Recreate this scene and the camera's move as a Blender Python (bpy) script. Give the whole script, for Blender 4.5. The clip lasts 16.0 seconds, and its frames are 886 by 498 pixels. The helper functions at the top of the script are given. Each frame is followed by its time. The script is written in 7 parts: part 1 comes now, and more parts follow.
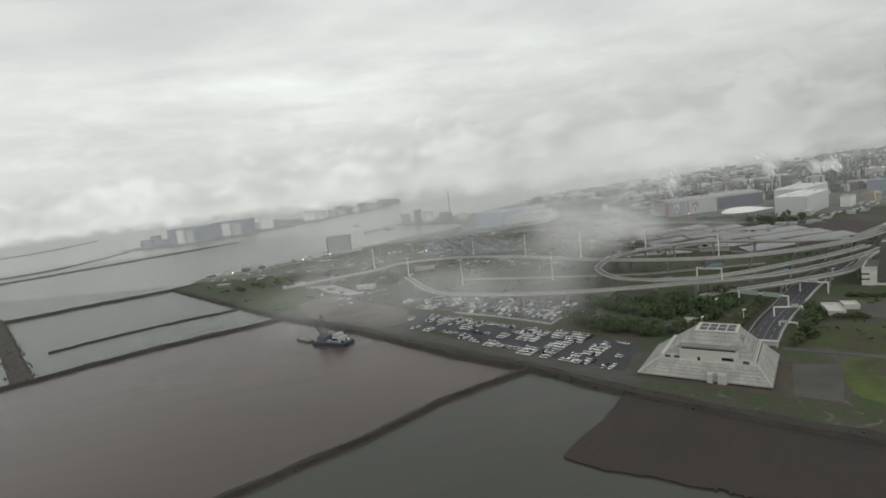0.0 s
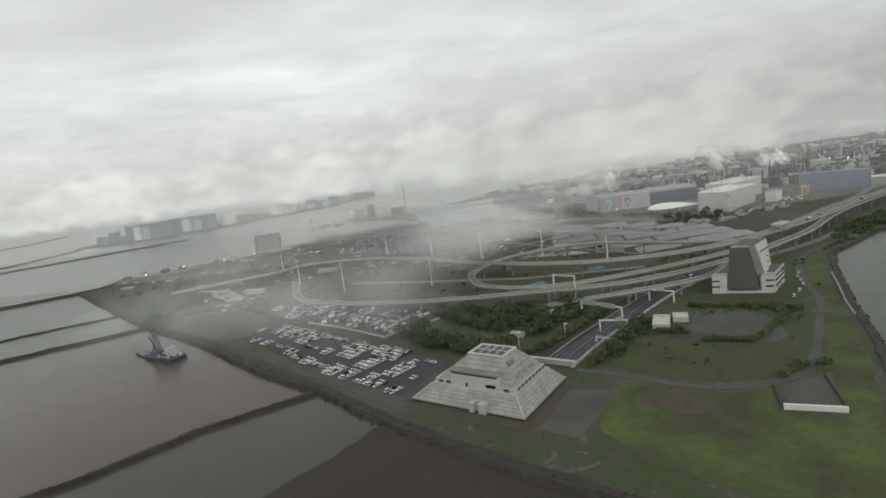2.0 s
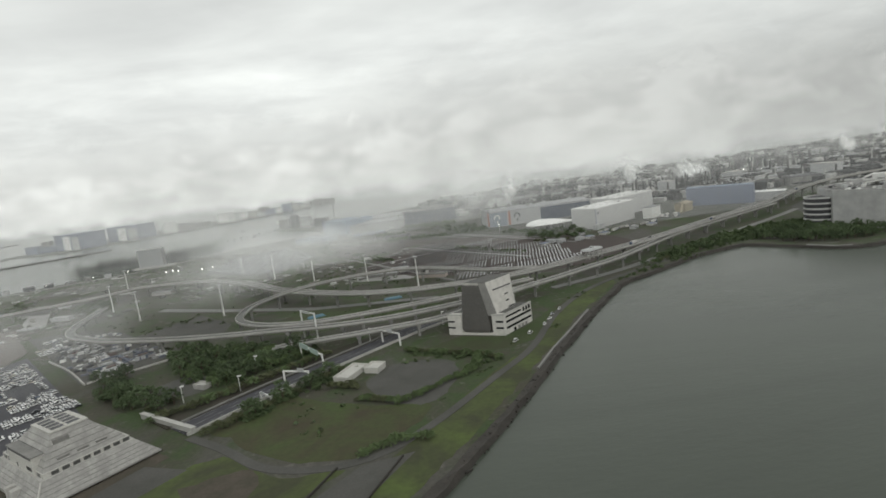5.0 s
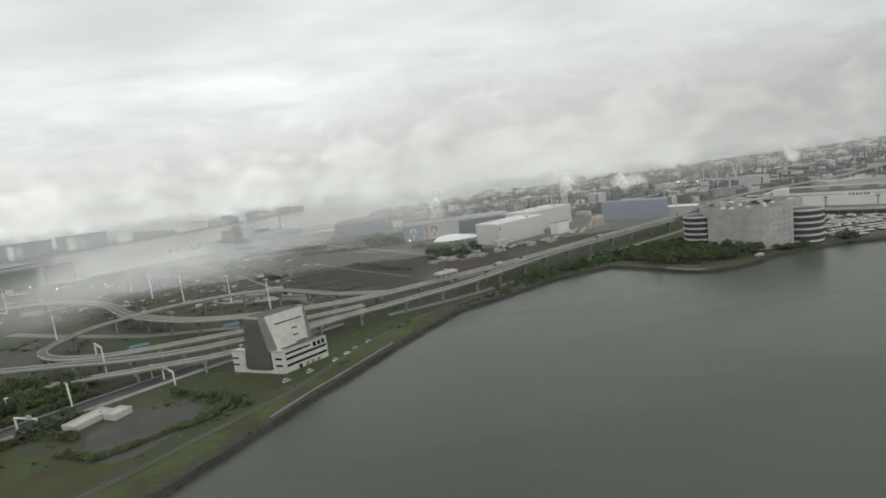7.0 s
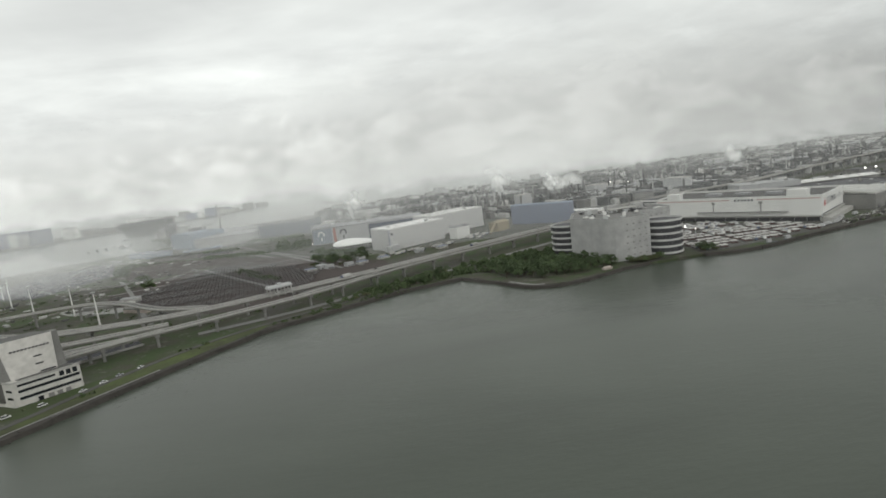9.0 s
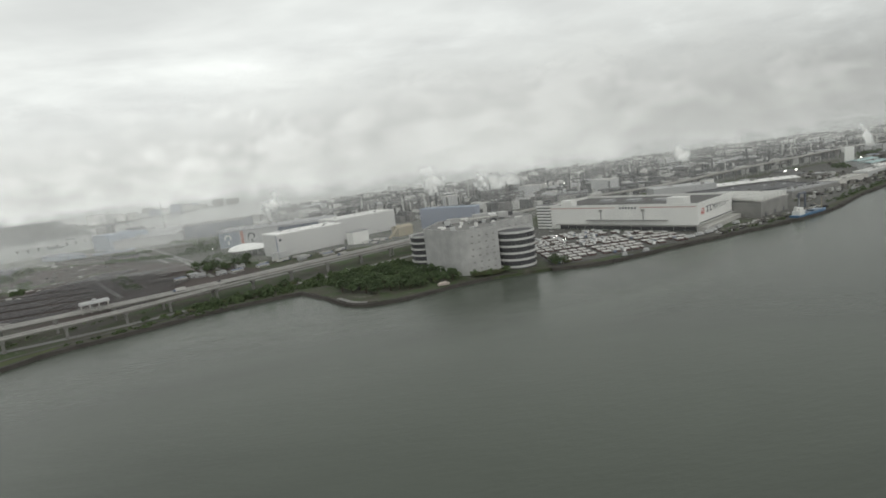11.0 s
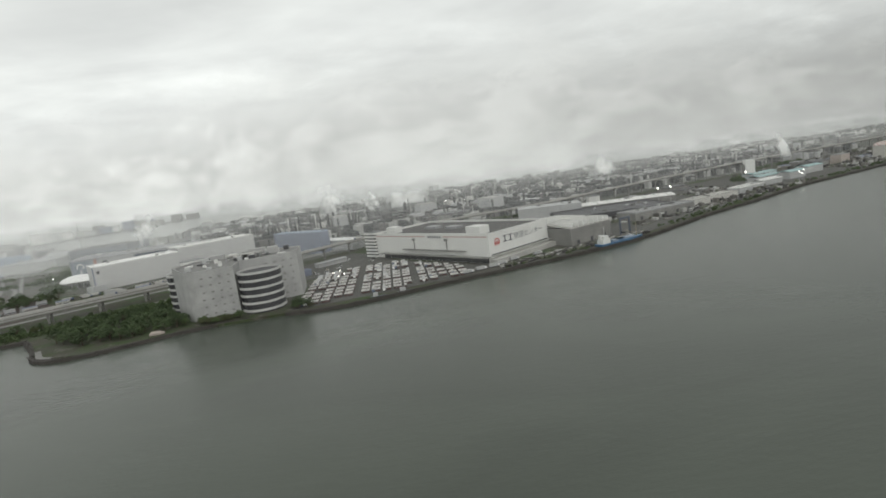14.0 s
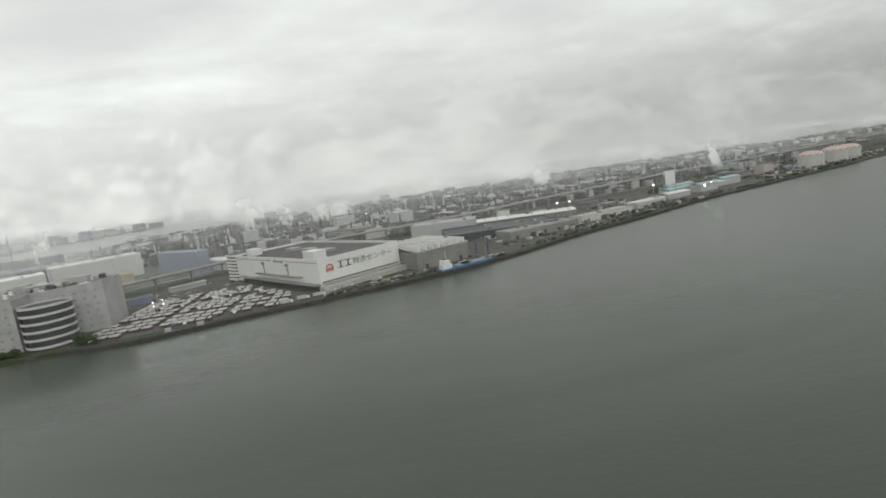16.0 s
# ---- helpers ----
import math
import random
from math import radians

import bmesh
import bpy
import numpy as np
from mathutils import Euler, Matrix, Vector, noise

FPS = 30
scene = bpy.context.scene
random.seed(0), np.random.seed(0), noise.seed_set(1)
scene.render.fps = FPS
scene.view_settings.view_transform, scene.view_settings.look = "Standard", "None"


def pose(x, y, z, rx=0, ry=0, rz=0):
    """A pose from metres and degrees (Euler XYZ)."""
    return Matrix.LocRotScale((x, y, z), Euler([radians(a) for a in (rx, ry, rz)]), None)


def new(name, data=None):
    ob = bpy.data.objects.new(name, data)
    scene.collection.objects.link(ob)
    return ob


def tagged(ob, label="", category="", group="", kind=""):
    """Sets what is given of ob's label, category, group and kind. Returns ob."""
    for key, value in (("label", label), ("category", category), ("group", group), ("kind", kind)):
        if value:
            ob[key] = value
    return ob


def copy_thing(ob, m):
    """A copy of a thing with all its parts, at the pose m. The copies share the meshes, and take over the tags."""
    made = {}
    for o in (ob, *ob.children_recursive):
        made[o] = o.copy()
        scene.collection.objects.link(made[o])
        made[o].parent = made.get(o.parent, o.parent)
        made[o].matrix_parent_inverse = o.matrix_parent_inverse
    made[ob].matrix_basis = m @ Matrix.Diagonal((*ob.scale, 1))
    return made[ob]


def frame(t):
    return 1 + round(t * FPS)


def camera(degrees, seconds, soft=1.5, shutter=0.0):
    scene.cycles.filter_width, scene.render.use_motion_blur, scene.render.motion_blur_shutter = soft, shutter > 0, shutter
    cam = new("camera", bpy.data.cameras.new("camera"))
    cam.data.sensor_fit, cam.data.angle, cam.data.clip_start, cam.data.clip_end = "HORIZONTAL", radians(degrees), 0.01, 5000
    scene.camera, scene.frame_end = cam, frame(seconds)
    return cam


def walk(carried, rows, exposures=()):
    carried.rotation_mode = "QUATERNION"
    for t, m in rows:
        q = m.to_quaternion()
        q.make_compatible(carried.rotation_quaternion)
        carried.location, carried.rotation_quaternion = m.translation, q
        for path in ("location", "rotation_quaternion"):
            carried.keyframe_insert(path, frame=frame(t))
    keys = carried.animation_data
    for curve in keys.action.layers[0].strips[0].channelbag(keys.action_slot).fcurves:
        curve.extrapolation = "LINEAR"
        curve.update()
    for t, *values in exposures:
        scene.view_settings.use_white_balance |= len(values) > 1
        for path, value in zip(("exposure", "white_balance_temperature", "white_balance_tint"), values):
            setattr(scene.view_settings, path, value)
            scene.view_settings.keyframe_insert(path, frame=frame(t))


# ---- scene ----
cam = camera(79.9, 16.0, soft=1.75)
# seconds, place of the eye, yaw, pitch and roll in degrees
PATH = [
    (0.0, 0.00, 0.00, 68.16, -8.29, -7.70, -7.03),
    (0.5, 17.24, 0.63, 67.46, -8.33, -8.08, -7.26),
    (1.0, 34.55, 1.22, 66.76, -8.49, -8.56, -7.07),
    (1.5, 51.95, 1.77, 66.07, -8.48, -9.05, -6.95),
    (2.0, 69.42, 2.28, 65.38, -8.57, -8.77, -7.48),
    (2.5, 86.96, 2.75, 64.69, -8.56, -8.71, -7.50),
    (3.0, 104.59, 3.18, 64.01, -8.62, -8.65, -7.97),
    (3.5, 122.29, 3.57, 63.33, -8.69, -8.80, -7.54),
    (4.0, 140.07, 3.91, 62.66, -8.78, -8.73, -8.05),
    (4.5, 157.93, 4.22, 61.99, -9.02, -8.63, -7.69),
    (7.0, 248.37, 5.14, 58.69, -10.31, -8.00, -7.27),
    (7.5, 266.70, 5.20, 58.04, -10.64, -8.10, -7.05),
    (8.0, 285.10, 5.22, 57.39, -10.91, -8.26, -7.01),
    (8.5, 303.57, 5.20, 56.75, -11.13, -8.54, -6.68),
    (9.0, 322.12, 5.14, 56.12, -11.36, -8.76, -7.01),
    (11.5, 416.05, 4.22, 52.99, -11.79, -9.46, -6.75),
    (12.0, 435.07, 3.91, 52.37, -11.79, -9.39, -6.70),
    (12.5, 454.17, 3.57, 51.76, -11.73, -9.24, -7.06),
    (13.0, 473.34, 3.18, 51.16, -11.73, -8.99, -7.24),
    (13.5, 492.59, 2.75, 50.55, -11.81, -8.81, -7.82),
    (14.0, 511.92, 2.28, 49.95, -11.86, -8.60, -7.68),
    (14.5, 531.32, 1.77, 49.36, -12.00, -8.24, -8.04),
    (15.0, 550.80, 1.22, 48.77, -12.25, -7.94, -7.99),
    (15.5, 570.36, 0.63, 48.18, -12.43, -7.83, -8.21),
    (16.0, 590.00, 0.00, 47.59, -12.72, -8.22, -7.93),
]
walk(cam, [(t, pose(x, y, z, 90 + pitch, 0, yaw) @ pose(0, 0, 0, 0, 0, roll)) for t, x, y, z, yaw, pitch, roll in PATH], exposures=[(0.0, -0.14), (2.0, -0.13), (3.5, -0.08), (7.0, 0.0), (12.0, 0.0), (13.0, 0.10), (13.6, 0.0), (14.5, 0.0), (16.0, 0.0)])

# ---- world and light ----
world = bpy.data.worlds.new("sky")
scene.world = world
world.use_nodes = True


def link(tree, a, b):
    tree.links.new(a, b)


def math_node(tree, op, a, b=None, c=None, clamp=False):
    n = tree.nodes.new("ShaderNodeMath")
    n.operation, n.use_clamp = op, clamp
    for i, v in enumerate((a, b, c)):
        if v is None:
            continue
        if isinstance(v, (int, float)):
            n.inputs[i].default_value = v
        else:
            link(tree, v, n.inputs[i])
    return n.outputs[0]


def ramp(tree, fac, stops):
    n = tree.nodes.new("ShaderNodeValToRGB")
    els = n.color_ramp.elements
    while len(els) < len(stops):
        els.new(0.5)
    for e, (p, c) in zip(els, stops):
        e.position = p
        e.color = (c, c, c, 1) if isinstance(c, (int, float)) else (*c, 1)
    link(tree, fac, n.inputs[0])
    return n.outputs[0]


def noise_node(tree, vec, scale, detail=4.0, rough=0.55, warp=0.0):
    n = tree.nodes.new("ShaderNodeTexNoise")
    n.inputs["Scale"].default_value, n.inputs["Detail"].default_value = scale, detail
    n.inputs["Roughness"].default_value, n.inputs["Distortion"].default_value = rough, warp
    link(tree, vec, n.inputs["Vector"])
    return n.outputs[0]


def mix(tree, fac, a, b, kind="MIX"):
    n = tree.nodes.new("ShaderNodeMix")
    n.data_type, n.blend_type = "RGBA", kind
    for sock, v in ((n.inputs[0], fac), (n.inputs[6], a), (n.inputs[7], b)):
        if isinstance(v, (int, float)):
            sock.default_value = v
        elif isinstance(v, tuple):
            sock.default_value = (*v, 1)
        else:
            link(tree, v, sock)
    return n.outputs[2]


def build_world():
    """A closed grey ceiling of cloud: the Nishita sky thinned behind layers of stratus."""
    tr = world.node_tree
    bg = tr.nodes["Background"]
    co = tr.nodes.new("ShaderNodeTexCoord").outputs["Generated"]
    sep = tr.nodes.new("ShaderNodeSeparateXYZ")
    link(tr, co, sep.inputs[0])
    up = math_node(tr, "MAXIMUM", sep.outputs[2], 0.0)
    # the underside of a low deck: a plane overhead, crowding into streaks towards the horizon
    den = math_node(tr, "ADD", up, 0.10)
    com = tr.nodes.new("ShaderNodeCombineXYZ")
    link(tr, math_node(tr, "DIVIDE", sep.outputs[0], den), com.inputs[0])
    link(tr, math_node(tr, "DIVIDE", sep.outputs[1], den), com.inputs[1])
    turn = tr.nodes.new("ShaderNodeMapping")
    turn.inputs["Rotation"].default_value = (0, 0, radians(24))
    turn.inputs["Scale"].default_value = (0.62, 1.0, 1.0)
    link(tr, com.outputs[0], turn.inputs[0])
    big = noise_node(tr, turn.outputs[0], 0.42, 3.0, 0.5, 0.6)
    mid = noise_node(tr, turn.outputs[0], 1.1, 4.0, 0.5, 0.4)
    fine = noise_node(tr, turn.outputs[0], 2.8, 4.0, 0.5, 0.3)
    both = math_node(tr, "ADD", math_node(tr, "MULTIPLY", big, 0.50), math_node(tr, "ADD", math_node(tr, "MULTIPLY", mid, 0.40), math_node(tr, "MULTIPLY", fine, 0.10)))
    cloud = ramp(tr, both, [(0.36, (0.515, 0.528, 0.512)), (0.46, (0.63, 0.645, 0.622)), (0.53, (0.735, 0.755, 0.725)), (0.62, (0.86, 0.885, 0.845))])
    # tufts that hang below the deck, close over the land
    low = tr.nodes.new("ShaderNodeMapping")
    low.inputs["Scale"].default_value = (1.0, 1.0, 3.2)
    link(tr, co, low.inputs[0])
    bank = math_node(tr, "ADD", math_node(tr, "MULTIPLY", noise_node(tr, low.outputs[0], 3.4, 6.0, 0.55, 0.5), 0.6), math_node(tr, "MULTIPLY", noise_node(tr, low.outputs[0], 10.0, 6.0, 0.55, 0.5), 0.4))
    near_line = ramp(tr, up, [(0.0, 0.75), (0.10, 0.55), (0.24, 0.12), (0.4, 0.0)])
    cloud = mix(tr, near_line, cloud, ramp(tr, bank, [(0.38, (0.575, 0.588, 0.568)), (0.46, (0.66, 0.675, 0.65)), (0.52, (0.755, 0.775, 0.745)), (0.60, (0.90, 0.925, 0.885))]))
    # brighter low band over the open water, greyer towards +x
    glow = ramp(tr, up, [(0.0, 0.97), (0.035, 1.02), (0.10, 1.10), (0.22, 1.06), (0.45, 0.98), (1.0, 0.92)])
    side = ramp(tr, math_node(tr, "MULTIPLY_ADD", sep.outputs[0], 0.5, 0.5), [(0.2, 1.03), (0.56, 1.0), (0.68, 0.96), (0.8, 0.86), (0.9, 0.77), (1.0, 0.72)])
    col = mix(tr, 1.0, mix(tr, 1.0, cloud, glow, "MULTIPLY"), side, "MULTIPLY")
    sky = tr.nodes.new("ShaderNodeTexSky")
    sky.sky_type, sky.sun_disc = "NISHITA", False
    sky.sun_elevation, sky.sun_rotation = radians(38), radians(200)
    thin = mix(tr, 1.0, sky.outputs[0], (0.08, 0.08, 0.08), "MULTIPLY")
    link(tr, mix(tr, 0.06, col, thin), bg.inputs[0])
    bg.inputs[1].default_value = 1.16


build_world()
sun = new("sun", bpy.data.lights.new("sun", "SUN"))
sun.data.energy, sun.data.angle, sun.data.color = 0.6, radians(30), (1.0, 0.98, 0.95)
sun.matrix_world = pose(0, 0, 300, 52, 0, 20)

# ---- materials ----


def mat(name, color, second=None, rough=0.8, metal=0.0, scale=0.5, fine=6.0, amount=0.5, bump=0.3, spread=0.0, detail=5.0, spec=0.5):
    """A surface with two scales of variation: broad stains between two colours, and a fine grain with relief."""
    m = bpy.data.materials.new(name)
    m.use_nodes = True
    tr = m.node_tree
    b = tr.nodes["Principled BSDF"]
    co = tr.nodes.new("ShaderNodeTexCoord").outputs["Object"]
    second = second or tuple(c * 0.6 for c in color)
    broad = noise_node(tr, co, scale, detail, 0.6, 0.5)
    grain = noise_node(tr, co, fine, 3.0, 0.6)
    f = math_node(tr, "MULTIPLY_ADD", math_node(tr, "SUBTRACT", broad, 0.5), 2.4 * amount + 0.4, 0.5, clamp=True)
    col = mix(tr, f, second, color)
    col = mix(tr, 0.35, col, ramp(tr, grain, [(0.3, 0.55), (0.7, 1.25)]), "MULTIPLY")
    if spread:
        info = tr.nodes.new("ShaderNodeObjectInfo")
        hsv = tr.nodes.new("ShaderNodeHueSaturation")
        link(tr, math_node(tr, "MULTIPLY_ADD", info.outputs["Random"], spread, 1 - spread / 2), hsv.inputs["Value"])
        link(tr, col, hsv.inputs["Color"])
        col = hsv.outputs[0]
    link(tr, col, b.inputs["Base Color"])
    b.inputs["Roughness"].default_value, b.inputs["Metallic"].default_value = rough, metal
    b.inputs["Specular IOR Level"].default_value = spec
    if bump:
        bn = tr.nodes.new("ShaderNodeBump")
        bn.inputs["Strength"].default_value, bn.inputs["Distance"].default_value = bump, 0.05
        link(tr, grain, bn.inputs["Height"])
        link(tr, bn.outputs[0], b.inputs["Normal"])
    return m


def water_mat(name, color, second, wave=0.35, bump=0.5, rough=0.16):
    m = bpy.data.materials.new(name)
    m.use_nodes = True
    tr = m.node_tree
    b = tr.nodes["Principled BSDF"]
    co = tr.nodes.new("ShaderNodeTexCoord").outputs["Object"]
    mp = tr.nodes.new("ShaderNodeMapping")
    mp.inputs["Rotation"].default_value = (0, 0, 0.5)
    mp.inputs["Scale"].default_value = (0.55, 1.4, 1.0)
    link(tr, co, mp.inputs[0])
    broad = noise_node(tr, mp.outputs[0], 0.012, 4.0, 0.55, 1.0)
    link(tr, mix(tr, ramp(tr, broad, [(0.35, 0.0), (0.65, 1.0)]), second, color), b.inputs["Base Color"])
    rip = math_node(tr, "ADD", noise_node(tr, mp.outputs[0], wave, 3.0, 0.6), math_node(tr, "MULTIPLY", noise_node(tr, mp.outputs[0], wave * 0.16, 2.0, 0.5), 1.4))
    bn = tr.nodes.new("ShaderNodeBump")
    bn.inputs["Strength"].default_value, bn.inputs["Distance"].default_value = bump, 0.6
    link(tr, rip, bn.inputs["Height"])
    link(tr, bn.outputs[0], b.inputs["Normal"])
    b.inputs["Roughness"].default_value = rough
    b.inputs["IOR"].default_value = 1.33
    return m


def land_mat(name):
    """Open ground: patches of grass, soil and grey grit at several scales."""
    m = bpy.data.materials.new(name)
    m.use_nodes = True
    tr = m.node_tree
    b = tr.nodes["Principled BSDF"]
    co = tr.nodes.new("ShaderNodeTexCoord").outputs["Object"]
    a, c, d = noise_node(tr, co, 0.02, 5.0, 0.6, 0.8), noise_node(tr, co, 0.07, 6.0, 0.65, 0.6), noise_node(tr, co, 0.9, 3.0, 0.6)
    col = mix(tr, ramp(tr, c, [(0.40, 0.0), (0.58, 1.0)]), (0.042, 0.068, 0.021), (0.060, 0.058, 0.040))
    col = mix(tr, ramp(tr, a, [(0.50, 0.0), (0.62, 1.0)]), col, (0.078, 0.074, 0.064))
    col = mix(tr, ramp(tr, noise_node(tr, co, 0.16, 4.0, 0.6, 1.2), [(0.60, 0.0), (0.70, 0.8)]), col, (0.13, 0.122, 0.108))
    col = mix(tr, 0.4, col, ramp(tr, d, [(0.3, 0.5), (0.7, 1.3)]), "MULTIPLY")
    link(tr, col, b.inputs["Base Color"])
    b.inputs["Roughness"].default_value = 0.95
    return m


M_RIVER = water_mat("river water", (0.078, 0.090, 0.073), (0.064, 0.074, 0.060), wave=0.5, bump=0.11, rough=0.26)
M_POND = water_mat("silty pond water", (0.088, 0.068, 0.061), (0.073, 0.059, 0.053), wave=0.5, bump=0.08, rough=0.25)
M_POND2 = water_mat("grey pond water", (0.062, 0.064, 0.054), (0.052, 0.054, 0.046), wave=0.5, bump=0.09, rough=0.25)
M_LAND = land_mat("reclaimed soil and grass")
M_INDUS = mat("industrial ground", (0.115, 0.112, 0.10), (0.05, 0.058, 0.042), 0.9, 0, 0.03, 0.5, 0.9, 0.4)
M_GRASS = mat("wet mown grass", (0.078, 0.108, 0.027), (0.046, 0.050, 0.024), 0.95, 0, 0.06, 0.7, 1.3, 0.6)
M_ROUGH = mat("rough grass", (0.046, 0.078, 0.021), (0.046, 0.046, 0.024), 0.95, 0, 0.09, 1.5, 0.8, 0.6)
M_ASPHALT = mat("wet asphalt", (0.048, 0.047, 0.056), (0.032, 0.032, 0.040), 0.7, 0, 0.12, 3, 0.6, 0.2)
M_ROAD = mat("grey road surface", (0.20, 0.195, 0.185), (0.13, 0.13, 0.125), 0.6, 0, 0.1, 2, 0.6, 0.2)
M_DECK = mat("worn road deck", (0.125, 0.123, 0.115), (0.085, 0.085, 0.08), 0.6, 0, 0.1, 2, 0.6, 0.2)
M_GIRD = mat("stained girder concrete", (0.27, 0.268, 0.24), (0.18, 0.18, 0.155), 0.85, 0, 0.12, 1.5, 0.8, 0.2)
M_PARA = mat("pale parapet concrete", (0.50, 0.49, 0.465), (0.36, 0.355, 0.335), 0.8, 0, 0.2, 2, 0.7, 0.2)
M_GRASS2 = mat("dull patchy grass", (0.054, 0.076, 0.022), (0.052, 0.044, 0.024), 0.95, 0, 0.07, 0.7, 1.3, 0.6)
M_DIRTD = mat("damp bare earth", (0.085, 0.07, 0.055), (0.055, 0.05, 0.034), 0.95, 0, 0.2, 1, 0.8, 0.5)
M_DIRT = mat("pale bare earth", (0.135, 0.118, 0.102), (0.088, 0.082, 0.068), 0.95, 0, 0.06, 1, 0.8, 0.5)
M_GRAVEL = mat("grey gravel", (0.095, 0.092, 0.085), (0.062, 0.062, 0.054), 0.9, 0, 0.1, 2, 0.7, 0.5)
M_MUD = mat("dark mud flat", (0.040, 0.029, 0.024), (0.026, 0.021, 0.018), 0.75, 0, 0.05, 1, 0.6, 0.5)
M_ROCK = mat("dark wet rock", (0.055, 0.049, 0.042), (0.034, 0.031, 0.027), 0.85, 0, 0.3, 2, 0.7, 0.8, spread=0.6)
M_CONC = mat("pale concrete", (0.50, 0.49, 0.46), (0.36, 0.355, 0.335), 0.8, 0, 0.15, 2, 0.6, 0.2)
M_CONCD = mat("stained concrete", (0.27, 0.265, 0.25), (0.17, 0.168, 0.16), 0.85, 0, 0.15, 2, 0.7, 0.2)
M_WHITE = mat("white painted panel", (0.78, 0.78, 0.75), (0.66, 0.66, 0.64), 0.55, 0, 0.12, 2, 0.5, 0.1)
M_GREY = mat("light grey cladding", (0.47, 0.475, 0.47), (0.38, 0.385, 0.385), 0.6, 0, 0.12, 2, 0.5, 0.1)
M_ROOF = mat("grey metal roof", (0.36, 0.365, 0.365), (0.26, 0.265, 0.27), 0.5, 0.1, 0.1, 2, 0.6, 0.15)
M_DARK = mat("dark cladding", (0.060, 0.060, 0.066), (0.038, 0.038, 0.042), 0.5, 0, 0.2, 2, 0.5, 0.1)
M_BLUE = mat("grey-blue cladding", (0.20, 0.228, 0.30), (0.165, 0.188, 0.25), 0.55, 0, 0.1, 2, 0.5, 0.1)
M_PALEBLUE = mat("pale blue cladding", (0.30, 0.365, 0.45), (0.24, 0.29, 0.36), 0.55, 0, 0.1, 2, 0.5, 0.1)
M_GLASS = mat("dark window glass", (0.025, 0.028, 0.032), (0.018, 0.02, 0.024), 0.12, 0, 0.3, 3, 0.4, 0.0)
M_STEEL = mat("galvanised steel", (0.55, 0.56, 0.55), (0.42, 0.43, 0.43), 0.45, 0.3, 0.5, 4, 0.5, 0.05)
M_RED = mat("red paint", (0.55, 0.05, 0.04), (0.4, 0.045, 0.04), 0.5, 0, 0.3, 3, 0.5, 0.05)


def island_mat(name, tones):
    """One of several dull tones for each loose piece of a joined mesh."""
    m = bpy.data.materials.new(name)
    m.use_nodes = True
    tr = m.node_tree
    b = tr.nodes["Principled BSDF"]
    geo = tr.nodes.new("ShaderNodeNewGeometry")
    co = tr.nodes.new("ShaderNodeTexCoord").outputs["Object"]
    n = len(tones)
    r = ramp(tr, geo.outputs["Random Per Island"], [(i / n, c) for i, c in enumerate(tones)])
    r.node.color_ramp.interpolation = "CONSTANT"
    link(tr, mix(tr, 0.4, r, ramp(tr, noise_node(tr, co, 0.8, 3.0), [(0.3, 0.6), (0.7, 1.2)]), "MULTIPLY"), b.inputs["Base Color"])
    b.inputs["Roughness"].default_value = 0.75
    return m


# ---- helpers of the build ----


def part(name, bm, material, parent=None, label="", kind=""):
    """Links a bmesh as one mesh object under a thing or a part."""
    me = bpy.data.meshes.new(name)
    bmesh.ops.recalc_face_normals(bm, faces=bm.faces)
    bm.to_mesh(me)
    bm.free()
    me.materials.append(material)
    ob = new(name, me)
    if parent is not None:
        ob.parent = parent
    return tagged(ob, label, kind=kind)


def piece(name, mesh, parent, m):
    """A further object on a mesh that is already there."""
    ob = new(name, mesh)
    ob.parent = parent
    ob.matrix_basis = m
    return ob


def thing(name, m, label, category, group="", kind=""):
    ob = new(name)
    ob.empty_display_size = 1.0
    ob.matrix_basis = m
    return tagged(ob, label, category, group, kind)


def box(bm, x0, x1, y0, y1, z0, z1, m=None):
    cs = [Vector((x, y, z)) for z in (z0, z1) for x, y in ((x0, y0), (x1, y0), (x1, y1), (x0, y1))]
    vs = [bm.verts.new(c if m is None else m @ c) for c in cs]
    for f in ((3, 2, 1, 0), (4, 5, 6, 7), (0, 1, 5, 4), (1, 2, 6, 5), (2, 3, 7, 6), (3, 0, 4, 7)):
        bm.faces.new([vs[i] for i in f])
    return bm


def boxes(*specs):
    bm = bmesh.new()
    for s in specs:
        box(bm, *s)
    return bm


def prism(bm, pts, z0, z1, top=None):
    """A solid over an outline; top: another outline of as many corners for its upper face."""
    lo = [bm.verts.new((x, y, z0)) for x, y in pts]
    hi = [bm.verts.new((x, y, z1)) for x, y in (top or pts)]
    n = len(pts)
    for i in range(n):
        bm.faces.new((lo[i], lo[(i + 1) % n], hi[(i + 1) % n], hi[i]))
    bm.faces.new(hi)
    bm.faces.new(lo[::-1])
    return bm


def tube(bm, x, y, z0, z1, r0, r1=None, n=10):
    r1 = r0 if r1 is None else r1
    ring = [(math.cos(2 * math.pi * i / n), math.sin(2 * math.pi * i / n)) for i in range(n)]
    return prism(bm, [(x + r0 * c, y + r0 * s) for c, s in ring], z0, z1, [(x + r1 * c, y + r1 * s) for c, s in ring])


def bar(bm, a, b, w, h=None):
    """A square bar between two points."""
    a, b = Vector(a), Vector(b)
    d = b - a
    q = d.to_track_quat("X", "Z").to_matrix().to_4x4()
    h = h or w
    return box(bm, 0, d.length, -w / 2, w / 2, -h / 2, h / 2, Matrix.Translation(a) @ q)


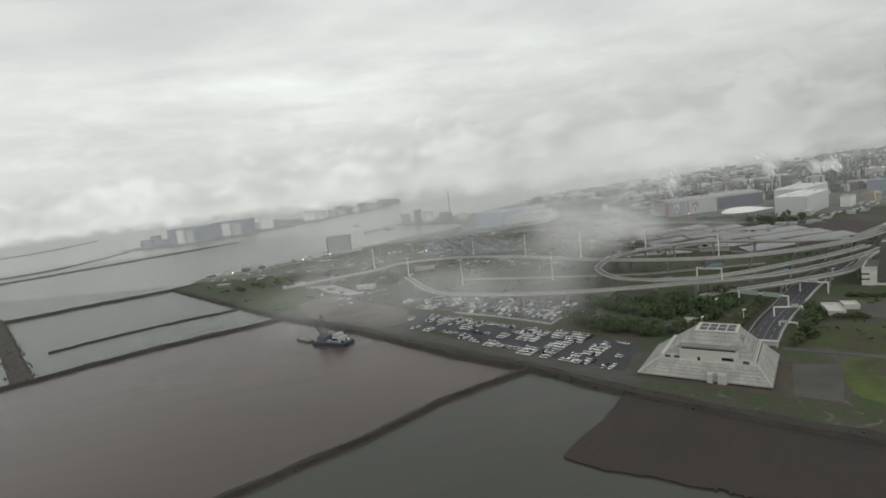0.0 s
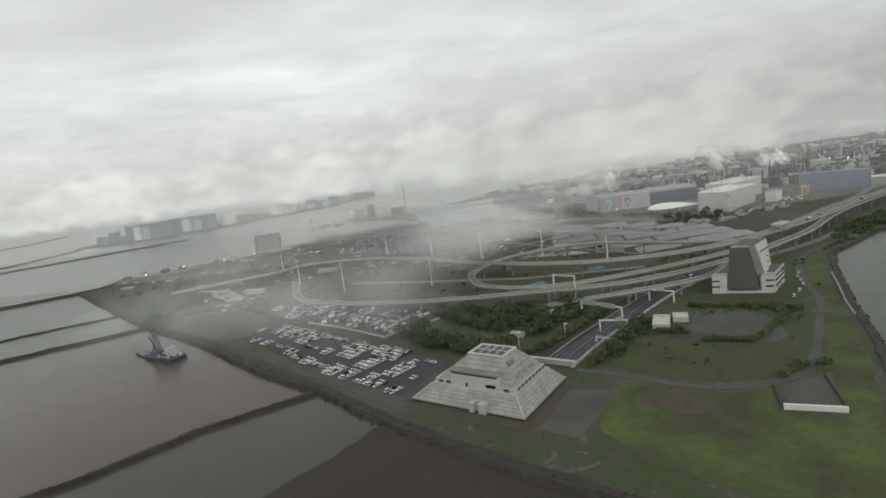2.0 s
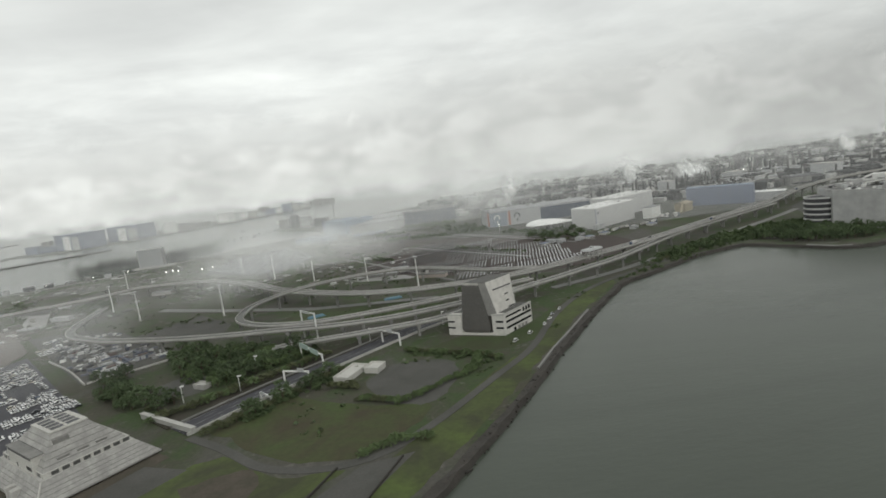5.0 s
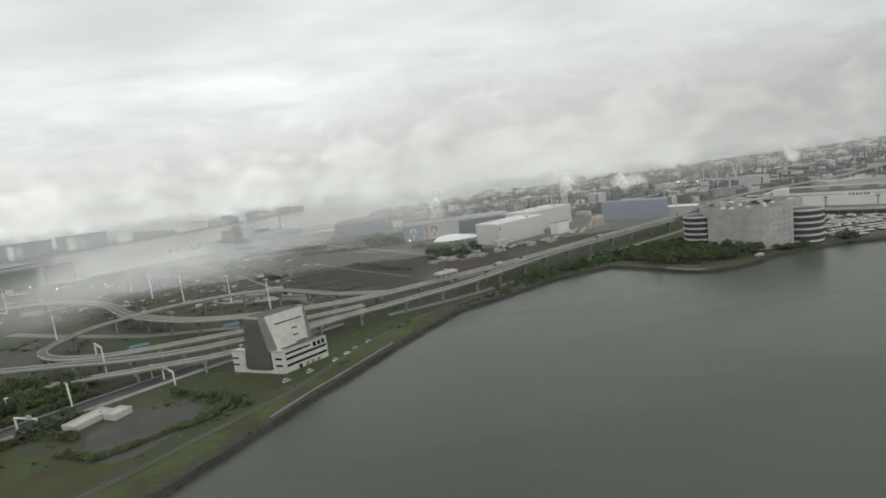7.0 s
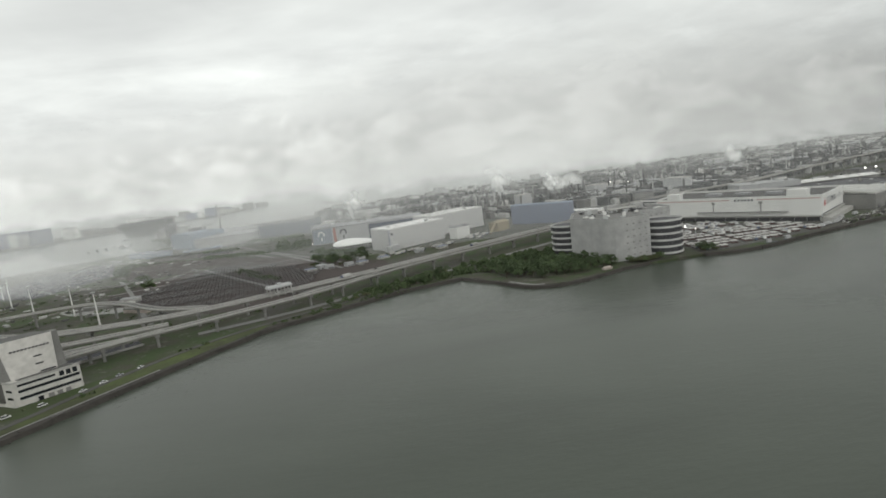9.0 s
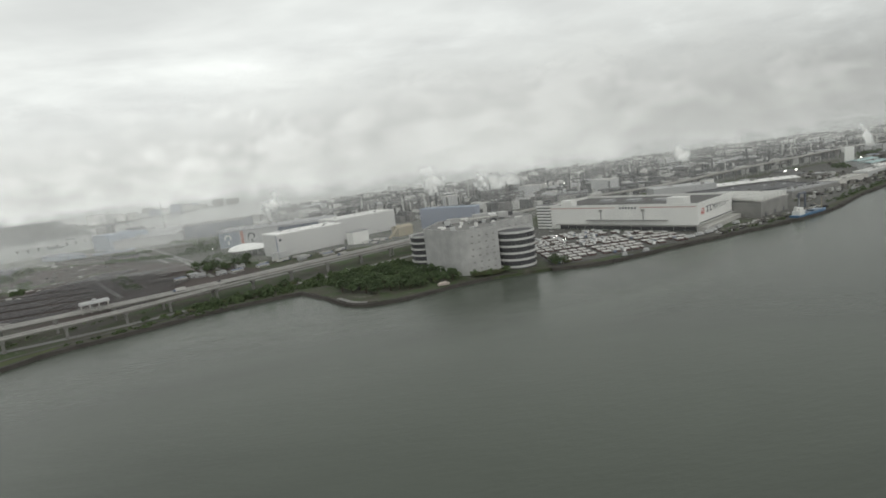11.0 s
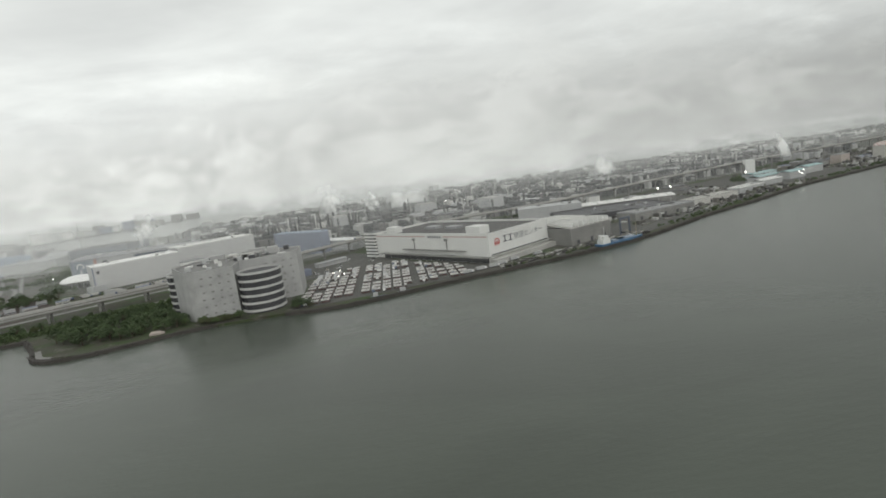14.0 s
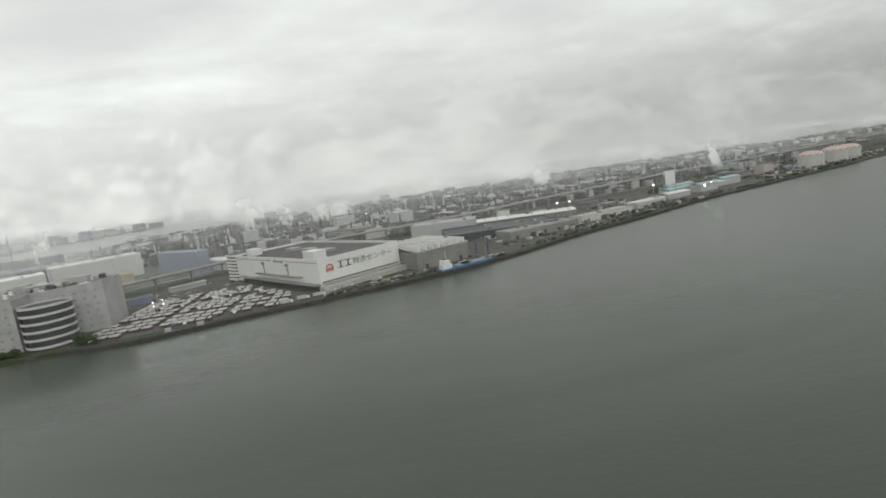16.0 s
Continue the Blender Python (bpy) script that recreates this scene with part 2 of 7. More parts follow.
def smooth(pts, step=4.0):
    """Points along a Catmull-Rom curve through pts."""
    p = [np.array(q, float) for q in pts]
    p = [2 * p[0] - p[1]] + p + [2 * p[-1] - p[-2]]
    out = []
    for i in range(1, len(p) - 2):
        n = max(2, int(np.linalg.norm(p[i + 1] - p[i]) / step))
        for k in range(n):
            t = k / n
            out.append(0.5 * (2 * p[i] + (p[i + 1] - p[i - 1]) * t + (2 * p[i - 1] - 5 * p[i] + 4 * p[i + 1] - p[i + 2]) * t * t + (3 * p[i] - p[i - 1] - 3 * p[i + 1] + p[i + 2]) * t ** 3))
    return out + [p[-2]]


def sides(pts, off):
    """The line beside a line, off to its left."""
    out = []
    for i, q in enumerate(pts):
        d = pts[min(i + 1, len(pts) - 1)][:2] - pts[max(i - 1, 0)][:2]
        d = d / (np.linalg.norm(d) + 1e-9)
        out.append((q[0] - d[1] * off, q[1] + d[0] * off))
    return out


def ribbon(bm, pts, off0, off1, z0, z1):
    """A solid band along a line, from off0 to off1 beside it; z0, z1: heights below and above the line's own."""
    a, b = sides(pts, off0), sides(pts, off1)
    zs = [q[2] if len(q) > 2 else 0.0 for q in pts]
    rows = [[bm.verts.new((*xy, z + dz)) for xy, dz in ((a[i], z0), (b[i], z0), (b[i], z1), (a[i], z1))] for i, z in enumerate(zs)]
    for r, s in zip(rows, rows[1:]):
        for k in range(4):
            bm.faces.new((r[k], r[(k + 1) % 4], s[(k + 1) % 4], s[k]))
    bm.faces.new(rows[0][::-1])
    bm.faces.new(rows[-1])
    return bm


def patch(name, pts, z, material, label, category, thick=0.1, kind="structure", rag=0.0):
    """A flat area of ground of its own surface, let into the land; rag: how far its edge wanders."""
    if rag:
        ring = smooth([(*p, 0.0) for p in pts + pts[:1]], 3.0)[:-1]
        pts = [(q[0] + rg2.uniform(-rag, rag), q[1] + rg2.uniform(-rag, rag)) for q in ring]
    if name.startswith(("lawn", "bare", "gravel", "grey", "pond", "shore", "pale", "plot", "basin", "loop_g", "pyramid")):
        z = 1.0 + (z - 1.0) * 0.3  # soft edges lie nearly flush
    ob = part(name, prism(bmesh.new(), pts, z - thick, z), material)
    return tagged(ob, label, category, kind=kind)


def inside(x, y, pts):
    hit = False
    for (x0, y0), (x1, y1) in zip(pts, pts[1:] + pts[:1]):
        if (y0 > y) != (y1 > y) and x < (x1 - x0) * (y - y0) / (y1 - y0) + x0:
            hit = not hit
    return hit


rng = random.Random(7)
rg2 = random.Random(21)

# ---- water and land ----
tagged(part("water", prism(bmesh.new(), [(-6000, -4000), (6000, -4000), (6000, 6000), (-6000, 6000)], -3.0, 0.0), M_RIVER), "grey-green rippled river and sea water", "water", kind="structure")
POND_SHORE = [(-162, 475), (-89, 362), (-52, 306), (-36, 285), (-8, 249), (27, 196), (50, 167), (67, 141), (92, 107), (110, 87)]
RIVER_SHORE = [(150, 62), (175, 89.3), (185, 99.8), (199.5, 116), (222.7, 143.5), (233, 157), (245, 171), (260, 189), (280, 210.5), (291, 221.5), (318, 234.5), (349, 249.5), (380, 256), (391, 236), (402, 216), (420, 213), (450, 222), (490, 221), (514, 217), (562, 226), (584, 227), (624, 236), (640, 239), (673, 250), (734, 282), (803, 311), (878, 345), (939, 364), (1117, 423)]
FAR_SHORE = [(1500, 560), (2600, 900), (3700, 1240), (3400, 1560), (2900, 1340), (2300, 1300), (1850, 1200), (1400, 1240), (1080, 1130), (860, 1170), (690, 1090), (578, 1110), (440, 1060), (300, 975), (192, 880), (114, 905), (58, 890), (54, 868), (130, 735), (139, 690), (114, 682), (37, 640), (-40, 566), (-100, 545), (-155, 524)]
LAND = POND_SHORE + [(132, 55), (144, 55)] + RIVER_SHORE + FAR_SHORE
tagged(part("ground", prism(bmesh.new(), LAND, -2.0, 1.0), M_LAND), "flat reclaimed land of dull grass and soil", "ground", kind="structure")
ISLAND = [(-475, 1117), (-353, 1035), (-218, 1122), (-55, 1358), (114, 1712), (90, 1790), (-150, 1560), (-420, 1330)]
tagged(part("ground_island", prism(bmesh.new(), ISLAND, -2.0, 1.2), M_INDUS), "far harbour island of grey ground", "ground", kind="structure")
tagged(part("ground_yards", prism(bmesh.new(), [(300, 420), (480, 352), (560, 410), (680, 425), (900, 500), (1500, 640), (2600, 1000), (3300, 1280), (2300, 1260), (1500, 1200), (900, 1130), (600, 1070), (330, 900), (170, 800), (160, 560), (240, 480)], 0.9, 1.05), M_INDUS), "grey ground between the works and tanks", "ground", kind="structure")


def dike(name, pts, w, z, label, stones=True):
    """A rubble bank: a low trapezoid with broken stones along it."""
    line = smooth([(*p, 0.0) for p in pts], 5)
    bm = bmesh.new()
    a, b, c, d = sides(line, w), sides(line, w * 0.45), sides(line, -w * 0.45), sides(line, -w)
    rows = []
    for i in range(len(line)):
        j = rng.uniform(-0.25, 0.25)
        rows.append([bm.verts.new((q[0] + rng.uniform(-0.4, 0.4), q[1] + rng.uniform(-0.4, 0.4), zz)) for q, zz in ((a[i], -1.0), (b[i], z + j), (c[i], z - j), (d[i], -1.0))])
    for r, s in zip(rows, rows[1:]):
        for k in range(3):
            bm.faces.new((r[k], r[k + 1], s[k + 1], s[k]))
    ob = tagged(part(name, bm, M_ROCK), label, "embankment", kind="structure")
    if stones:
        bm = bmesh.new()
        for i in range(len(line) - 1):
            for k in range(7):
                t, o = rng.random(), rng.uniform(-w, w)
                p = line[i] * (1 - t) + line[i + 1] * t
                q = sides([line[i], line[i + 1]], o)[0]
                x, y = q[0] + (p[0] - line[i][0]), q[1] + (p[1] - line[i][1])
                s = rng.uniform(0.12, 0.32)
                box(bm, -s, s, -s * 0.8, s * 0.8, -s, s * 0.7, pose(x, y, max(0.0, z * (1 - (abs(o) / w) ** 2)), rng.uniform(-25, 25), rng.uniform(-25, 25), rng.uniform(0, 360)))
        part("rubble", bm, M_ROCK, ob, "broken dark stones", "stuff")
    return ob


# ponds behind the banks
tagged(part("pond_silty", prism(bmesh.new(), [(-330, 160), (-47, 117), (50, 167), (27, 196), (-8, 249), (-36, 285), (-52, 304), (-164, 250)], -1.0, 0.06), M_POND), "brown silty water inside the banks", "pond", kind="structure")
tagged(part("pond_near", prism(bmesh.new(), [(-200, -60), (150, -60), (132, 55), (110, 86), (67, 140), (50, 167), (-47, 117), (-160, 60)], -1.0, 0.05), M_POND2), "dull grey-green water inside the banks", "pond", kind="structure")
dike("dike_outer", [(-520, 300), (-400, 370), (-275, 432), (-227, 455), (-163, 482), (-150, 500)], 5.0, 1.6, "dark rubble breakwater round the ponds")
dike("dike_inner", [(-176, 308), (-138, 332), (-85, 351)], 2.0, 0.8, "thin rubble bank across the pond")
dike("dike_middle", [(-330, 165), (-240, 210), (-165, 250), (-117, 277), (-69, 296), (-46, 304)], 3.2, 1.3, "dark rubble bank between two ponds")
dike("dike_cross", [(-285, 445), (-245, 385), (-205, 325), (-158, 254)], 6.0, 1.4, "broad rubble bank between two ponds")
dike("dike_near", [(-160, 62), (-90, 98), (-41, 123), (-7, 140), (20, 156), (50, 167)], 1.5, 1.2, "narrow dark bank between two ponds")
dike("dike_shore", [(-163, 474), (-89, 361), (-52, 306), (-36, 285), (-8, 249), (27, 196), (50, 167), (67, 140), (92, 106), (110, 86), (132, 55)], 3.4, 1.5, "dark stone revetment along the land")
dike("revetment_river", [(143, 54), (150, 61.4), (175, 88.6), (185, 99), (199.5, 115.2), (222.7, 142.7), (233, 156.2), (245, 170.2), (260, 188.2), (280, 209.7), (291, 220.7), (318, 233.7), (349, 248.7), (380, 255)], 2.2, 1.4, "stone revetment along the river")
dike("revetment_point", [(380, 255), (391, 236), (402, 216), (420, 212), (450, 221), (475, 224)], 1.6, 1.2, "stone revetment round the wooded point")
dike("revetment_quay", [(490, 220), (514, 216), (562, 225), (624, 235), (673, 249), (734, 281), (803, 310), (878, 344), (939, 363), (1117, 422)], 1.8, 1.25, "dark stone revetment along the yards")
dike("breakwater_far", [(-900, 560), (-660, 650), (-470, 757), (-295, 882), (-214, 946)], 5.0, 1.6, "long far breakwater in the bay", False)
dike("breakwater_bay", [(-620, 800), (-483, 862), (-450, 960), (-440, 1070)], 5.0, 1.6, "far breakwater by the island", False)
dike("breakwater_long", [(-1500, 1200), (-887, 1449), (-834, 1820)], 8.0, 2.0, "faint breakwater in the far bay", False)

# surfaces laid on the land
mud = tagged(part("mud_flat", prism(bmesh.new(), [(q[0] + rg2.uniform(-0.6, 0.6), q[1] + rg2.uniform(-0.6, 0.6)) for q in smooth([(68, 137, 0), (56, 126, 0), (46, 118, 0), (39, 111, 0), (50, 99, 0), (66, 85, 0), (78, 71, 0), (90, 62, 0), (101, 73, 0), (112, 84, 0), (98, 102, 0), (84, 119, 0), (68, 137, 0)], 2.5)[:-1]], -0.5, 0.45), M_MUD), "dark brown drained mud plot with low ridges", "mud", kind="structure")
bm = bmesh.new()
for i in range(26):
    t = (i + 0.5) / 26
    a, b = (67 + (112 - 67) * t, 138 + (84 - 138) * t), (40 + (88 - 40) * t, 110 + (62 - 110) * t)
    bar(bm, (*a, 0.40), (*b, 0.40), 0.5, 0.16)
part("ridge", bm, M_MUD, mud, "", "stuff")
patch("car_lot", [(12, 246), (22, 268), (91, 170), (74, 150)], 1.08, M_ASPHALT, "dark wet asphalt car lot", "pavement")
patch("shore_track", [(-44, 292), (-30, 286), (-2, 248), (33, 196), (55, 168), (72, 144), (78, 148), (60, 172), (38, 202), (6, 250), (-22, 294), (-36, 304)], 1.065, M_GRAVEL, "grey unpaved track along the shore", "road", rag=0.8)
patch("storage_lot", [(0, 310), (20, 310), (54, 290), (99, 229), (70, 211), (28, 270)], 1.08, M_GRAVEL, "grey storage yard beside the ramp", "pavement")
patch("bare_yard", [(-41, 303), (-26, 334), (18, 262), (6, 248), (-12, 262)], 1.07, M_DIRT, "pale bare earth yard", "ground", rag=0.9)
patch("lawn_shore", [(149, 66), (172, 91), (184, 103), (198, 119), (221, 146), (243, 173), (258, 191), (288, 223), (284, 225), (252, 199), (228, 166), (210, 149), (193, 131), (178, 115), (164, 94)], 1.09, M_GRASS, "bright wet grass strip by the river", "grass", rag=0.7)
patch("lawn_near", [(118, 96), (136, 72), (146, 64), (163, 92), (157, 104), (166, 112), (156, 114), (147, 119), (138, 130), (128, 126), (118, 112)], 1.085, M_GRASS, "patchy wet grass near the shore", "grass", rag=0.9)
patch("lawn_back", [(130, 146), (139, 137), (150, 124), (160, 118), (168, 117), (178, 121), (187, 130), (188, 138), (176, 142), (162, 150), (150, 160), (140, 156)], 1.08, M_GRASS2, "rough brown and green grass", "grass", rag=0.9)
patch("lawn_vent", [(186, 176), (206, 168), (230, 170), (252, 194), (280, 222), (262, 212), (240, 192), (222, 178), (208, 186)], 1.075, M_ROUGH, "grass strip under the building", "grass", rag=0.8)
patch("bare_patch", [(131, 119), (143, 122), (148, 118), (146, 110), (137, 109)], 1.10, M_DIRTD, "brown bare patch in the grass", "ground", rag=0.9)
patch("gravel_strip", [(104, 116), (119, 133.5), (130.5, 127.5), (111, 108.5)], 1.095, M_GRAVEL, "wet grey lot beside the building", "pavement")
patch("grey_lot", [(98, 186), (112, 198), (124, 184), (112, 176)], 1.09, M_GRAVEL, "small grey gravel lot among trees", "pavement", rag=0.6)
patch("pyramid_yard", [(74, 146), (97, 160), (124, 136), (103, 114)], 1.085, M_DIRTD, "dark wet ground round the building", "pavement")
patch("pond_yard", [(172, 160), (184, 171), (199, 166), (200, 153), (190, 138), (178, 142)], 1.1, M_GRAVEL, "grey gravel yard", "pavement", rag=0.9)
patch("basin_yard", [(159, 103), (168, 97), (182, 114), (170, 113)], 1.1, M_GRAVEL, "grey paved yard behind a white wall", "pavement")
patch("truck_lot", [(492, 222), (566, 229), (584, 240), (545, 312), (508, 292), (498, 262)], 1.1, M_GRAVEL, "dark truck yard by the river", "pavement")
patch("quay_strip", [(586, 229), (624, 238), (640, 241), (676, 254), (668, 262), (640, 252), (600, 242)], 1.07, M_GRAVEL, "dark grey quay strip before the warehouse", "pavement", rag=0.5)
lane = smooth([(x, y, 1.12) for x, y in ((126, 145), (137, 134), (148, 121), (159, 115.5), (168, 114.5), (177, 117), (184, 122), (192, 128.5), (209, 145), (227, 163), (250, 196), (280, 224), (330, 248))], 4)
tagged(part("road_service", ribbon(bmesh.new(), lane, -1.25, 1.25, -0.2, 0.0), M_GRAVEL), "narrow grey service road on the bank", "road", kind="structure")
ledge = smooth([(x, y, 1.0) for x, y in ((222.2, 144.8), (232.6, 158.2), (244.6, 172.2), (259.4, 190))], 4)
tagged(part("quay_ledge", ribbon(bmesh.new(), ledge, -0.35, 0.35, -0.6, 0.55), M_CONCD), "pale concrete ledge on the bank", "wall", kind="structure")


def elevated(name, pts, w, label, piers=True, every=18.0, group="elevated roads"):
    """A raised roadway: deck, two parapets and piers."""
    line = smooth(pts, 4.0)
    th = thing(name, Matrix(), label, "elevated road", group)
    part("deck", ribbon(bmesh.new(), line, -w / 2, w / 2, -0.32, 0.0), M_DECK, th)
    part("girder", ribbon(bmesh.new(), line, -w * 0.40, w * 0.40, -1.0, -0.3), M_GIRD, th, "stained girder under the deck")
    for s in (-1, 1):
        part("parapet", ribbon(bmesh.new(), line, s * w / 2 - 0.10, s * w / 2 + 0.10, -0.34, 0.42), M_PARA, th, "pale concrete parapet")
    if w > 4:
        part("median", ribbon(bmesh.new(), line, -0.12, 0.12, -0.1, 0.36), M_PARA, th, "pale median barrier")
        for off in (-0.42, 0.42, -0.22, 0.22):
            part("lane_line", ribbon(bmesh.new(), line, off * w - 0.05, off * w + 0.05, 0.0, 0.012), M_PARA, th)
    if piers:
        run = 0.0
        for p, q in zip(line, line[1:]):
            run += float(np.linalg.norm(q - p))
            if run > every and p[2] > 3.0:
                run = 0.0
                bm = bmesh.new()
                tube(bm, p[0], p[1], 0.9, p[2] - 1.8, 0.6, n=8)
                d = q - p
                ang = math.degrees(math.atan2(d[1], d[0]))
                box(bm, -0.8, 0.8, -w * 0.42, w * 0.42, -1.0, 0.0, pose(p[0], p[1], p[2] - 0.9, 0, 0, ang))
                part("pier", bm, M_CONCD, th)
    return th


elevated("ramp_loop", [(24, 345, 6), (33, 286, 6.5), (54, 258, 7), (80, 241, 7), (110, 227, 7), (140, 218, 7), (162, 211, 7), (185, 208, 7), (216, 212, 7), (250, 222, 7), (281, 236, 7), (307, 249, 7), (359, 283, 7), (425, 315, 7), (470, 332, 8)], 3.6, "pale concrete ramp curving on piers into the expressway")
elevated("ramp_hook", [(252, 231, 7.5), (220, 222, 8), (188, 218, 8), (157, 217, 8), (136, 225, 8), (123.5, 238, 8), (120.5, 254, 8), (126, 275, 8.2), (150, 297, 8.6), (190, 303, 9), (214, 290, 9), (240, 262, 8.5), (262, 250, 8.2)], 3.2, "pale ramp bent back in a tight hook")
elevated("expressway", [(-60, 372, 6), (0, 384, 7), (29, 394, 8), (74, 376, 8), (108, 339, 8), (134, 298, 8), (163, 267, 8), (190, 250, 8), (223, 243, 8), (256, 245, 8), (292, 257, 8), (341, 277, 8), (401, 307, 8), (470, 338, 8.5), (530, 376, 9), (580, 400, 9.5), (624, 410, 10), (660, 415, 10), (708, 424, 10.5), (772, 450, 11), (866, 480, 12), (1044, 537, 13), (1200, 570, 13.5), (1500, 650, 14), (2200, 880, 14)], 6.0, "long expressway on piers along the river")
elevated("ramp_low", [(140, 206, 3.4), (150, 203, 4.5), (177, 197, 6), (207, 198, 6.5), (230, 212, 6.8), (252, 224, 7)], 3.0, "lower ramp descending by the building")

front = smooth([(x, y, 1.14) for x, y in ((262, 232), (300, 243), (350, 266), (400, 289), (450, 313), (490, 334))], 6)
tagged(part("road_frontage", ribbon(bmesh.new(), front, -2.2, 2.2, -0.2, 0.0), M_ROAD), "grey frontage road below the expressway", "road", kind="structure")
back = smooth([(x, y, 1.15) for x, y in ((300, 282), (350, 305), (400, 332), (450, 356), (500, 388), (560, 420))], 6)
tagged(part("road_frontage", ribbon(bmesh.new(), back, -2.6, 2.6, -0.2, 0.0), M_ROAD), "grey works road behind the expressway", "road", kind="structure")

# ---- large buildings ----


def facing(p, q, z=1.0):
    """A frame at p whose x runs towards q, and the length between them."""
    return pose(p[0], p[1], z, 0, 0, math.degrees(math.atan2(q[1] - p[1], q[0] - p[0]))), math.hypot(q[0] - p[0], q[1] - p[1])


gear = random.Random(33)


def hall(name, p, q, depth, h, wall, label, roof=None, z=1.0, pitch=0.0, category="factory hall", seams=0, doors=0, band=None, vents=0):
    """A hall with its front from p to q: walls, a rimmed or pitched roof, seams, doors and roof vents."""
    m, n = facing(p, q, z)
    th = thing(name, m, label, category)
    part("wall", boxes((0, n, 0, depth, -0.4, h)), wall, th)
    bm = bmesh.new()
    if pitch:
        a = [(-0.4, -0.4, h), (n + 0.4, -0.4, h), (n + 0.4, depth / 2, h + pitch), (-0.4, depth / 2, h + pitch), (-0.4, depth + 0.4, h), (n + 0.4, depth + 0.4, h)]
        v = [bm.verts.new(c) for c in a]
        w = [bm.verts.new((c[0], c[1], c[2] + 0.35)) for c in a]
        for quad in ((0, 1, 2, 3), (3, 2, 5, 4)):
            bm.faces.new([v[i] for i in quad][::-1])
            bm.faces.new([w[i] for i in quad])
        for i, j in ((0, 1), (1, 2), (2, 5), (5, 4), (4, 3), (3, 0)):
            bm.faces.new((v[i], v[j], w[j], w[i]))
    else:
        box(bm, 0.35, n - 0.35, 0.35, depth - 0.35, h - 0.4, h + 0.05)
        for s in ((-0.06, n + 0.06, -0.06, 0.3), (-0.06, n + 0.06, depth - 0.3, depth + 0.06), (-0.06, 0.3, 0.3, depth - 0.3), (n - 0.3, n + 0.06, 0.3, depth - 0.3)):
            box(bm, s[0], s[1], s[2], s[3], h - 0.2, h + 0.45)
    part("roof", bm, roof or M_ROOF, th)
    if n > 25 and depth > 9:
        for i in range(9):
            x = n * (i + 0.5) / 9
            if pitch:
                bm = bar(bmesh.new(), (x, -0.3, h + 0.4), (x, depth / 2, h + pitch + 0.4), 0.3, 0.14)
            else:
                bm = boxes((x - 0.12, x + 0.12, 0.4, depth - 0.4, h + 0.04, h + 0.2))
            part("roof_rib", bm, wall, th)
        for i in range(int(n / 12)):
            x, y, w = n * (0.1 + 0.8 * gear.random()), depth * (0.25 + 0.5 * gear.random()), 0.6 + gear.random()
            part("roof_unit", boxes((x - w, x + w, y - 0.6, y + 0.6, h, h + pitch + 0.6 + 0.8 * gear.random())), M_STEEL if i % 2 else M_CONCD, th)
    for i in range(seams):
        x = n * (i + 1) / (seams + 1)
        part("seam", boxes((x - 0.08, x + 0.08, -0.05, 0.0, 0, h)), M_CONCD, th)
    for i in range(doors):
        x = n * (i + 0.5) / doors
        part("door", boxes((x - 1.0, x + 1.0, -0.04, 0.0, 0, 2.4)), M_DARK, th, "dark roller door")
    if band:
        part("band", boxes((-0.04, n + 0.04, -0.04, 0.0, h - 1.2, h - 0.3)), band, th)
    for i in range(vents):
        x, y = n * (i + 0.5) / vents, depth * (0.3 + 0.4 * (i % 2))
        part("roof_vent", boxes((x - 0.7, x + 0.7, y - 0.5, y + 0.5, h + pitch * 0.6, h + pitch + 1.0)), M_STEEL, th)
    return th


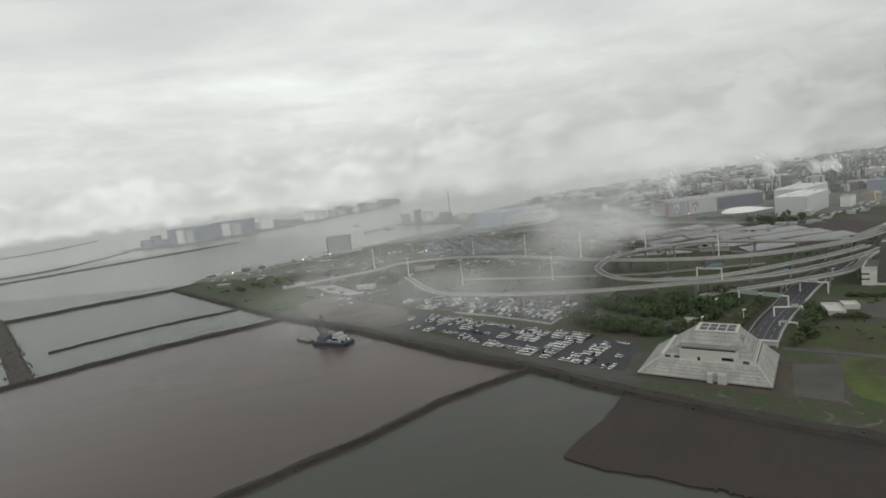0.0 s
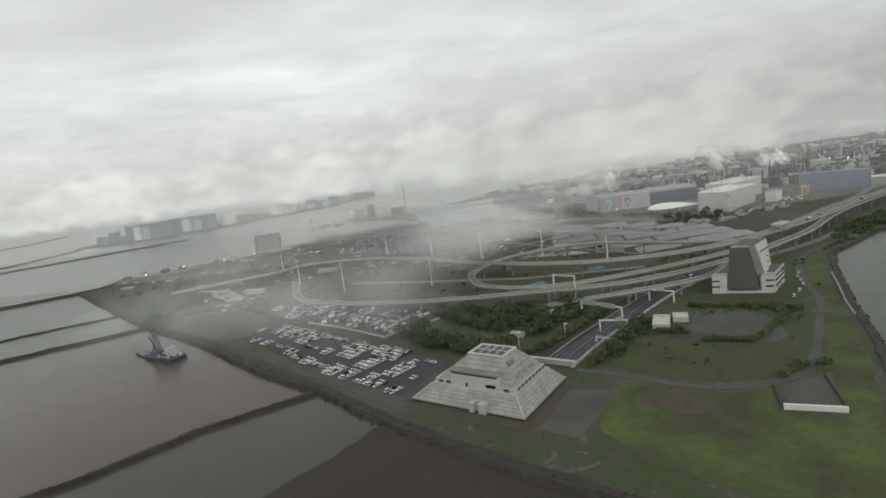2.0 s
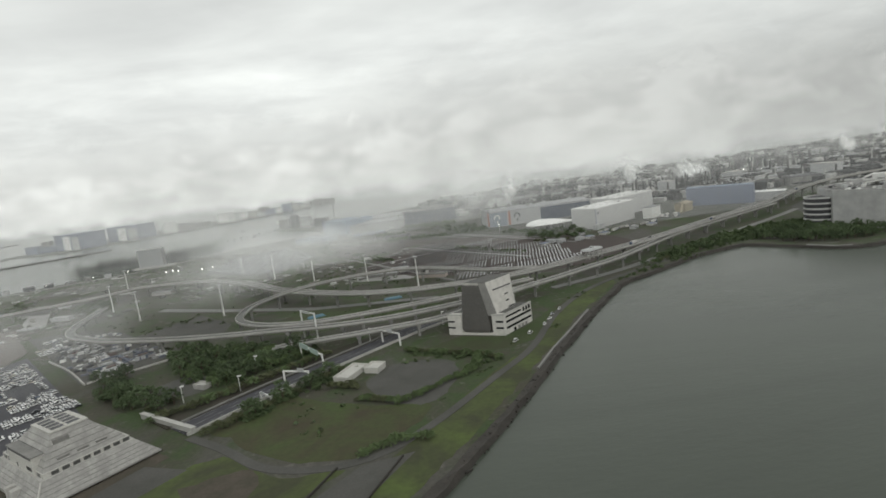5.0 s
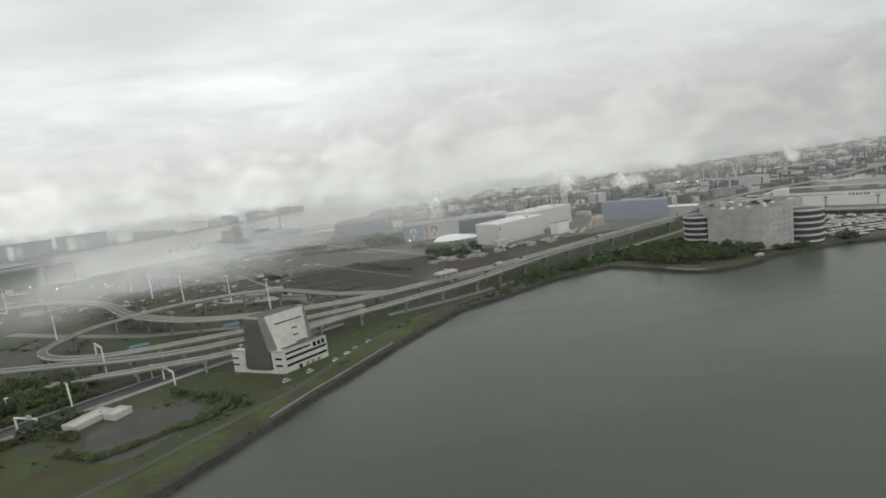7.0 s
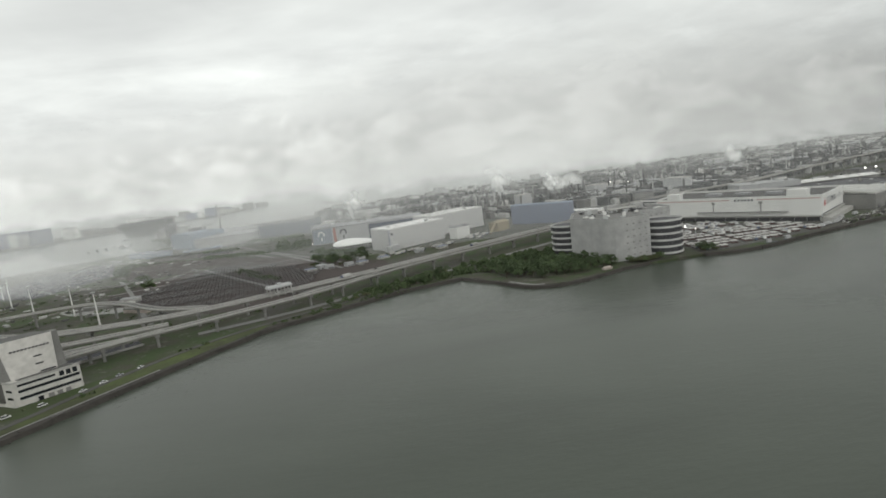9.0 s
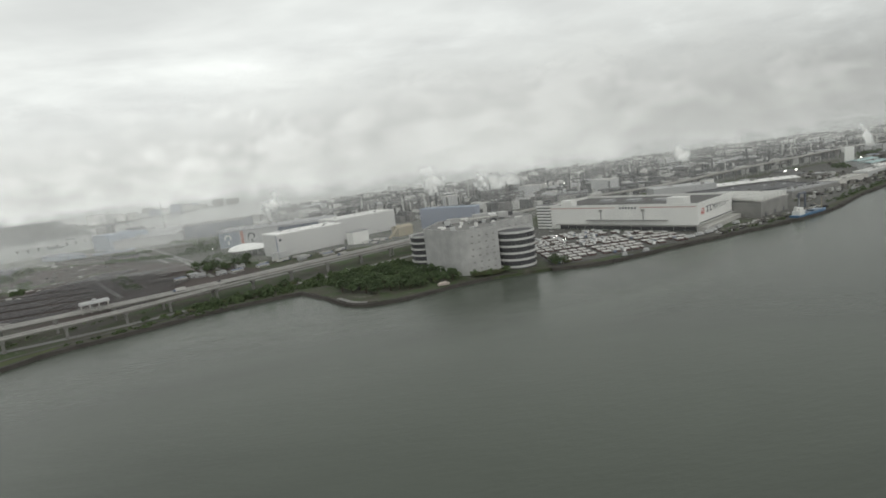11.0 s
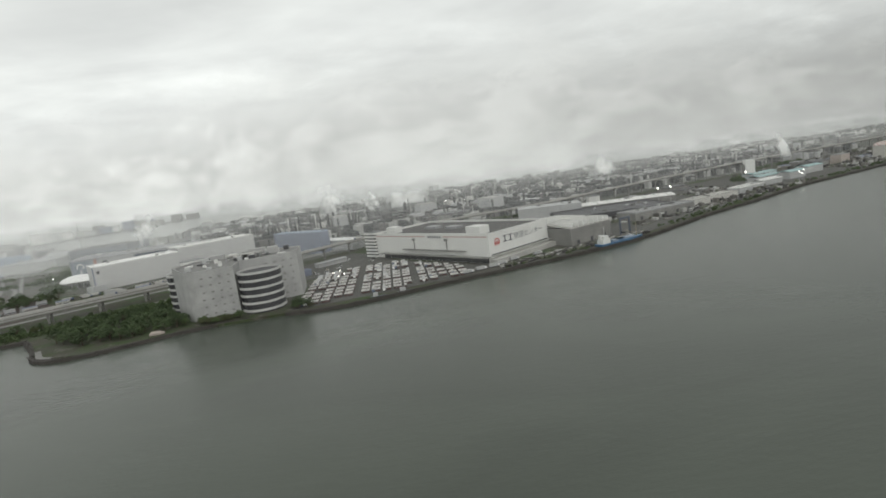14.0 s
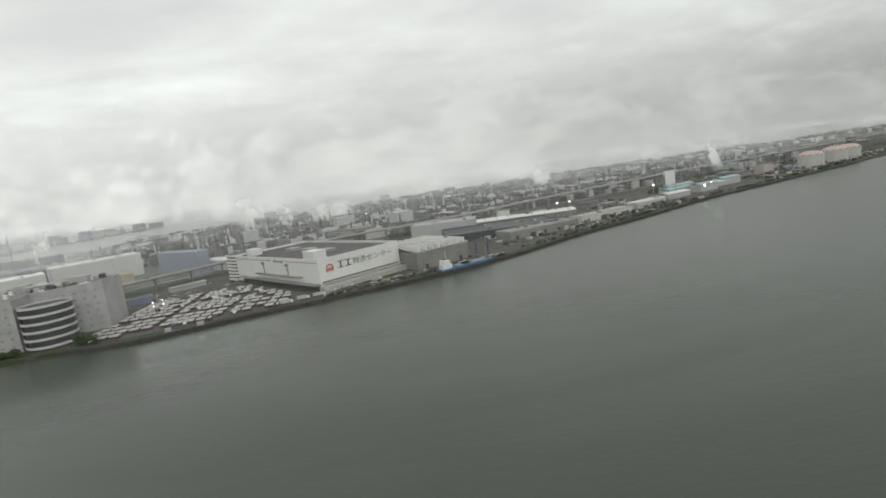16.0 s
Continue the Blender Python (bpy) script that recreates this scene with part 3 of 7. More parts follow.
# the two-stage pyramid: low skirt, ledge, steep upper part with a flat louvred top
def pyramid():
    p, q = (76.9, 146.1), (102.0, 121.3)
    m, n = facing(p, q, 1.0)
    d = 26.5
    th = thing("pyramid_building", m, "grey stepped pyramid building with louvred flat top", "building")
    part("plinth", boxes((2.0, n - 2.0, 2.0, d - 2.0, -0.4, 1.2)), M_DARK, th, "dark recessed base under the eaves")
    lo = [(0, 0), (n, 0), (n, d), (0, d)]
    top = [(15.5, 8.2), (n - 9.0, 8.2), (n - 9.0, 15.6), (15.5, 15.6)]
    z0, z1 = 0.7, 12.6

    def ring(z, inset=0.0):
        """The four corners of the sloping roof at a height, drawn in by inset."""
        f = (z - z0) / (z1 - z0)
        c = [(a[0] + (b[0] - a[0]) * f, a[1] + (b[1] - a[1]) * f) for a, b in zip(lo, top)]
        return [(x + inset * sx, y + inset * sy) for (x, y), (sx, sy) in zip(c, ((1, 1), (-1, 1), (-1, -1), (1, -1)))]

    part("skirt", prism(bmesh.new(), ring(0.7), 0.7, 4.9, ring(4.9)), M_PYR, th, "grey sloping lower roof")
    part("gallery", prism(bmesh.new(), ring(4.9, 0.7), 4.85, 6.1, ring(4.9, 0.75)), M_PYRW, th, "recessed gallery wall under the upper roof")
    part("upper_roof", prism(bmesh.new(), ring(6.0, 0.15), 6.05, 12.6, top), M_PYR, th, "steep grey upper roof")
    part("eave", prism(bmesh.new(), ring(0.7, -0.25), 0.42, 0.72, ring(0.7, -0.2)), M_PYRS, th, "weathered eaves edge")
    # standing courses on the slopes
    for z in (1.5, 2.3, 3.1, 3.9, 7.0, 8.1, 9.2, 10.3, 11.4):
        part("course", prism(bmesh.new(), ring(z, -0.05), z - 0.07, z + 0.05, ring(z, -0.02)), M_PYRS, th)
    part("ledge_rail", prism(bmesh.new(), ring(4.9, 0.02), 4.88, 5.02, ring(4.9, 0.04)), M_CONC, th)
    # windows in the gallery, on the side towards the lawn and on the side towards the ponds
    g = ring(4.9, 0.7)
    for i in range(8):
        y = g[1][1] + 1.6 + i * 2.15
        part("window", boxes((g[1][0] - 0.05, g[1][0] + 0.05, y, y + 1.45, 5.1, 5.95)), M_PANE, th)
    for i in range(9):
        x = g[0][0] + 1.2 + i * 2.6
        if not 10.8 < x < n - 8.4:
            part("window", boxes((x, x + 1.6, g[0][1] - 0.05, g[0][1] + 0.05, 5.1, 5.95)), M_PANE, th)
    box_part = part("front_block", boxes((11.6, n - 8.2, 3.4, 9.5, 4.7, 9.0)), M_PYRW, th, "pale box standing out of the slope")
    part("louvre", boxes((12.2, n - 8.8, 3.36, 3.42, 8.35, 8.85)), M_DARK, box_part)
    part("coping", boxes((11.45, n - 8.05, 3.25, 8.6, 9.0, 9.25)), M_CONCD, box_part)
    part("window", boxes((n - 12.4, n - 9.4, 3.34, 3.42, 5.6, 6.5)), M_GLASS, box_part)
    part("door", boxes((16.5, 17.2, 3.34, 3.42, 4.9, 6.1)), M_GLASS, box_part)
    # a dark vent high on the slope towards the lawn
    v = ring(10.6, -0.06)
    part("vent", boxes((v[1][0] - 0.7, v[1][0] + 0.12, v[1][1] + 1.0, v[1][1] + 4.2, 9.6, 11.3)), M_PYRS, th, "dark slope vent")
    for i in range(3):
        w = ring(7.6, -0.04)
        y = w[1][1] + 2.5 + i * 4.0
        part("vent", boxes((w[1][0] - 0.5, w[1][0] + 0.1, y, y + 2.4, 7.3, 7.75)), M_PYRS, th, "low slope vent")
    part("top_slab", boxes((15.2, n - 8.7, 7.9, 15.9, 12.5, 12.85)), M_PYRW, th)
    for i in range(4):
        for j in range(2):
            x0, y0 = 16.4 + i * 2.45, 8.8 + j * 3.3
            part("louvre", boxes((x0, x0 + 2.0, y0, y0 + 2.6, 12.8, 12.92)), M_DARK, th, "dark roof louvre")
    for i in range(5):
        part("louvre_rail", boxes((16.1 + i * 2.45, 16.3 + i * 2.45, 8.6, 15.2, 12.8, 13.02)), M_PYRW, th)
    for x, w in ((n * 0.55, 1.4), (n * 0.63, 2.2)):
        part("entrance", boxes((x, x + w, -0.6, 2.0, 0.0, 2.6)), M_CONC, th, "pale entrance porch")
    for s in (1, -1):
        part("ridge", bar(bmesh.new(), (n if s > 0 else 0, 0, 0.75), (n - 3.2 if s > 0 else 5.5, 2.9, 4.95), 0.28), M_PYRW, th)


M_PANE = mat("dusty grey glazing", (0.105, 0.105, 0.102), (0.07, 0.07, 0.068), 0.35)
M_PYRS = mat("grey roof slat", (0.27, 0.265, 0.25), (0.19, 0.186, 0.175), 0.75)
M_PYR = mat("ribbed grey roof", (0.40, 0.392, 0.37), (0.27, 0.264, 0.25), 0.7, 0, 0.3, 1.3, 1.0, 0.4)
M_PYRW = mat("pale plaster", (0.56, 0.55, 0.51), (0.48, 0.47, 0.44), 0.75, 0, 0.2, 2.5, 0.5, 0.2)
pyramid()


# the ventilation building: white podium, dark curved front, leaning white tower
def vent_building():
    p, q = (204.9, 190.9), (222.7, 178.7)
    m, wide = facing(p, q, 1.0)
    n = 18.7
    th = thing("ventilation_building", m, "white building with banded podium and leaning tower", "building")
    d = 20.4  # depth along the river side, in +y of this frame
    part("podium", boxes((0, 4.6, 0, d, -0.4, 7.5), (n - 3.8, n, 0, d, -0.4, 7.5), (4.6, n - 3.8, 3.0, d, -0.4, 7.3)), M_VENTW, th)
    part("podium_roof", boxes((0.5, n - 0.5, 3.2, d - 0.5, 7.3, 7.62)), M_ROOFG, th)
    # curved dark front rising through the middle into the tower
    bm = bmesh.new()
    prof = [(4.6 + 9.6 * i / 10, 0.25 - 0.3 * math.sin(math.pi * i / 10)) for i in range(11)]
    prism(bm, prof + [(13.9, 6.0), (4.7, 6.0)], 2.2, 18.2, [(x * 0.635 + 2.68, y + 0.9) for x, y in prof] + [(11.7, 7.0), (6.2, 7.0)])
    prism(bm, [(x * 0.78 + 2.1, y + 0.15) for x, y in prof] + [(12.5, 6.0), (5.9, 6.0)], 0.5, 2.2, prof + [(13.9, 6.0), (4.7, 6.0)])
    part("glass_front", bm, M_GLASS2, th, "dark curved glass front")
    part("base", boxes((4.6, n - 3.8, 0.05, 3.0, -0.4, 0.9)), M_VENTW, th)
    for i in range(7):
        f = (2.8 + 2.1 * i) / 18.2
        part("mullion", boxes((4.9 + 1.0 * f, 13.9 - 2.5 * f, -0.12 + 0.9 * f, 0.4 + 0.9 * f, 18.2 * f, 18.2 * f + 0.14)), M_PANE, th)
    # tower, seen broadside from the river
    lo = [(13.9, 0.8), (15.8, 2.4), (15.6, 16.0), (8.0, 16.0), (5.6, 5.0)]
    hi = [(11.7, 1.0), (13.2, 1.8), (14.0, 17.5), (7.0, 17.2), (5.9, 2.2)]
    part("tower", prism(bmesh.new(), lo, 7.2, 19.0, hi), M_VENTW, th, "leaning white tower")
    part("tower_top", prism(bmesh.new(), [(x * 0.97 + 0.3, y * 0.97 + 0.2) for x, y in hi], 18.9, 19.15), M_ROOFG, th, "dark flat tower roof")
    a, b = Vector((15.8, 2.4, 7.2)), Vector((13.2, 1.8, 19.0))
    c, e = Vector((15.6, 16.0, 7.2)), Vector((14.0, 17.5, 19.0))

    def on_tower(u0, u1, v, t):
        """A strip on the broad side of the tower."""
        r0, r1 = a.lerp(c, u0).lerp(b.lerp(e, u0), v), a.lerp(c, u1).lerp(b.lerp(e, u1), v)
        return bar(bmesh.new(), r0 + Vector((0.12, 0, 0)), r1 + Vector((0.12, 0, 0)), 0.3, t)

    for i in range(11):
        u = 0.16 + 0.07 * i
        part("lettering_bar", on_tower(u, u + 0.05, 0.72, 0.42), M_DARK, th)
    # grey flank that sweeps from the glass front up to the broad side
    flank = bmesh.new()
    prism(flank, [(13.7, 0.5), (15.75, 2.2), (15.75, 2.6), (13.0, 4.0)], 6.9, 19.0, [(11.3, 0.7), (13.1, 1.6), (13.1, 2.0), (10.8, 3.6)])
    part("flank", flank, M_CONCD, th, "grey sweeping flank wall")
    # darker concrete colour paints the shade of the tower face turned away
    part("rear_flank", prism(bmesh.new(), [(15.5, 15.8), (14.0, 20.0), (10.0, 20.0), (10.0, 15.8)], 7.0, 18.85, [(13.9, 17.3), (12.4, 20.3), (10.0, 20.3), (10.0, 17.3)]), M_CONCD, th, "grey rear flank wall, shade painted in")
    part("window", on_tower(0.56, 0.72, 0.48, 0.4), M_GLASS, th)
    part("window", on_tower(0.56, 0.72, 0.28, 0.4), M_GLASS, th)
    part("window", on_tower(0.62, 0.95, 0.07, 0.35), M_GLASS, th)
    # window bands
    for z in (1.9, 4.1):
        part("window", boxes((n - 0.02, n + 0.05, 1.6, d - 0.5, z, z + 0.85)), M_GLASS, th)
    part("door", boxes((n - 0.02, n + 0.05, 6.5, 8.0, -0.1, 1.3)), M_GLASS, th)
    for i in range(3):
        part("door", boxes((n - 0.02, n + 0.05, 9.5 + 2.6 * i, 11.2 + 2.6 * i, -0.1, 1.2)), M_CONCD, th)
    part("window", boxes((n - 0.02, n + 0.05, 1.6, d * 0.62, 6.0, 6.7)), M_GLASS, th)
    for i in range(3):
        part("window", boxes((n - 0.02, n + 0.05, d * (0.68 + 0.1 * i), d * (0.75 + 0.1 * i), 5.4, 7.0)), M_GLASS, th)
    for z in (2.4, 4.7):
        part("window", boxes((0.0, 2.4, -0.05, 0.02, z, z + 0.6)), M_GLASS, th)
        part("window", boxes((n - 2.6, n - 0.2, -0.05, 0.02, z, z + 0.7)), M_GLASS, th)
        part("window", boxes((-0.05, 0.02, 2.0, d - 3.0, z, z + 0.6)), M_GLASS, th)
    for c in ((-0.1, 4.7, -0.1, 0.3, 7.3, 7.8), (n - 3.9, n + 0.1, -0.1, 0.3, 7.3, 7.8), (n - 0.2, n + 0.1, 0.3, d, 7.3, 7.8)):
        part("coping", boxes(c), M_CONC, th)
    # the plan is a wide, shallow parallelogram
    for child in th.children:
        for v in child.data.vertices:
            x, y = v.co.x * wide / n, v.co.y * 0.868
            v.co.x, v.co.y = x + 0.307 * y, y * 0.952


M_VENTW = mat("off-white tile", (0.60, 0.582, 0.545), (0.545, 0.53, 0.495), 0.6, 0, 0.12, 0.5, 0.3, 0.05)
M_GLASS2 = mat("smoked glass", (0.125, 0.118, 0.110), (0.085, 0.082, 0.078), 0.4, 0, 0.3, 3, 0.4, 0.0)
M_ROOFG = mat("grey roof felt", (0.13, 0.128, 0.12), (0.09, 0.09, 0.085), 0.85, 0, 0.2, 1.5, 0.6, 0.2)
vent_building()


# the car ramp drums and the block between them
M_BAND = mat("weathered white band", (0.60, 0.60, 0.58), (0.48, 0.48, 0.465), 0.7, 0, 0.3, 2.0, 0.7, 0.1)


def ramp_drum(name, x, y, r, floors, step):
    th = thing(name, pose(x, y, 1.0), "round spiral ramp with white parapet bands and dark gaps", "ramp building", "spiral ramps")
    # a solid dark core stands in for the shaded depth of the open floors
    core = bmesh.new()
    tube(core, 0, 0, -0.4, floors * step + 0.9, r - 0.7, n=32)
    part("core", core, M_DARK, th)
    for i in range(floors + 1):
        bm = bmesh.new()
        z = i * step + 0.6
        ring = [(math.cos(2 * math.pi * k / 40), math.sin(2 * math.pi * k / 40)) for k in range(40)]
        v = [[bm.verts.new((c * rr, s * rr, z + dz)) for c, s in ring] for rr, dz in ((r, 0.1), (r, 1.05), (r - 0.3, 1.05), (r - 0.3, 0.1))]
        for a, b in zip(v, v[1:] + v[:1]):
            for k in range(40):
                bm.faces.new((a[k], a[(k + 1) % 40], b[(k + 1) % 40], b[k]))
        part("parapet", bm, M_BAND, th, "pale parapet band")
    # columns take the same dark colour, to sink into that painted shade
    for k in range(16):
        a = 2 * math.pi * k / 16
        part("column", tube(bmesh.new(), (r - 0.42) * math.cos(a), (r - 0.42) * math.sin(a), -0.4, floors * step + 0.6, 0.16, n=6), M_DARK, th)


M_BLOCK = mat("pale grey concrete panel", (0.41, 0.41, 0.40), (0.375, 0.375, 0.367), 0.75, 0, 0.06, 0.25, 0.4, 0.05)


def parking_block():
    outline = [(441, 258), (448.6, 240.5), (450.1, 236.7), (452.5, 233.7), (455.5, 232.2), (471, 233.5), (471.5, 246), (496, 253), (497, 272), (468, 284), (453, 280)]
    cx, cy = 470, 255
    th = thing("parking_building", pose(cx, cy, 1.0), "tall grey concrete parking building with rows of slits", "building")
    loc = [(x - cx, y - cy) for x, y in outline]
    part("wall", prism(bmesh.new(), loc, -0.4, 19.9), M_BLOCK, th)
    part("roof", prism(bmesh.new(), [(x * 0.95, y * 0.95) for x, y in loc], 19.7, 20.3), M_ROAD, th)
    for i, (a, b) in enumerate(zip(loc, loc[1:] + loc[:1])):
        m, n = facing(a, b, 0)
        bm = bmesh.new()
        box(bm, 0.02, n - 0.02, 0.0, 0.35, 20.0, 20.9, m)
        part("parapet", bm, M_BLOCK, th)
    for a, b, cols, skip in ((loc[4], loc[5], 4, 0.04), (loc[6], loc[7], 4, 0.35)):
        m, n = facing(a, b, 0)
        for r in range(6):
            for c in range(cols):
                x = n * (skip + (0.94 - skip) * (c + 0.5 + 0.12 * (r % 2)) / cols)
                bm = bmesh.new()
                box(bm, x - 0.5, x + 0.5, -0.05, 0.03, 2.3 + 3.0 * r, 2.85 + 3.0 * r, m)
                part("window_slit", bm, M_CONCD, th)
    for x, y, w, d, h in ((-14, 12, 6, 4, 2.4), (12, 8, 5, 5, 3.0), (2, 20, 8, 4, 2.2)):
        part("stair_head", boxes((x, x + w, y, y + d, 20.2, 20.2 + h)), M_BLOCK, th)
    for i in range(40):
        x, y = gear.uniform(-24, 22), gear.uniform(-18, 22)
        if inside(x, y, [(u * 0.9, v * 0.9) for u, v in loc]):
            w, dd = gear.uniform(0.6, 2.0), gear.uniform(0.5, 1.1)
            part("roof_unit", boxes((x - w, x + w, y - dd, y + dd, 20.2, 20.8 + 1.6 * gear.random())), (M_WHITE, M_CONCD, M_STEEL, M_DARK, M_WHITE)[i % 5], th)
    part("canopy", boxes((-6, 10, 2, 6, 22.2, 22.5)), M_CONC, th, "pale roof canopy")
    for x in (-5.5, 1.5, 9):
        part("post", boxes((x, x + 0.3, 2.4, 2.7, 20.2, 22.2)), M_STEEL, th)


parking_block()
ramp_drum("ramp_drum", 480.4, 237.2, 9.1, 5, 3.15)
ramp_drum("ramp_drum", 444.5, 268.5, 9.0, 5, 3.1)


def lettering(body, w, h):
    """Painted characters of a sign, w wide and h high, as a thin plate."""
    cu = bpy.data.curves.new("lettering", "FONT")
    cu.body = body
    cu.extrude = 0.02
    ob = bpy.data.objects.new("lettering", cu)
    scene.collection.objects.link(ob)
    me = bpy.data.meshes.new_from_object(ob.evaluated_get(bpy.context.evaluated_depsgraph_get()))
    bm = bmesh.new()
    bm.from_mesh(me)
    bpy.data.objects.remove(ob)
    bpy.data.curves.remove(cu)
    bpy.data.meshes.remove(me)
    xs, ys = [v.co.x for v in bm.verts], [v.co.y for v in bm.verts]
    x0, x1, y0, y1 = min(xs), max(xs), min(ys), max(ys)
    for v in bm.verts:
        v.co.x, v.co.y = (v.co.x - x0) / (x1 - x0) * w, (v.co.y - y0) / (y1 - y0) * h
    return bm


# the long white logistics warehouse
def warehouse():
    p, q = (538.5, 330.5), (586.3, 247.0)
    m, n = facing(p, q, 1.0)
    d = 47.5
    th = thing("warehouse", m, "long white warehouse with red line, sign and roof parapet", "warehouse")
    part("wall", boxes((0, n, 0, d, -0.4, 13.7)), M_WHITE, th)
    part("roof", boxes((0.5, n - 0.5, 0.5, d - 0.5, 13.5, 13.9)), M_ROOFD, th, "dark roof deck")
    part("parapet", boxes((-0.08, n + 0.08, -0.08, 0.45, 13.6, 15.0), (-0.08, n + 0.08, d - 0.45, d + 0.08, 13.6, 15.0), (-0.08, 0.45, 0.45, d - 0.45, 13.6, 15.0), (n - 0.45, n + 0.08, 0.45, d - 0.45, 13.6, 15.0)), M_WHITE, th)
    part("roof_block", boxes((n - 18, n - 8, 3.0, 10.0, 13.5, 18.0)), M_WHITE, th, "white stair block on the roof")
    part("roof_block", boxes((7, 15, 5, 11, 13.5, 17.6)), M_WHITE, th)
    for x in (26, 44, 62):
        part("roof_unit", boxes((x, x + 9, 20, 26, 13.8, 15.4)), M_ROOF, th)
    part("line", boxes((2, n * 0.50, -0.05, 0.02, 13.0, 13.45), (n * 0.66, n - 1, -0.05, 0.02, 13.0, 13.45)), M_REDF, th, "faded red line")
    for i in range(6):
        x = n * 0.53 + i * 1.9
        part("lettering_bar", boxes((x, x + 1.1, -0.05, 0.02, 12.4, 13.6)), M_INK, th)
    part("canopy", boxes((n * 0.30, n * 0.83, -1.6, 0.1, 5.7, 6.15)), M_CONCD, th, "grey loading canopy")
    for f in (0.40, 0.68):
        part("downpipe", boxes((n * f, n * f + 0.5, -0.3, 0.05, 6.0, 12.0)), M_CONCD, th)
        part("platform", boxes((n * f - 0.7, n * f + 1.2, -0.9, 0.05, 11.0, 12.2)), M_CONCD, th)
    part("canopy", boxes((n * 0.08, n + 0.5, -3.2, 0.1, 2.9, 3.4)), M_CONCD, th, "low canopy over the loading docks")
    # dark, nearly continuous panels paint the shadow under the low canopy
    for i in range(14):
        x = n * (0.09 + 0.9 * i / 14)
        part("dock_door", boxes((x, x + 6.05, -0.05, 0.02, 0.1, 2.8)), M_DARK, th)
    # river side
    part("ledge", boxes((n - 0.05, n + 1.4, 1.0, d + 2.5, 3.3, 3.7)), M_CONC, th)
    part("dark_strip", boxes((n - 0.02, n + 0.05, 1.0, d - 1, 3.75, 4.3)), M_DARK, th)
    part("base_strip", boxes((n, n + 5.0, -1.0, d + 3, -0.3, 2.4)), M_CONC, th, "low pale annex along the quay")
    # round emblem: two red arcs and bars
    bm = bmesh.new()
    for k in range(14):
        a0, a1 = math.pi * k / 14, math.pi * (k + 1) / 14
        v = [bm.verts.new((n + 0.06, 6.0 - rr * math.cos(a), 9.7 + rr * math.sin(a))) for a, rr in ((a0, 2.1), (a1, 2.1), (a1, 1.5), (a0, 1.5))]
        bm.faces.new(v)
    for y in (4.2, 5.3, 6.4, 7.5):
        box(bm, n + 0.02, n + 0.06, y - 0.28, y + 0.28, 8.2, 10.4)
    box(bm, n + 0.02, n + 0.06, 3.9, 8.0, 9.0, 9.5)
    part("emblem", bm, M_RED, th, "red round emblem")
    y = 10.4
    for i, (w, h) in enumerate(((3.4, 3.3), (3.6, 3.3))):
        bm = bmesh.new()
        z = 10.4
        box(bm, n, n + 0.06, y, y + w, z + h / 2 - 0.45, z + h / 2)
        if h > 1:
            box(bm, n, n + 0.06, y, y + w, z - h / 2, z - h / 2 + 0.45)
            box(bm, n, n + 0.06, y + w * 0.38, y + w * 0.62, z - h / 2 + 0.35, z + h / 2 - 0.35)
        part("lettering_bar", bm, M_INK, th)
        y += w + 0.75
    part("lettering", lettering("物流センター", 24.0, 3.3), M_INK, th).matrix_basis = Matrix(((0, 0, 1, n + 0.05), (1, 0, 0, y), (0, 1, 0, 8.85), (0, 0, 0, 1)))
    # banded stair tower at the far end
    st = thing("stair_tower", facing((533.0, 336.5), (538.3, 327.2), 1.0)[0], "white and dark banded stair tower beside the warehouse", "tower")
    part("core", boxes((0, 10.0, 0.6, 9, -0.4, 15.6)), M_DARK, st)
    for i in range(8):
        part("band", boxes((-0.2, 10.2, 0.0, 9.2, 0.3 + 2.0 * i, 1.4 + 2.0 * i)), M_WHITE, st)


M_ROOFD = mat("dark roof felt", (0.11, 0.105, 0.10), (0.07, 0.07, 0.068), 0.85, 0, 0.15, 2, 0.7, 0.3)
M_REDF = mat("faded red paint", (0.45, 0.22, 0.19), (0.42, 0.27, 0.24), 0.6)
M_INK = mat("dark sign paint", (0.05, 0.055, 0.07), (0.04, 0.04, 0.05), 0.5)
warehouse()

# halls across the expressway
M_BLUEG = mat("grey-blue panel", (0.33, 0.36, 0.40), (0.27, 0.30, 0.33), 0.6)
M_BLUED = mat("slate blue cladding", (0.10, 0.12, 0.15), (0.08, 0.09, 0.12), 0.55)
M_SHELL = mat("white membrane", (0.86, 0.86, 0.84), (0.80, 0.80, 0.78), 0.5, 0, 0.1, 2, 0.4, 0.0)
M_HALLW = mat("weathered white cladding", (0.54, 0.54, 0.53), (0.47, 0.47, 0.46), 0.6, 0, 0.06, 0.6, 0.6, 0.05)
h1 = hall("hall", (359.5, 383), (406, 408), 23, 15.6, M_HALLW, "long white hall with a blue-grey end stripe", M_SHELL, seams=1)
part("stripe", boxes((-0.1, 0.6, -0.06, 0.0, 0, 15.6)), M_BLUE, h1)
part("sign_mark", boxes((2.2, 3.8, -0.06, 0.0, 11.0, 12.8)), M_INK, h1)
part("annex", boxes((-5, 6, -4, -0.1, -0.3, 4.0)), M_GREY, h1)
hall("hall", (401, 427), (452, 455), 26, 16.6, M_HALLW, "white hall with a bright flat roof", M_WHITE, seams=2)
h2 = hall("hall", (303, 487), (402, 480), 40, 14.0, M_GREY, "pale grey hall with dark wall panels and red stripe", pitch=1.6)
part("dark_panel", boxes((50, 99, -0.06, 0.0, 0.5, 13.0)), M_BLUED, h2, "dark slate panels")
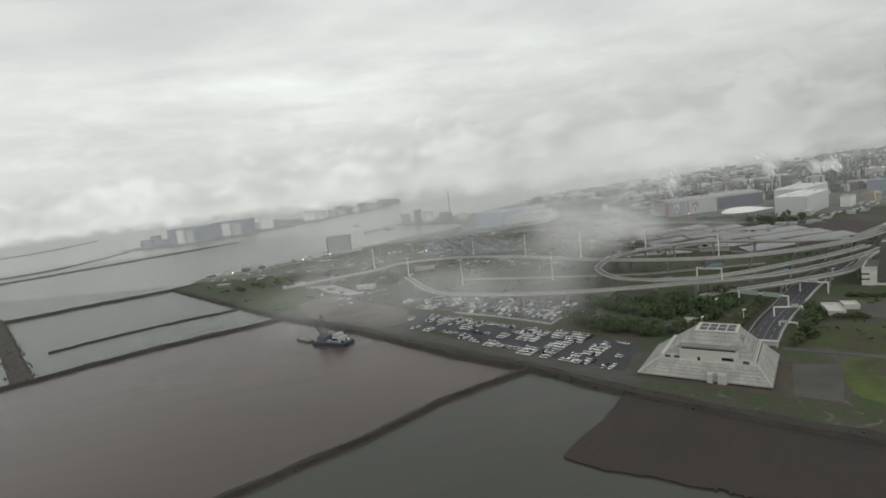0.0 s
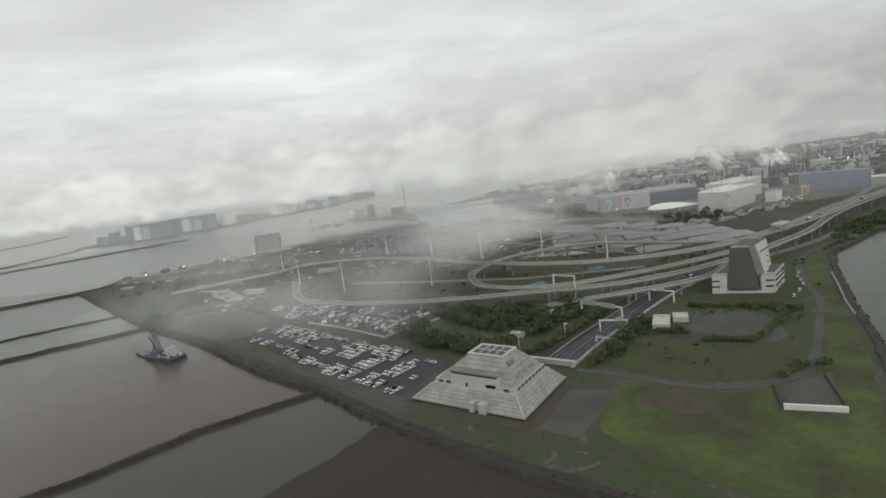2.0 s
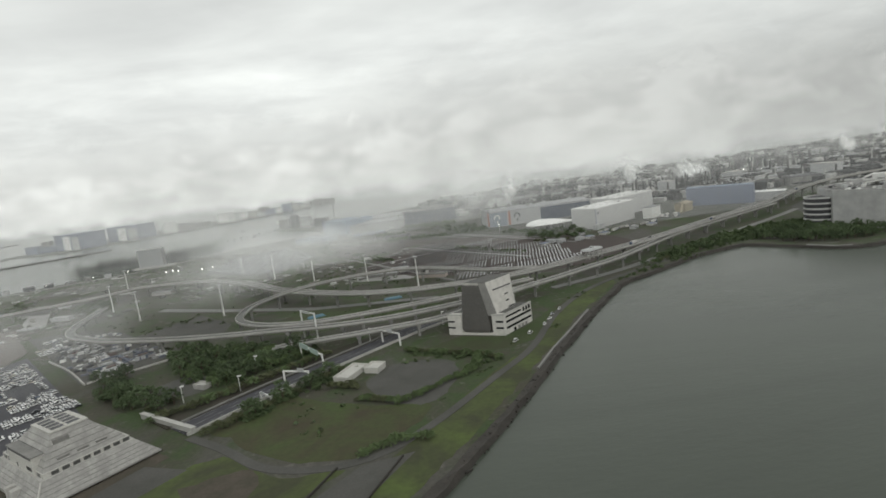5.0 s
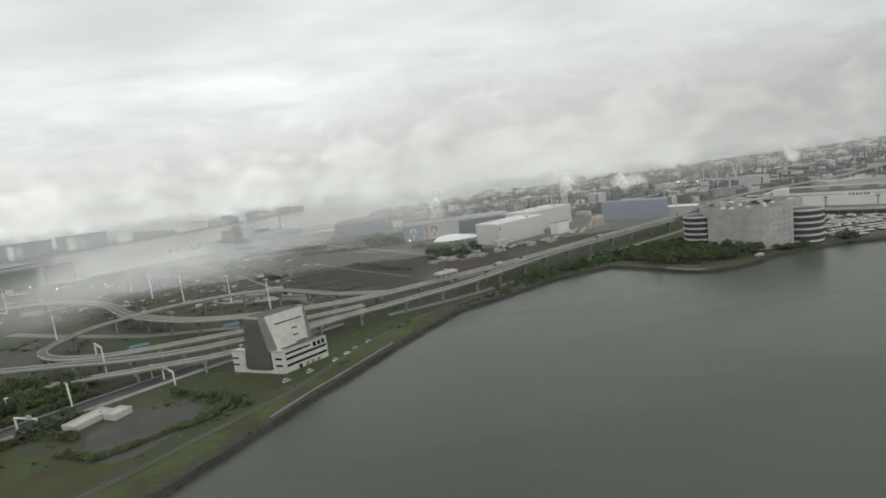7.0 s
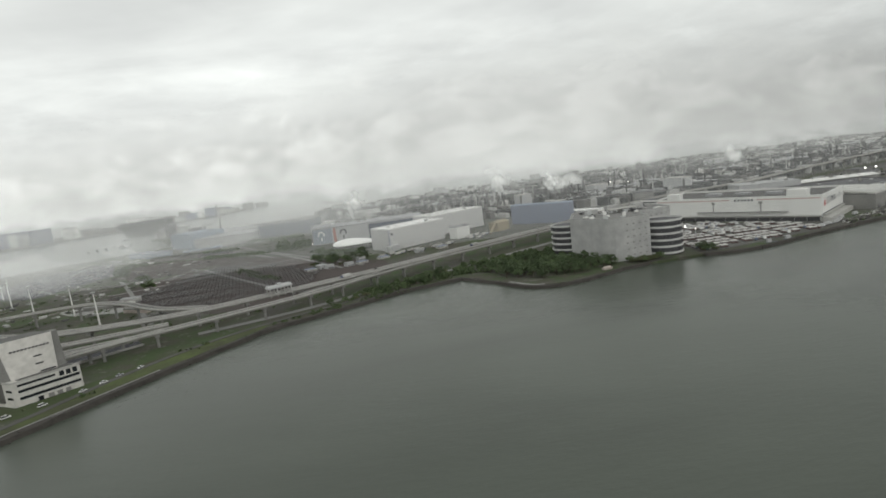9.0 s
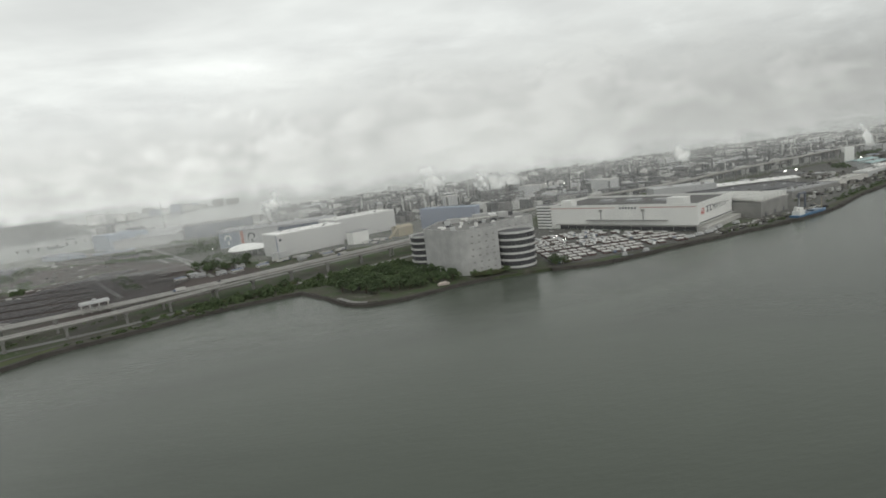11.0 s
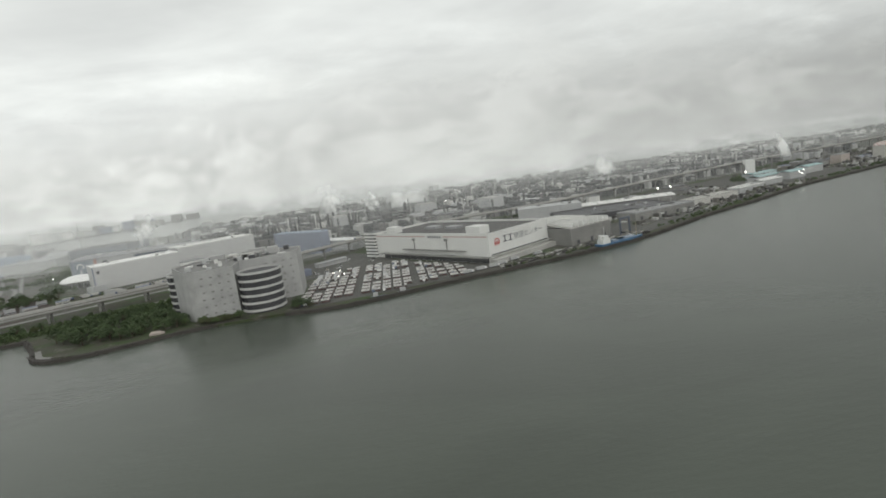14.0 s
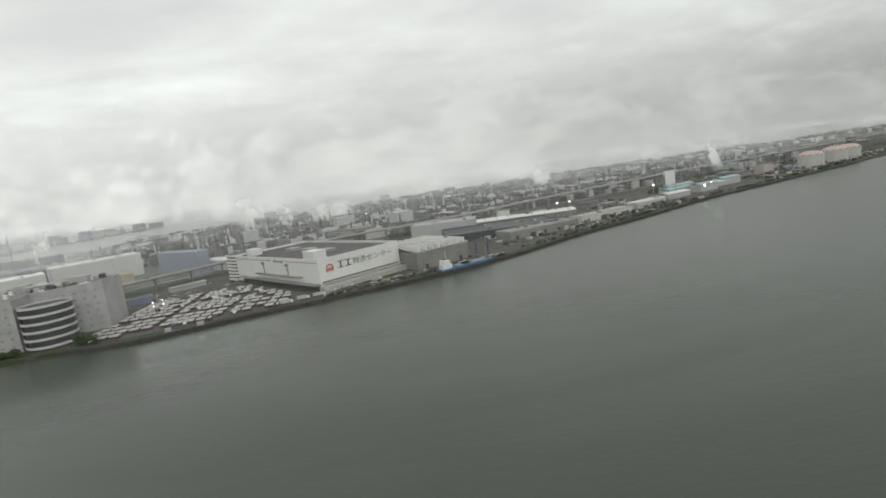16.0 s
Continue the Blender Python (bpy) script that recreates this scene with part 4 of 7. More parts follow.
part("blue_panel", boxes((0.2, 17, -0.06, 0.0, 0.5, 13.4)), M_BLUEG, h2)
part("red_panel", boxes((18.2, 20.5, -0.06, 0.0, 0.5, 13.4)), M_REDF, h2)
for x, mm in ((7.5, M_WHITE), (27.0, M_INK)):
    bm = bmesh.new()
    for k in range(12):
        a0, a1 = -0.6 + 4.2 * k / 12, -0.6 + 4.2 * (k + 1) / 12
        bm.faces.new([bm.verts.new((x + rr * math.cos(a), -0.09, 8.4 + rr * math.sin(a))) for a, rr in ((a0, 3.0), (a1, 3.0), (a1, 2.0), (a0, 2.0))])
    box(bm, x - 0.5, x + 0.5, -0.12, -0.07, 3.0, 6.0)
    part("sign_mark", bm, mm, h2)
# the paler roof colour paints the light falling on this hall's top
hall("hall", (470, 431), (505, 392.5), 9, 15.8, M_BLUE, "plain grey-blue clad hall", M_PALEBLUE, seams=5)

hall("hall", (508, 407), (527, 384), 11, 7.2, M_GREY, "low grey hall with a bright white roof", M_SHELL, pitch=0.9)
part("corner_stripe", boxes((-0.07, 0.0, 0.3, 9.0, 0.5, 13.4)), M_REDF, h2, "faded red corner")


def dome():
    """A white leaf-shaped shell roof on columns."""
    m, n = facing((316, 425), (354, 407), 1.0)
    th = thing("shell_roof", m, "white leaf-shaped shell roof on slim columns", "canopy")
    bm = bmesh.new()
    nu, nv = 28, 10
    top, bot = [], []
    for i in range(nu + 1):
        u = i / nu
        w = 11.0 * math.sin(math.pi * min(1.0, u ** 0.72 * 0.96 + 0.02)) ** 0.9 + 0.3
        rt, rb = [], []
        for j in range(nv + 1):
            v = j / nv * 2 - 1
            z = 4.2 + 3.9 * math.sin(math.pi * u ** 0.6) * (1 - v * v) ** 0.8 + 1.2 * u
            rt.append(bm.verts.new((n * u, 9 + w * v, z)))
            rb.append(bm.verts.new((n * u, 9 + w * v, z - 0.3)))
        top.append(rt)
        bot.append(rb)
    for i in range(nu):
        for j in range(nv):
            bm.faces.new((top[i][j], top[i + 1][j], top[i + 1][j + 1], top[i][j + 1]))
            bm.faces.new((bot[i][j], bot[i][j + 1], bot[i + 1][j + 1], bot[i + 1][j]))
        bm.faces.new((top[i][0], bot[i][0], bot[i + 1][0], top[i + 1][0]))
        bm.faces.new((top[i][nv], top[i + 1][nv], bot[i + 1][nv], bot[i][nv]))
    part("shell", bm, M_SHELL, th)
    for i in range(1, 7):
        for y in (5.0, 13.0):
            part("column", tube(bmesh.new(), n * i / 8, y, -0.2, 4.6, 0.25, n=8), M_STEEL, th)


dome()
hall("depot", (412, 392), (424, 399), 8, 9, M_WHITE, "white boxy plant house", category="building")
M_TANP = mat("pinkish render", (0.46, 0.40, 0.355), (0.38, 0.33, 0.30), 0.75)
M_TAN = mat("tan cladding", (0.36, 0.315, 0.22), (0.30, 0.26, 0.185), 0.65)
cv = hall("conveyor_house", (447, 400), (459, 407), 9, 6.5, M_TAN, "small tan plant house with a sloping conveyor", M_TAN, category="building", pitch=1.5)
part("conveyor", bar(bmesh.new(), (-10, -1, 0.5), (3, 3, 8.5), 1.2), M_TAN, cv)


# ---- the interchange island: screen, lamps, gantries, sheds ----
def screen():
    m, n = facing((-39.5, 577), (-15.0, 573), 1.0)
    th = thing("screen_structure", m, "tall grey framed screen structure on the quay", "screen")
    part("panel", boxes((0.6, n - 0.6, 0.6, 5.4, 2.5, 18.4)), M_SCREEN, th, "plain grey panel")
    part("frame", boxes((0, 0.9, 0, 6, -0.3, 19), (n - 0.9, n, 0, 6, -0.3, 19), (0.9, n - 0.9, 0, 6, 18.2, 19), (0.9, n - 0.9, 0, 6, 1.5, 2.6)), M_GREY, th, "pale frame")
    part("side", boxes((-1.4, 0.0, 1.5, 7, -0.3, 17)), M_CONCD, th)
    part("base", boxes((-6, n + 10, -2, 9, -0.3, 1.3)), M_CONC, th)


M_SCREEN = mat("grey screen panel", (0.40, 0.41, 0.41), (0.36, 0.37, 0.37), 0.6, 0, 0.1, 2, 0.4, 0.05)
screen()


def mast_lamp():
    th = thing("high_mast_lamp", pose(0, 0, 0), "tall white high-mast lamp on the interchange", "street lamp", "high-mast lamps")
    part("pole", tube(bmesh.new(), 0, 0, -0.2, 16.2, 0.42, 0.22, n=10), M_WHITE, th)
    bm = tube(bmesh.new(), 0, 0, 15.9, 16.5, 0.5, 1.3, n=12)
    part("lamp_ring", bm, M_STEEL, th)
    for k in range(6):
        a = math.pi * k / 3
        part("lamp_head", boxes((1.1 * math.cos(a) - 0.25, 1.1 * math.cos(a) + 0.25, 1.1 * math.sin(a) - 0.25, 1.1 * math.sin(a) + 0.25, 15.7, 16.1)), M_CONCD, th)
    part("base", tube(bmesh.new(), 0, 0, -0.2, 0.6, 0.8, n=8), M_CONC, th)
    return th


MASTS = [(5, 430), (26, 351), (55, 312), (88, 430), (118, 382), (104, 289), (147, 347), (180, 319), (206, 283)]
lamp = mast_lamp()
lamp.matrix_basis = pose(*MASTS[0], 1.0)
for x, y in MASTS[1:]:
    copy_thing(lamp, pose(x, y, 1.0, 0, 0, rng.uniform(0, 60)))

# the sunken road towards the tunnel mouth
ROADL = [(122, 150, 0), (140, 166, 0), (160, 181, 0.2), (190, 203, 0.6), (212, 216, 1.0), (240, 233, 3.0)]
road = smooth([(x, y, 1.16) for x, y, z in ROADL], 4)
tagged(part("road_tunnel", ribbon(bmesh.new(), road, -4.4, 4.4, -0.2, 0.0), M_ASPHALT), "dark wet dual carriageway", "road", kind="structure")
M_MARK = mat("worn lane paint", (0.34, 0.34, 0.33), (0.14, 0.14, 0.14), 0.7, 0, 0.6, 4, 0.8)
marks = thing("road_marking", Matrix(), "worn white painted lane lines on the road", "road marking", kind="structure")
for off in (-4.0, -0.15, 4.0):
    part("line", ribbon(bmesh.new(), road, off - 0.10, off + 0.10, 0.0, 0.012), M_MARK, marks)
for i in range(0, len(road) - 1, 2):
    for off in (-2.1, 2.0):
        part("dash", ribbon(bmesh.new(), road[i:i + 2], off - 0.07, off + 0.07, 0.0, 0.012), M_MARK, marks)
kerb = thing("road_wall", Matrix(), "pale concrete edge walls beside the road", "wall", kind="structure")
part("wall", ribbon(bmesh.new(), road, -5.0, -4.6, -0.3, 0.7), M_CONC, kerb)
part("wall", ribbon(bmesh.new(), road, 4.6, 5.0, -0.3, 0.6), M_CONCD, kerb)
tagged(part("bank_dark", prism(bmesh.new(), [(112, 160), (118, 153), (140, 171), (188, 207), (176, 205), (140, 184)], 0.9, 1.35), M_BANK := mat("dark planted bank", (0.045, 0.035, 0.028), (0.035, 0.04, 0.022), 0.95, 0, 0.2, 2, 0.7, 0.6)), "dark brown planted bank beside the road", "bank", kind="structure")
portal = thing("tunnel_portal", facing((107.5, 165.5), (126.8, 147.2), 1.0)[0], "pale concrete top wall of the tunnel mouth", "portal")
part("wall", boxes((0, 26.5, -0.5, 0.5, -0.3, 1.5)), M_CONC, portal)
part("coping", boxes((-0.1, 26.6, -0.7, 0.7, 1.5, 1.75)), M_CONC, portal)


def gantry(p, q, h, signs, label):
    m, n = facing(p, q, 1.0)
    th = thing("sign_gantry", m, label, "road gantry", "gantries over the road")
    for x in (0, n):
        part("post", boxes((x - 0.22, x + 0.22, -0.22, 0.22, -0.2, h)), M_WHITE, th)
    part("beam", boxes((-0.22, n + 0.22, -0.2, 0.2, h, h + 0.45)), M_WHITE, th)
    for x0, x1, z0, z1, mm, lab in signs:
        part("sign", boxes((n * x0, n * x1, -0.4, -0.24, h + z0, h + z1)), mm, th, lab)


M_SIGN = mat("pale green sign face", (0.34, 0.42, 0.38), (0.28, 0.36, 0.32), 0.45)
gantry((151, 196), (159.5, 179.5), 4.6, [(0.03, 0.42, -0.6, 1.3, M_SIGN, "pale green direction sign"), (0.5, 0.85, -0.6, 1.2, M_SIGN, "pale green direction sign")], "white gantry with two pale green direction signs")
gantry((147.5, 173), (155.5, 168.5), 3.6, [(0.6, 0.85, 0.2, 1.4, M_STEEL, "grey sign box")], "white gantry with a small sign box")
gantry((180.5, 196.5), (186.3, 188.5), 4.4, [(0.35, 0.65, 0.2, 1.5, M_STEEL, "grey sign box")], "white gantry across the carriageway")
gantry((141.5, 163.5), (145, 159.5), 1.4, [(0.1, 0.5, 0.1, 1.0, M_STEEL, "grey sign box")], "low white frame by the road")
gantry((150, 222), (156, 213), 11.0, [(0.2, 0.7, -0.3, 0.6, M_STEEL, "grey sign")], "white gantry over the ramp")
for x, y in ((136, 190), (117, 172), (134, 172), (176, 199), (205, 205)):
    th = thing("street_lamp", pose(x, y, 1.0), "white street lamp by the road", "street lamp", "road lamps")
    part("pole", tube(bmesh.new(), 0, 0, -0.2, 5.2, 0.14, 0.1, n=8), M_WHITE, th)
    part("lamp_head", boxes((-0.3, 0.9, -0.25, 0.25, 5.1, 5.4)), M_WHITE, th)
hall("shed", (163.0, 165.2), (167.6, 162.2), 11.5, 1.3, M_PYRW, "low cream shed with a flat roof", M_PYRW, category="shed")
hall("shed", (172.6, 168.0), (176.8, 165.4), 5.4, 1.5, M_PYRW, "small cream shed with a flat roof", M_PYRW, category="shed")
hall("kiosk", (117, 183), (121, 180), 3, 1.2, M_CONC, "low pale concrete hatch", M_CONC, category="hatch")
ww = thing("white_wall", facing((158.0, 102.8), (168.3, 96.3), 1.0)[0], "low white wall round a paved yard", "wall")
part("wall", boxes((0, 12.2, -0.3, 0.3, -0.3, 1.3)), M_WHITE, ww)
part("side_wall", boxes((-0.3, 0.0, 0, 13, -0.3, 0.5), (12.2, 12.5, 0, 20, -0.3, 0.5)), M_ROCK, ww, "dark low side wall")
tw = thing("toll_shelter", facing((288.5, 252.6), (300.5, 258.2), 8.2)[0], "open pale shelter on pillars over the expressway", "shelter")
part("roof", prism(bmesh.new(), [(0, -2.6), (11.5, -2.6), (11.5, 2.6), (0, 2.6)], 3.0, 3.9, [(0.5, -2.2), (11.0, -2.2), (11.0, 2.2), (0.5, 2.2)]), M_GREY, tw)
part("ceiling_panel", boxes((0.3, 11.2, -2.3, 2.3, 2.75, 3.0)), M_CONCD, tw)
for x in (0.8, 4.0, 7.3, 10.6):
    for y in (-2.3, 2.3):
        part("pillar", boxes((x - 0.2, x + 0.2, y - 0.2, y + 0.2, -0.9, 2.8)), M_CONC, tw)
part("roof_box", boxes((5.0, 6.6, -0.7, 0.7, 3.85, 4.8)), M_GREY, tw)


# ---- cars ----
def car(name, paint, label, kind):
    """A small car: lower body, glasshouse and four wheels."""
    th = thing(name, pose(0, 0, -50), label, "car", "parked cars")
    n, w = (2.25, 0.92) if kind == "saloon" else (2.35, 0.95)
    bm = bmesh.new()
    side = [(-n / 2, 0.14), (n / 2, 0.14), (n / 2, 0.36), (n * 0.30, 0.44), (-n * 0.46, 0.46), (-n / 2, 0.40)]
    a = [bm.verts.new((x, -w / 2, z)) for x, z in side]
    b = [bm.verts.new((x, w / 2, z)) for x, z in side]
    for i in range(len(side)):
        j = (i + 1) % len(side)
        bm.faces.new((a[i], a[j], b[j], b[i]))
    bm.faces.new(a[::-1])
    bm.faces.new(b)
    part("body", bm, paint, th)
    if kind == "saloon":
        lo, hi = (-0.80, 0.62), (-0.48, 0.22)
    else:
        lo, hi = (-1.10, 0.72), (-1.0, 0.36)
    top = 0.76 if kind == "saloon" else 0.94
    part("glasshouse", prism(bmesh.new(), [(lo[0], -w * 0.47), (lo[1], -w * 0.47), (lo[1], w * 0.47), (lo[0], w * 0.47)], 0.44, top - 0.04, [(hi[0] - 0.03, -w * 0.40), (hi[1] + 0.03, -w * 0.40), (hi[1] + 0.03, w * 0.40), (hi[0] - 0.03, w * 0.40)]), M_GLASS, th, "dark windows")
    part("roof", boxes((hi[0], hi[1], -w * 0.40, w * 0.40, top - 0.05, top)), paint, th)
    wheels = bmesh.new()
    for x in (-n * 0.31, n * 0.31):
        for y in (-w / 2 + 0.06, w / 2 - 0.06):
            bm = tube(bmesh.new(), 0, 0, -0.08, 0.08, 0.17, n=8)
            bmesh.ops.transform(bm, matrix=pose(x, y, 0.15, 90), verts=bm.verts)
            tmp = bpy.data.meshes.new("gear")
            bm.to_mesh(tmp)
            bm.free()
            wheels.from_mesh(tmp)
            bpy.data.meshes.remove(tmp)
    part("running_gear", wheels, M_TYRE, th)
    return th


M_TYRE = mat("black tyre", (0.02, 0.02, 0.02), (0.015, 0.015, 0.015), 0.9)
PAINTS = [mat("car paint " + n, c, tuple(v * 0.92 for v in c), 0.25, 0, 1.0, 5, 0.3, 0.0) for n, c in (("white", (0.82, 0.82, 0.80)), ("silver", (0.50, 0.51, 0.52)), ("black", (0.03, 0.03, 0.034)), ("blue", (0.07, 0.10, 0.18)), ("red", (0.22, 0.05, 0.045)), ("cream", (0.70, 0.66, 0.55)))]
CARS = [car("car", PAINTS[0], "white parked saloon car in the lot", "saloon"), car("van", PAINTS[0], "white parked van in the lot", "van"), car("car", PAINTS[1], "silver parked saloon car in the lot", "saloon"), car("car", PAINTS[2], "black parked saloon car in the lot", "saloon"), car("van", PAINTS[3], "blue parked van in the lot", "van"), car("car", PAINTS[4], "red parked saloon car in the lot", "saloon"), car("van", PAINTS[5], "cream parked van in the lot", "van")]
MIX = [0] * 24 + [1] * 10 + [2] * 9 + [3] * 6 + [4] + [6] * 2
AX, AY = Vector((0.61, -0.79, 0)), Vector((0.79, 0.61, 0))  # along and across the lot
CLUSTERS = [(17.7, 254, 2, 2), (28, 252, 4, 2), (33, 242, 5, 3), (41, 226, 6, 4), (46, 226, 3, 3), (55, 216, 3, 2), (61, 198, 7, 5), (67, 184, 6, 5), (75, 187, 7, 4), (75, 171, 5, 4), (80, 175, 2, 2), (79, 162, 2, 1), (31, 221, 3, 2), (38, 204, 2, 2), (48, 190, 4, 2), (53.5, 182, 5, 3), (58, 176, 5, 3), (63, 166, 3, 2), (68, 162, 3, 2), (66, 169, 3, 2), (72, 155.5, 3, 2), (17.5, 238, 2, 2), (23, 231, 3, 2), (29.5, 238, 3, 2), (36, 234, 3, 3), (26, 246, 3, 2), (43, 213, 3, 2), (50, 204, 3, 2), (70, 194, 4, 3), (86, 173, 2, 1), (57, 205, 3, 2), (35, 212, 4, 2), (43, 197, 4, 2), (62, 206, 4, 2), (52, 220, 4, 2), (40, 238, 4, 2)]
taken = []
used = set()
for cx, cy, na, nb in CLUSTERS:
    turn = math.degrees(math.atan2(AY.y, AY.x)) if rng.random() < 0.6 else math.degrees(math.atan2(AX.y, AX.x))
    across = turn > 0
    for i in range(na):
        for j in range(nb):
            if rng.random() < 0.10:
                continue
            da, db = (1.25, 2.65) if across else (2.65, 1.25)
            pt = Vector((cx, cy, 0)) + AX * (i - (na - 1) / 2) * da + AY * (j - (nb - 1) / 2) * db
            if any((pt - o).length < 1.15 for o in taken):
                continue
            taken.append(pt)
            k = rng.choice(MIX)
            m = pose(pt.x, pt.y, 1.08, 0, 0, turn + rng.uniform(-3, 3) + (180 if rng.random() < 0.3 else 0))
            if k in used:
                copy_thing(CARS[k], m)
            else:
                used.add(k)
                CARS[k].matrix_basis = m
for pts, na, nb, gap in (((31, 274), 9, 4, 0.2), ((44, 274), 8, 4, 0.25), ((22, 294), 7, 3, 0.35), ((38, 288), 8, 3, 0.3), ((54, 262), 8, 3, 0.35), ((62, 250), 7, 2, 0.3)):
    for i in range(na):
        for j in range(nb):
            if rng.random() < gap:
                continue
            pt = Vector((*pts, 0)) + AX * (i - na / 2) * 1.3 + AY * (j - nb / 2) * 2.8
            copy_thing(CARS[rng.choice(MIX)], pose(pt.x, pt.y, 1.08, 0, 0, 37 + rng.uniform(-4, 4)))
for x, y, a in ((239, 183, 60), (243, 188, 40), (246, 193, 45), (231, 176, 50), (224, 171, 40), (251, 198, 60)):
    copy_thing(CARS[rng.choice((0, 1, 2))], pose(x, y, 1.1, 0, 0, a))
for k, c in enumerate(CARS):
    if k not in used:
        c.matrix_basis = pose(30 + 3 * k, 262, 1.08, 0, 0, 40)


# stacked goods in the storage yard
def stack(name, n, w, h, material, label):
    th = thing(name, pose(0, 0, -50), label, "container", "stored containers")
    part("body", boxes((-n / 2, n / 2, -w / 2, w / 2, 0, h)), material, th)
    for i in range(2):
        x = -n / 2 + n * (i + 0.5) / 2
        part("rib", boxes((x - 0.06, x + 0.06, -w / 2 - 0.04, w / 2 + 0.04, 0.05, h - 0.05)), material, th)
    return th


M_RUST = mat("rust-brown steel", (0.19, 0.15, 0.13), (0.14, 0.11, 0.10), 0.8)
M_NAVY = mat("navy container paint", (0.10, 0.12, 0.16), (0.08, 0.09, 0.12), 0.6)
STACKS = [stack("container", 5.5, 1.3, 1.35, M_GREY, "grey steel container in the storage yard"), stack("container", 5.5, 1.3, 1.35, M_NAVY, "navy steel container in the storage yard"), stack("container", 3.2, 1.3, 1.35, M_RUST, "rust-brown steel container in the storage yard"), stack("container", 3.2, 1.3, 1.35, M_CONCD, "dull grey steel container in the storage yard")]
k = 0
for i in range(13):
    for j in range(6):
        if rng.random() < 0.22:
            continue
        pt = Vector((56, 256, 0)) + AX * (i * 3.6 - 3) + AY * (j * 3.2 - 7)
        if not inside(pt.x, pt.y, [(62, 244), (74, 262), (97, 231), (74, 214)]):
            continue
        s = rng.choice((0, 1, 1, 2, 3, 3))
        m = pose(pt.x, pt.y, 1.08, 0, 0, rng.choice((37, 37, -52)) + rng.uniform(-4, 4))
        if k < 4:
            STACKS[k].matrix_basis = m
            k += 1
        else:
            copy_thing(STACKS[s], m)

# ---- trucks by the river ----


def truck(paint, cabpaint, label):
    th = thing("truck", pose(0, 0, -50), label, "truck", "parked trucks")
    part("cargo_box", boxes((-2.6, 1.7, -0.62, 0.62, 0.42, 1.75)), paint, th)
    part("cab", prism(bmesh.new(), [(1.78, -0.58), (2.75, -0.58), (2.75, 0.58), (1.78, 0.58)], 0.3, 1.35, [(1.78, -0.55), (2.62, -0.55), (2.62, 0.55), (1.78, 0.55)]), cabpaint, th)
    part("chassis", boxes((-2.55, 2.6, -0.4, 0.4, 0.22, 0.42), (-2.0, -1.4, -0.6, 0.6, -0.02, 0.45), (1.85, 2.4, -0.6, 0.6, -0.02, 0.45)), M_TYRE, th)
    return th


def tractor(label):
    th = thing("truck", pose(0, 0, -50), label, "truck", "parked trucks")
    part("body", prism(bmesh.new(), [(-1.5, -0.56), (1.7, -0.56), (1.7, 0.56), (-1.5, 0.56)], 0.26, 1.0, [(-1.5, -0.54), (1.6, -0.54), (1.6, 0.54), (-1.5, 0.54)]), M_BED, th, "dark red body")
    part("roof", prism(bmesh.new(), [(-1.5, -0.55), (1.6, -0.55), (1.6, 0.55), (-1.5, 0.55)], 1.0, 1.42, [(-1.4, -0.5), (1.45, -0.5), (1.45, 0.5), (-1.4, 0.5)]), M_BOXW, th, "white roof")
    part("windscreen", boxes((1.59, 1.68, -0.45, 0.45, 0.72, 0.98)), M_GLASS, th)
    part("running_gear", boxes((-1.2, -0.7, -0.5, 0.5, -0.02, 0.3), (0.8, 1.3, -0.5, 0.5, -0.02, 0.3)), M_TYRE, th)
    return th


M_BED = mat("dark red body paint", (0.12, 0.05, 0.045), (0.08, 0.045, 0.04), 0.7, 0, 0.4, 3, 0.5, 0.05, spread=0.5)
M_BOXW = mat("white truck box", (0.55, 0.54, 0.51), (0.42, 0.41, 0.39), 0.5, 0, 0.4, 3, 0.5, 0.05, spread=0.25)
M_CABB = mat("dull blue cab paint", (0.10, 0.13, 0.20), (0.08, 0.10, 0.15), 0.4)
TRUCKS = [tractor("small dark red truck with a white roof"), truck(M_BOXW, M_CABB, "white box truck with a blue cab"), truck(M_GREY, PAINTS[0], "grey box truck with a white cab")]
BX, BY = Vector((0.985, -0.12, 0)), Vector((0.12, 0.985, 0))
count = 0
LOT = [(494, 226), (566, 231), (578, 243), (544, 303), (509, 293), (494, 272)]
for gi in range(17):
    for j in range(11):
        rows_here = Vector((495, 226, 0)) + BX * (gi * 4.75 + 2.6 * (gi // 5)) + BY * (j * 6.5 + 2.5 + 2.5 * (j // 4))
        if rng.random() < (0.06 if j < 6 else 0.3):
            continue
        for i in range(3):
            pt = rows_here + BX * (i * 1.26)
            if not inside(pt.x, pt.y, LOT):
                continue
            s = 0 if rng.random() < (0.97 if j < 6 else 0.7) else rng.choice((1, 2, 2))
            m = pose(pt.x, pt.y, 1.1, 0, 0, 263 + rng.uniform(-1, 1))
            if count < 3:
                TRUCKS[count].matrix_basis = m
            else:
                copy_thing(TRUCKS[s], m)
            count += 1
for x, y, a in ((571, 234, 10), (578, 236.5, 12), (585, 238, 14), (590, 241, 14), (598, 246, 25), (612, 250, 20)):
    copy_thing(TRUCKS[2], pose(x, y, 1.05, 0, 0, a))

# the back of the truck yard, under the expressway
patch("yard_back", [(482, 288), (500, 290), (546, 314), (540, 342), (526, 366), (498, 348), (476, 314)], 1.09, M_GRAVEL, "grey wet yard behind the trucks", "pavement")
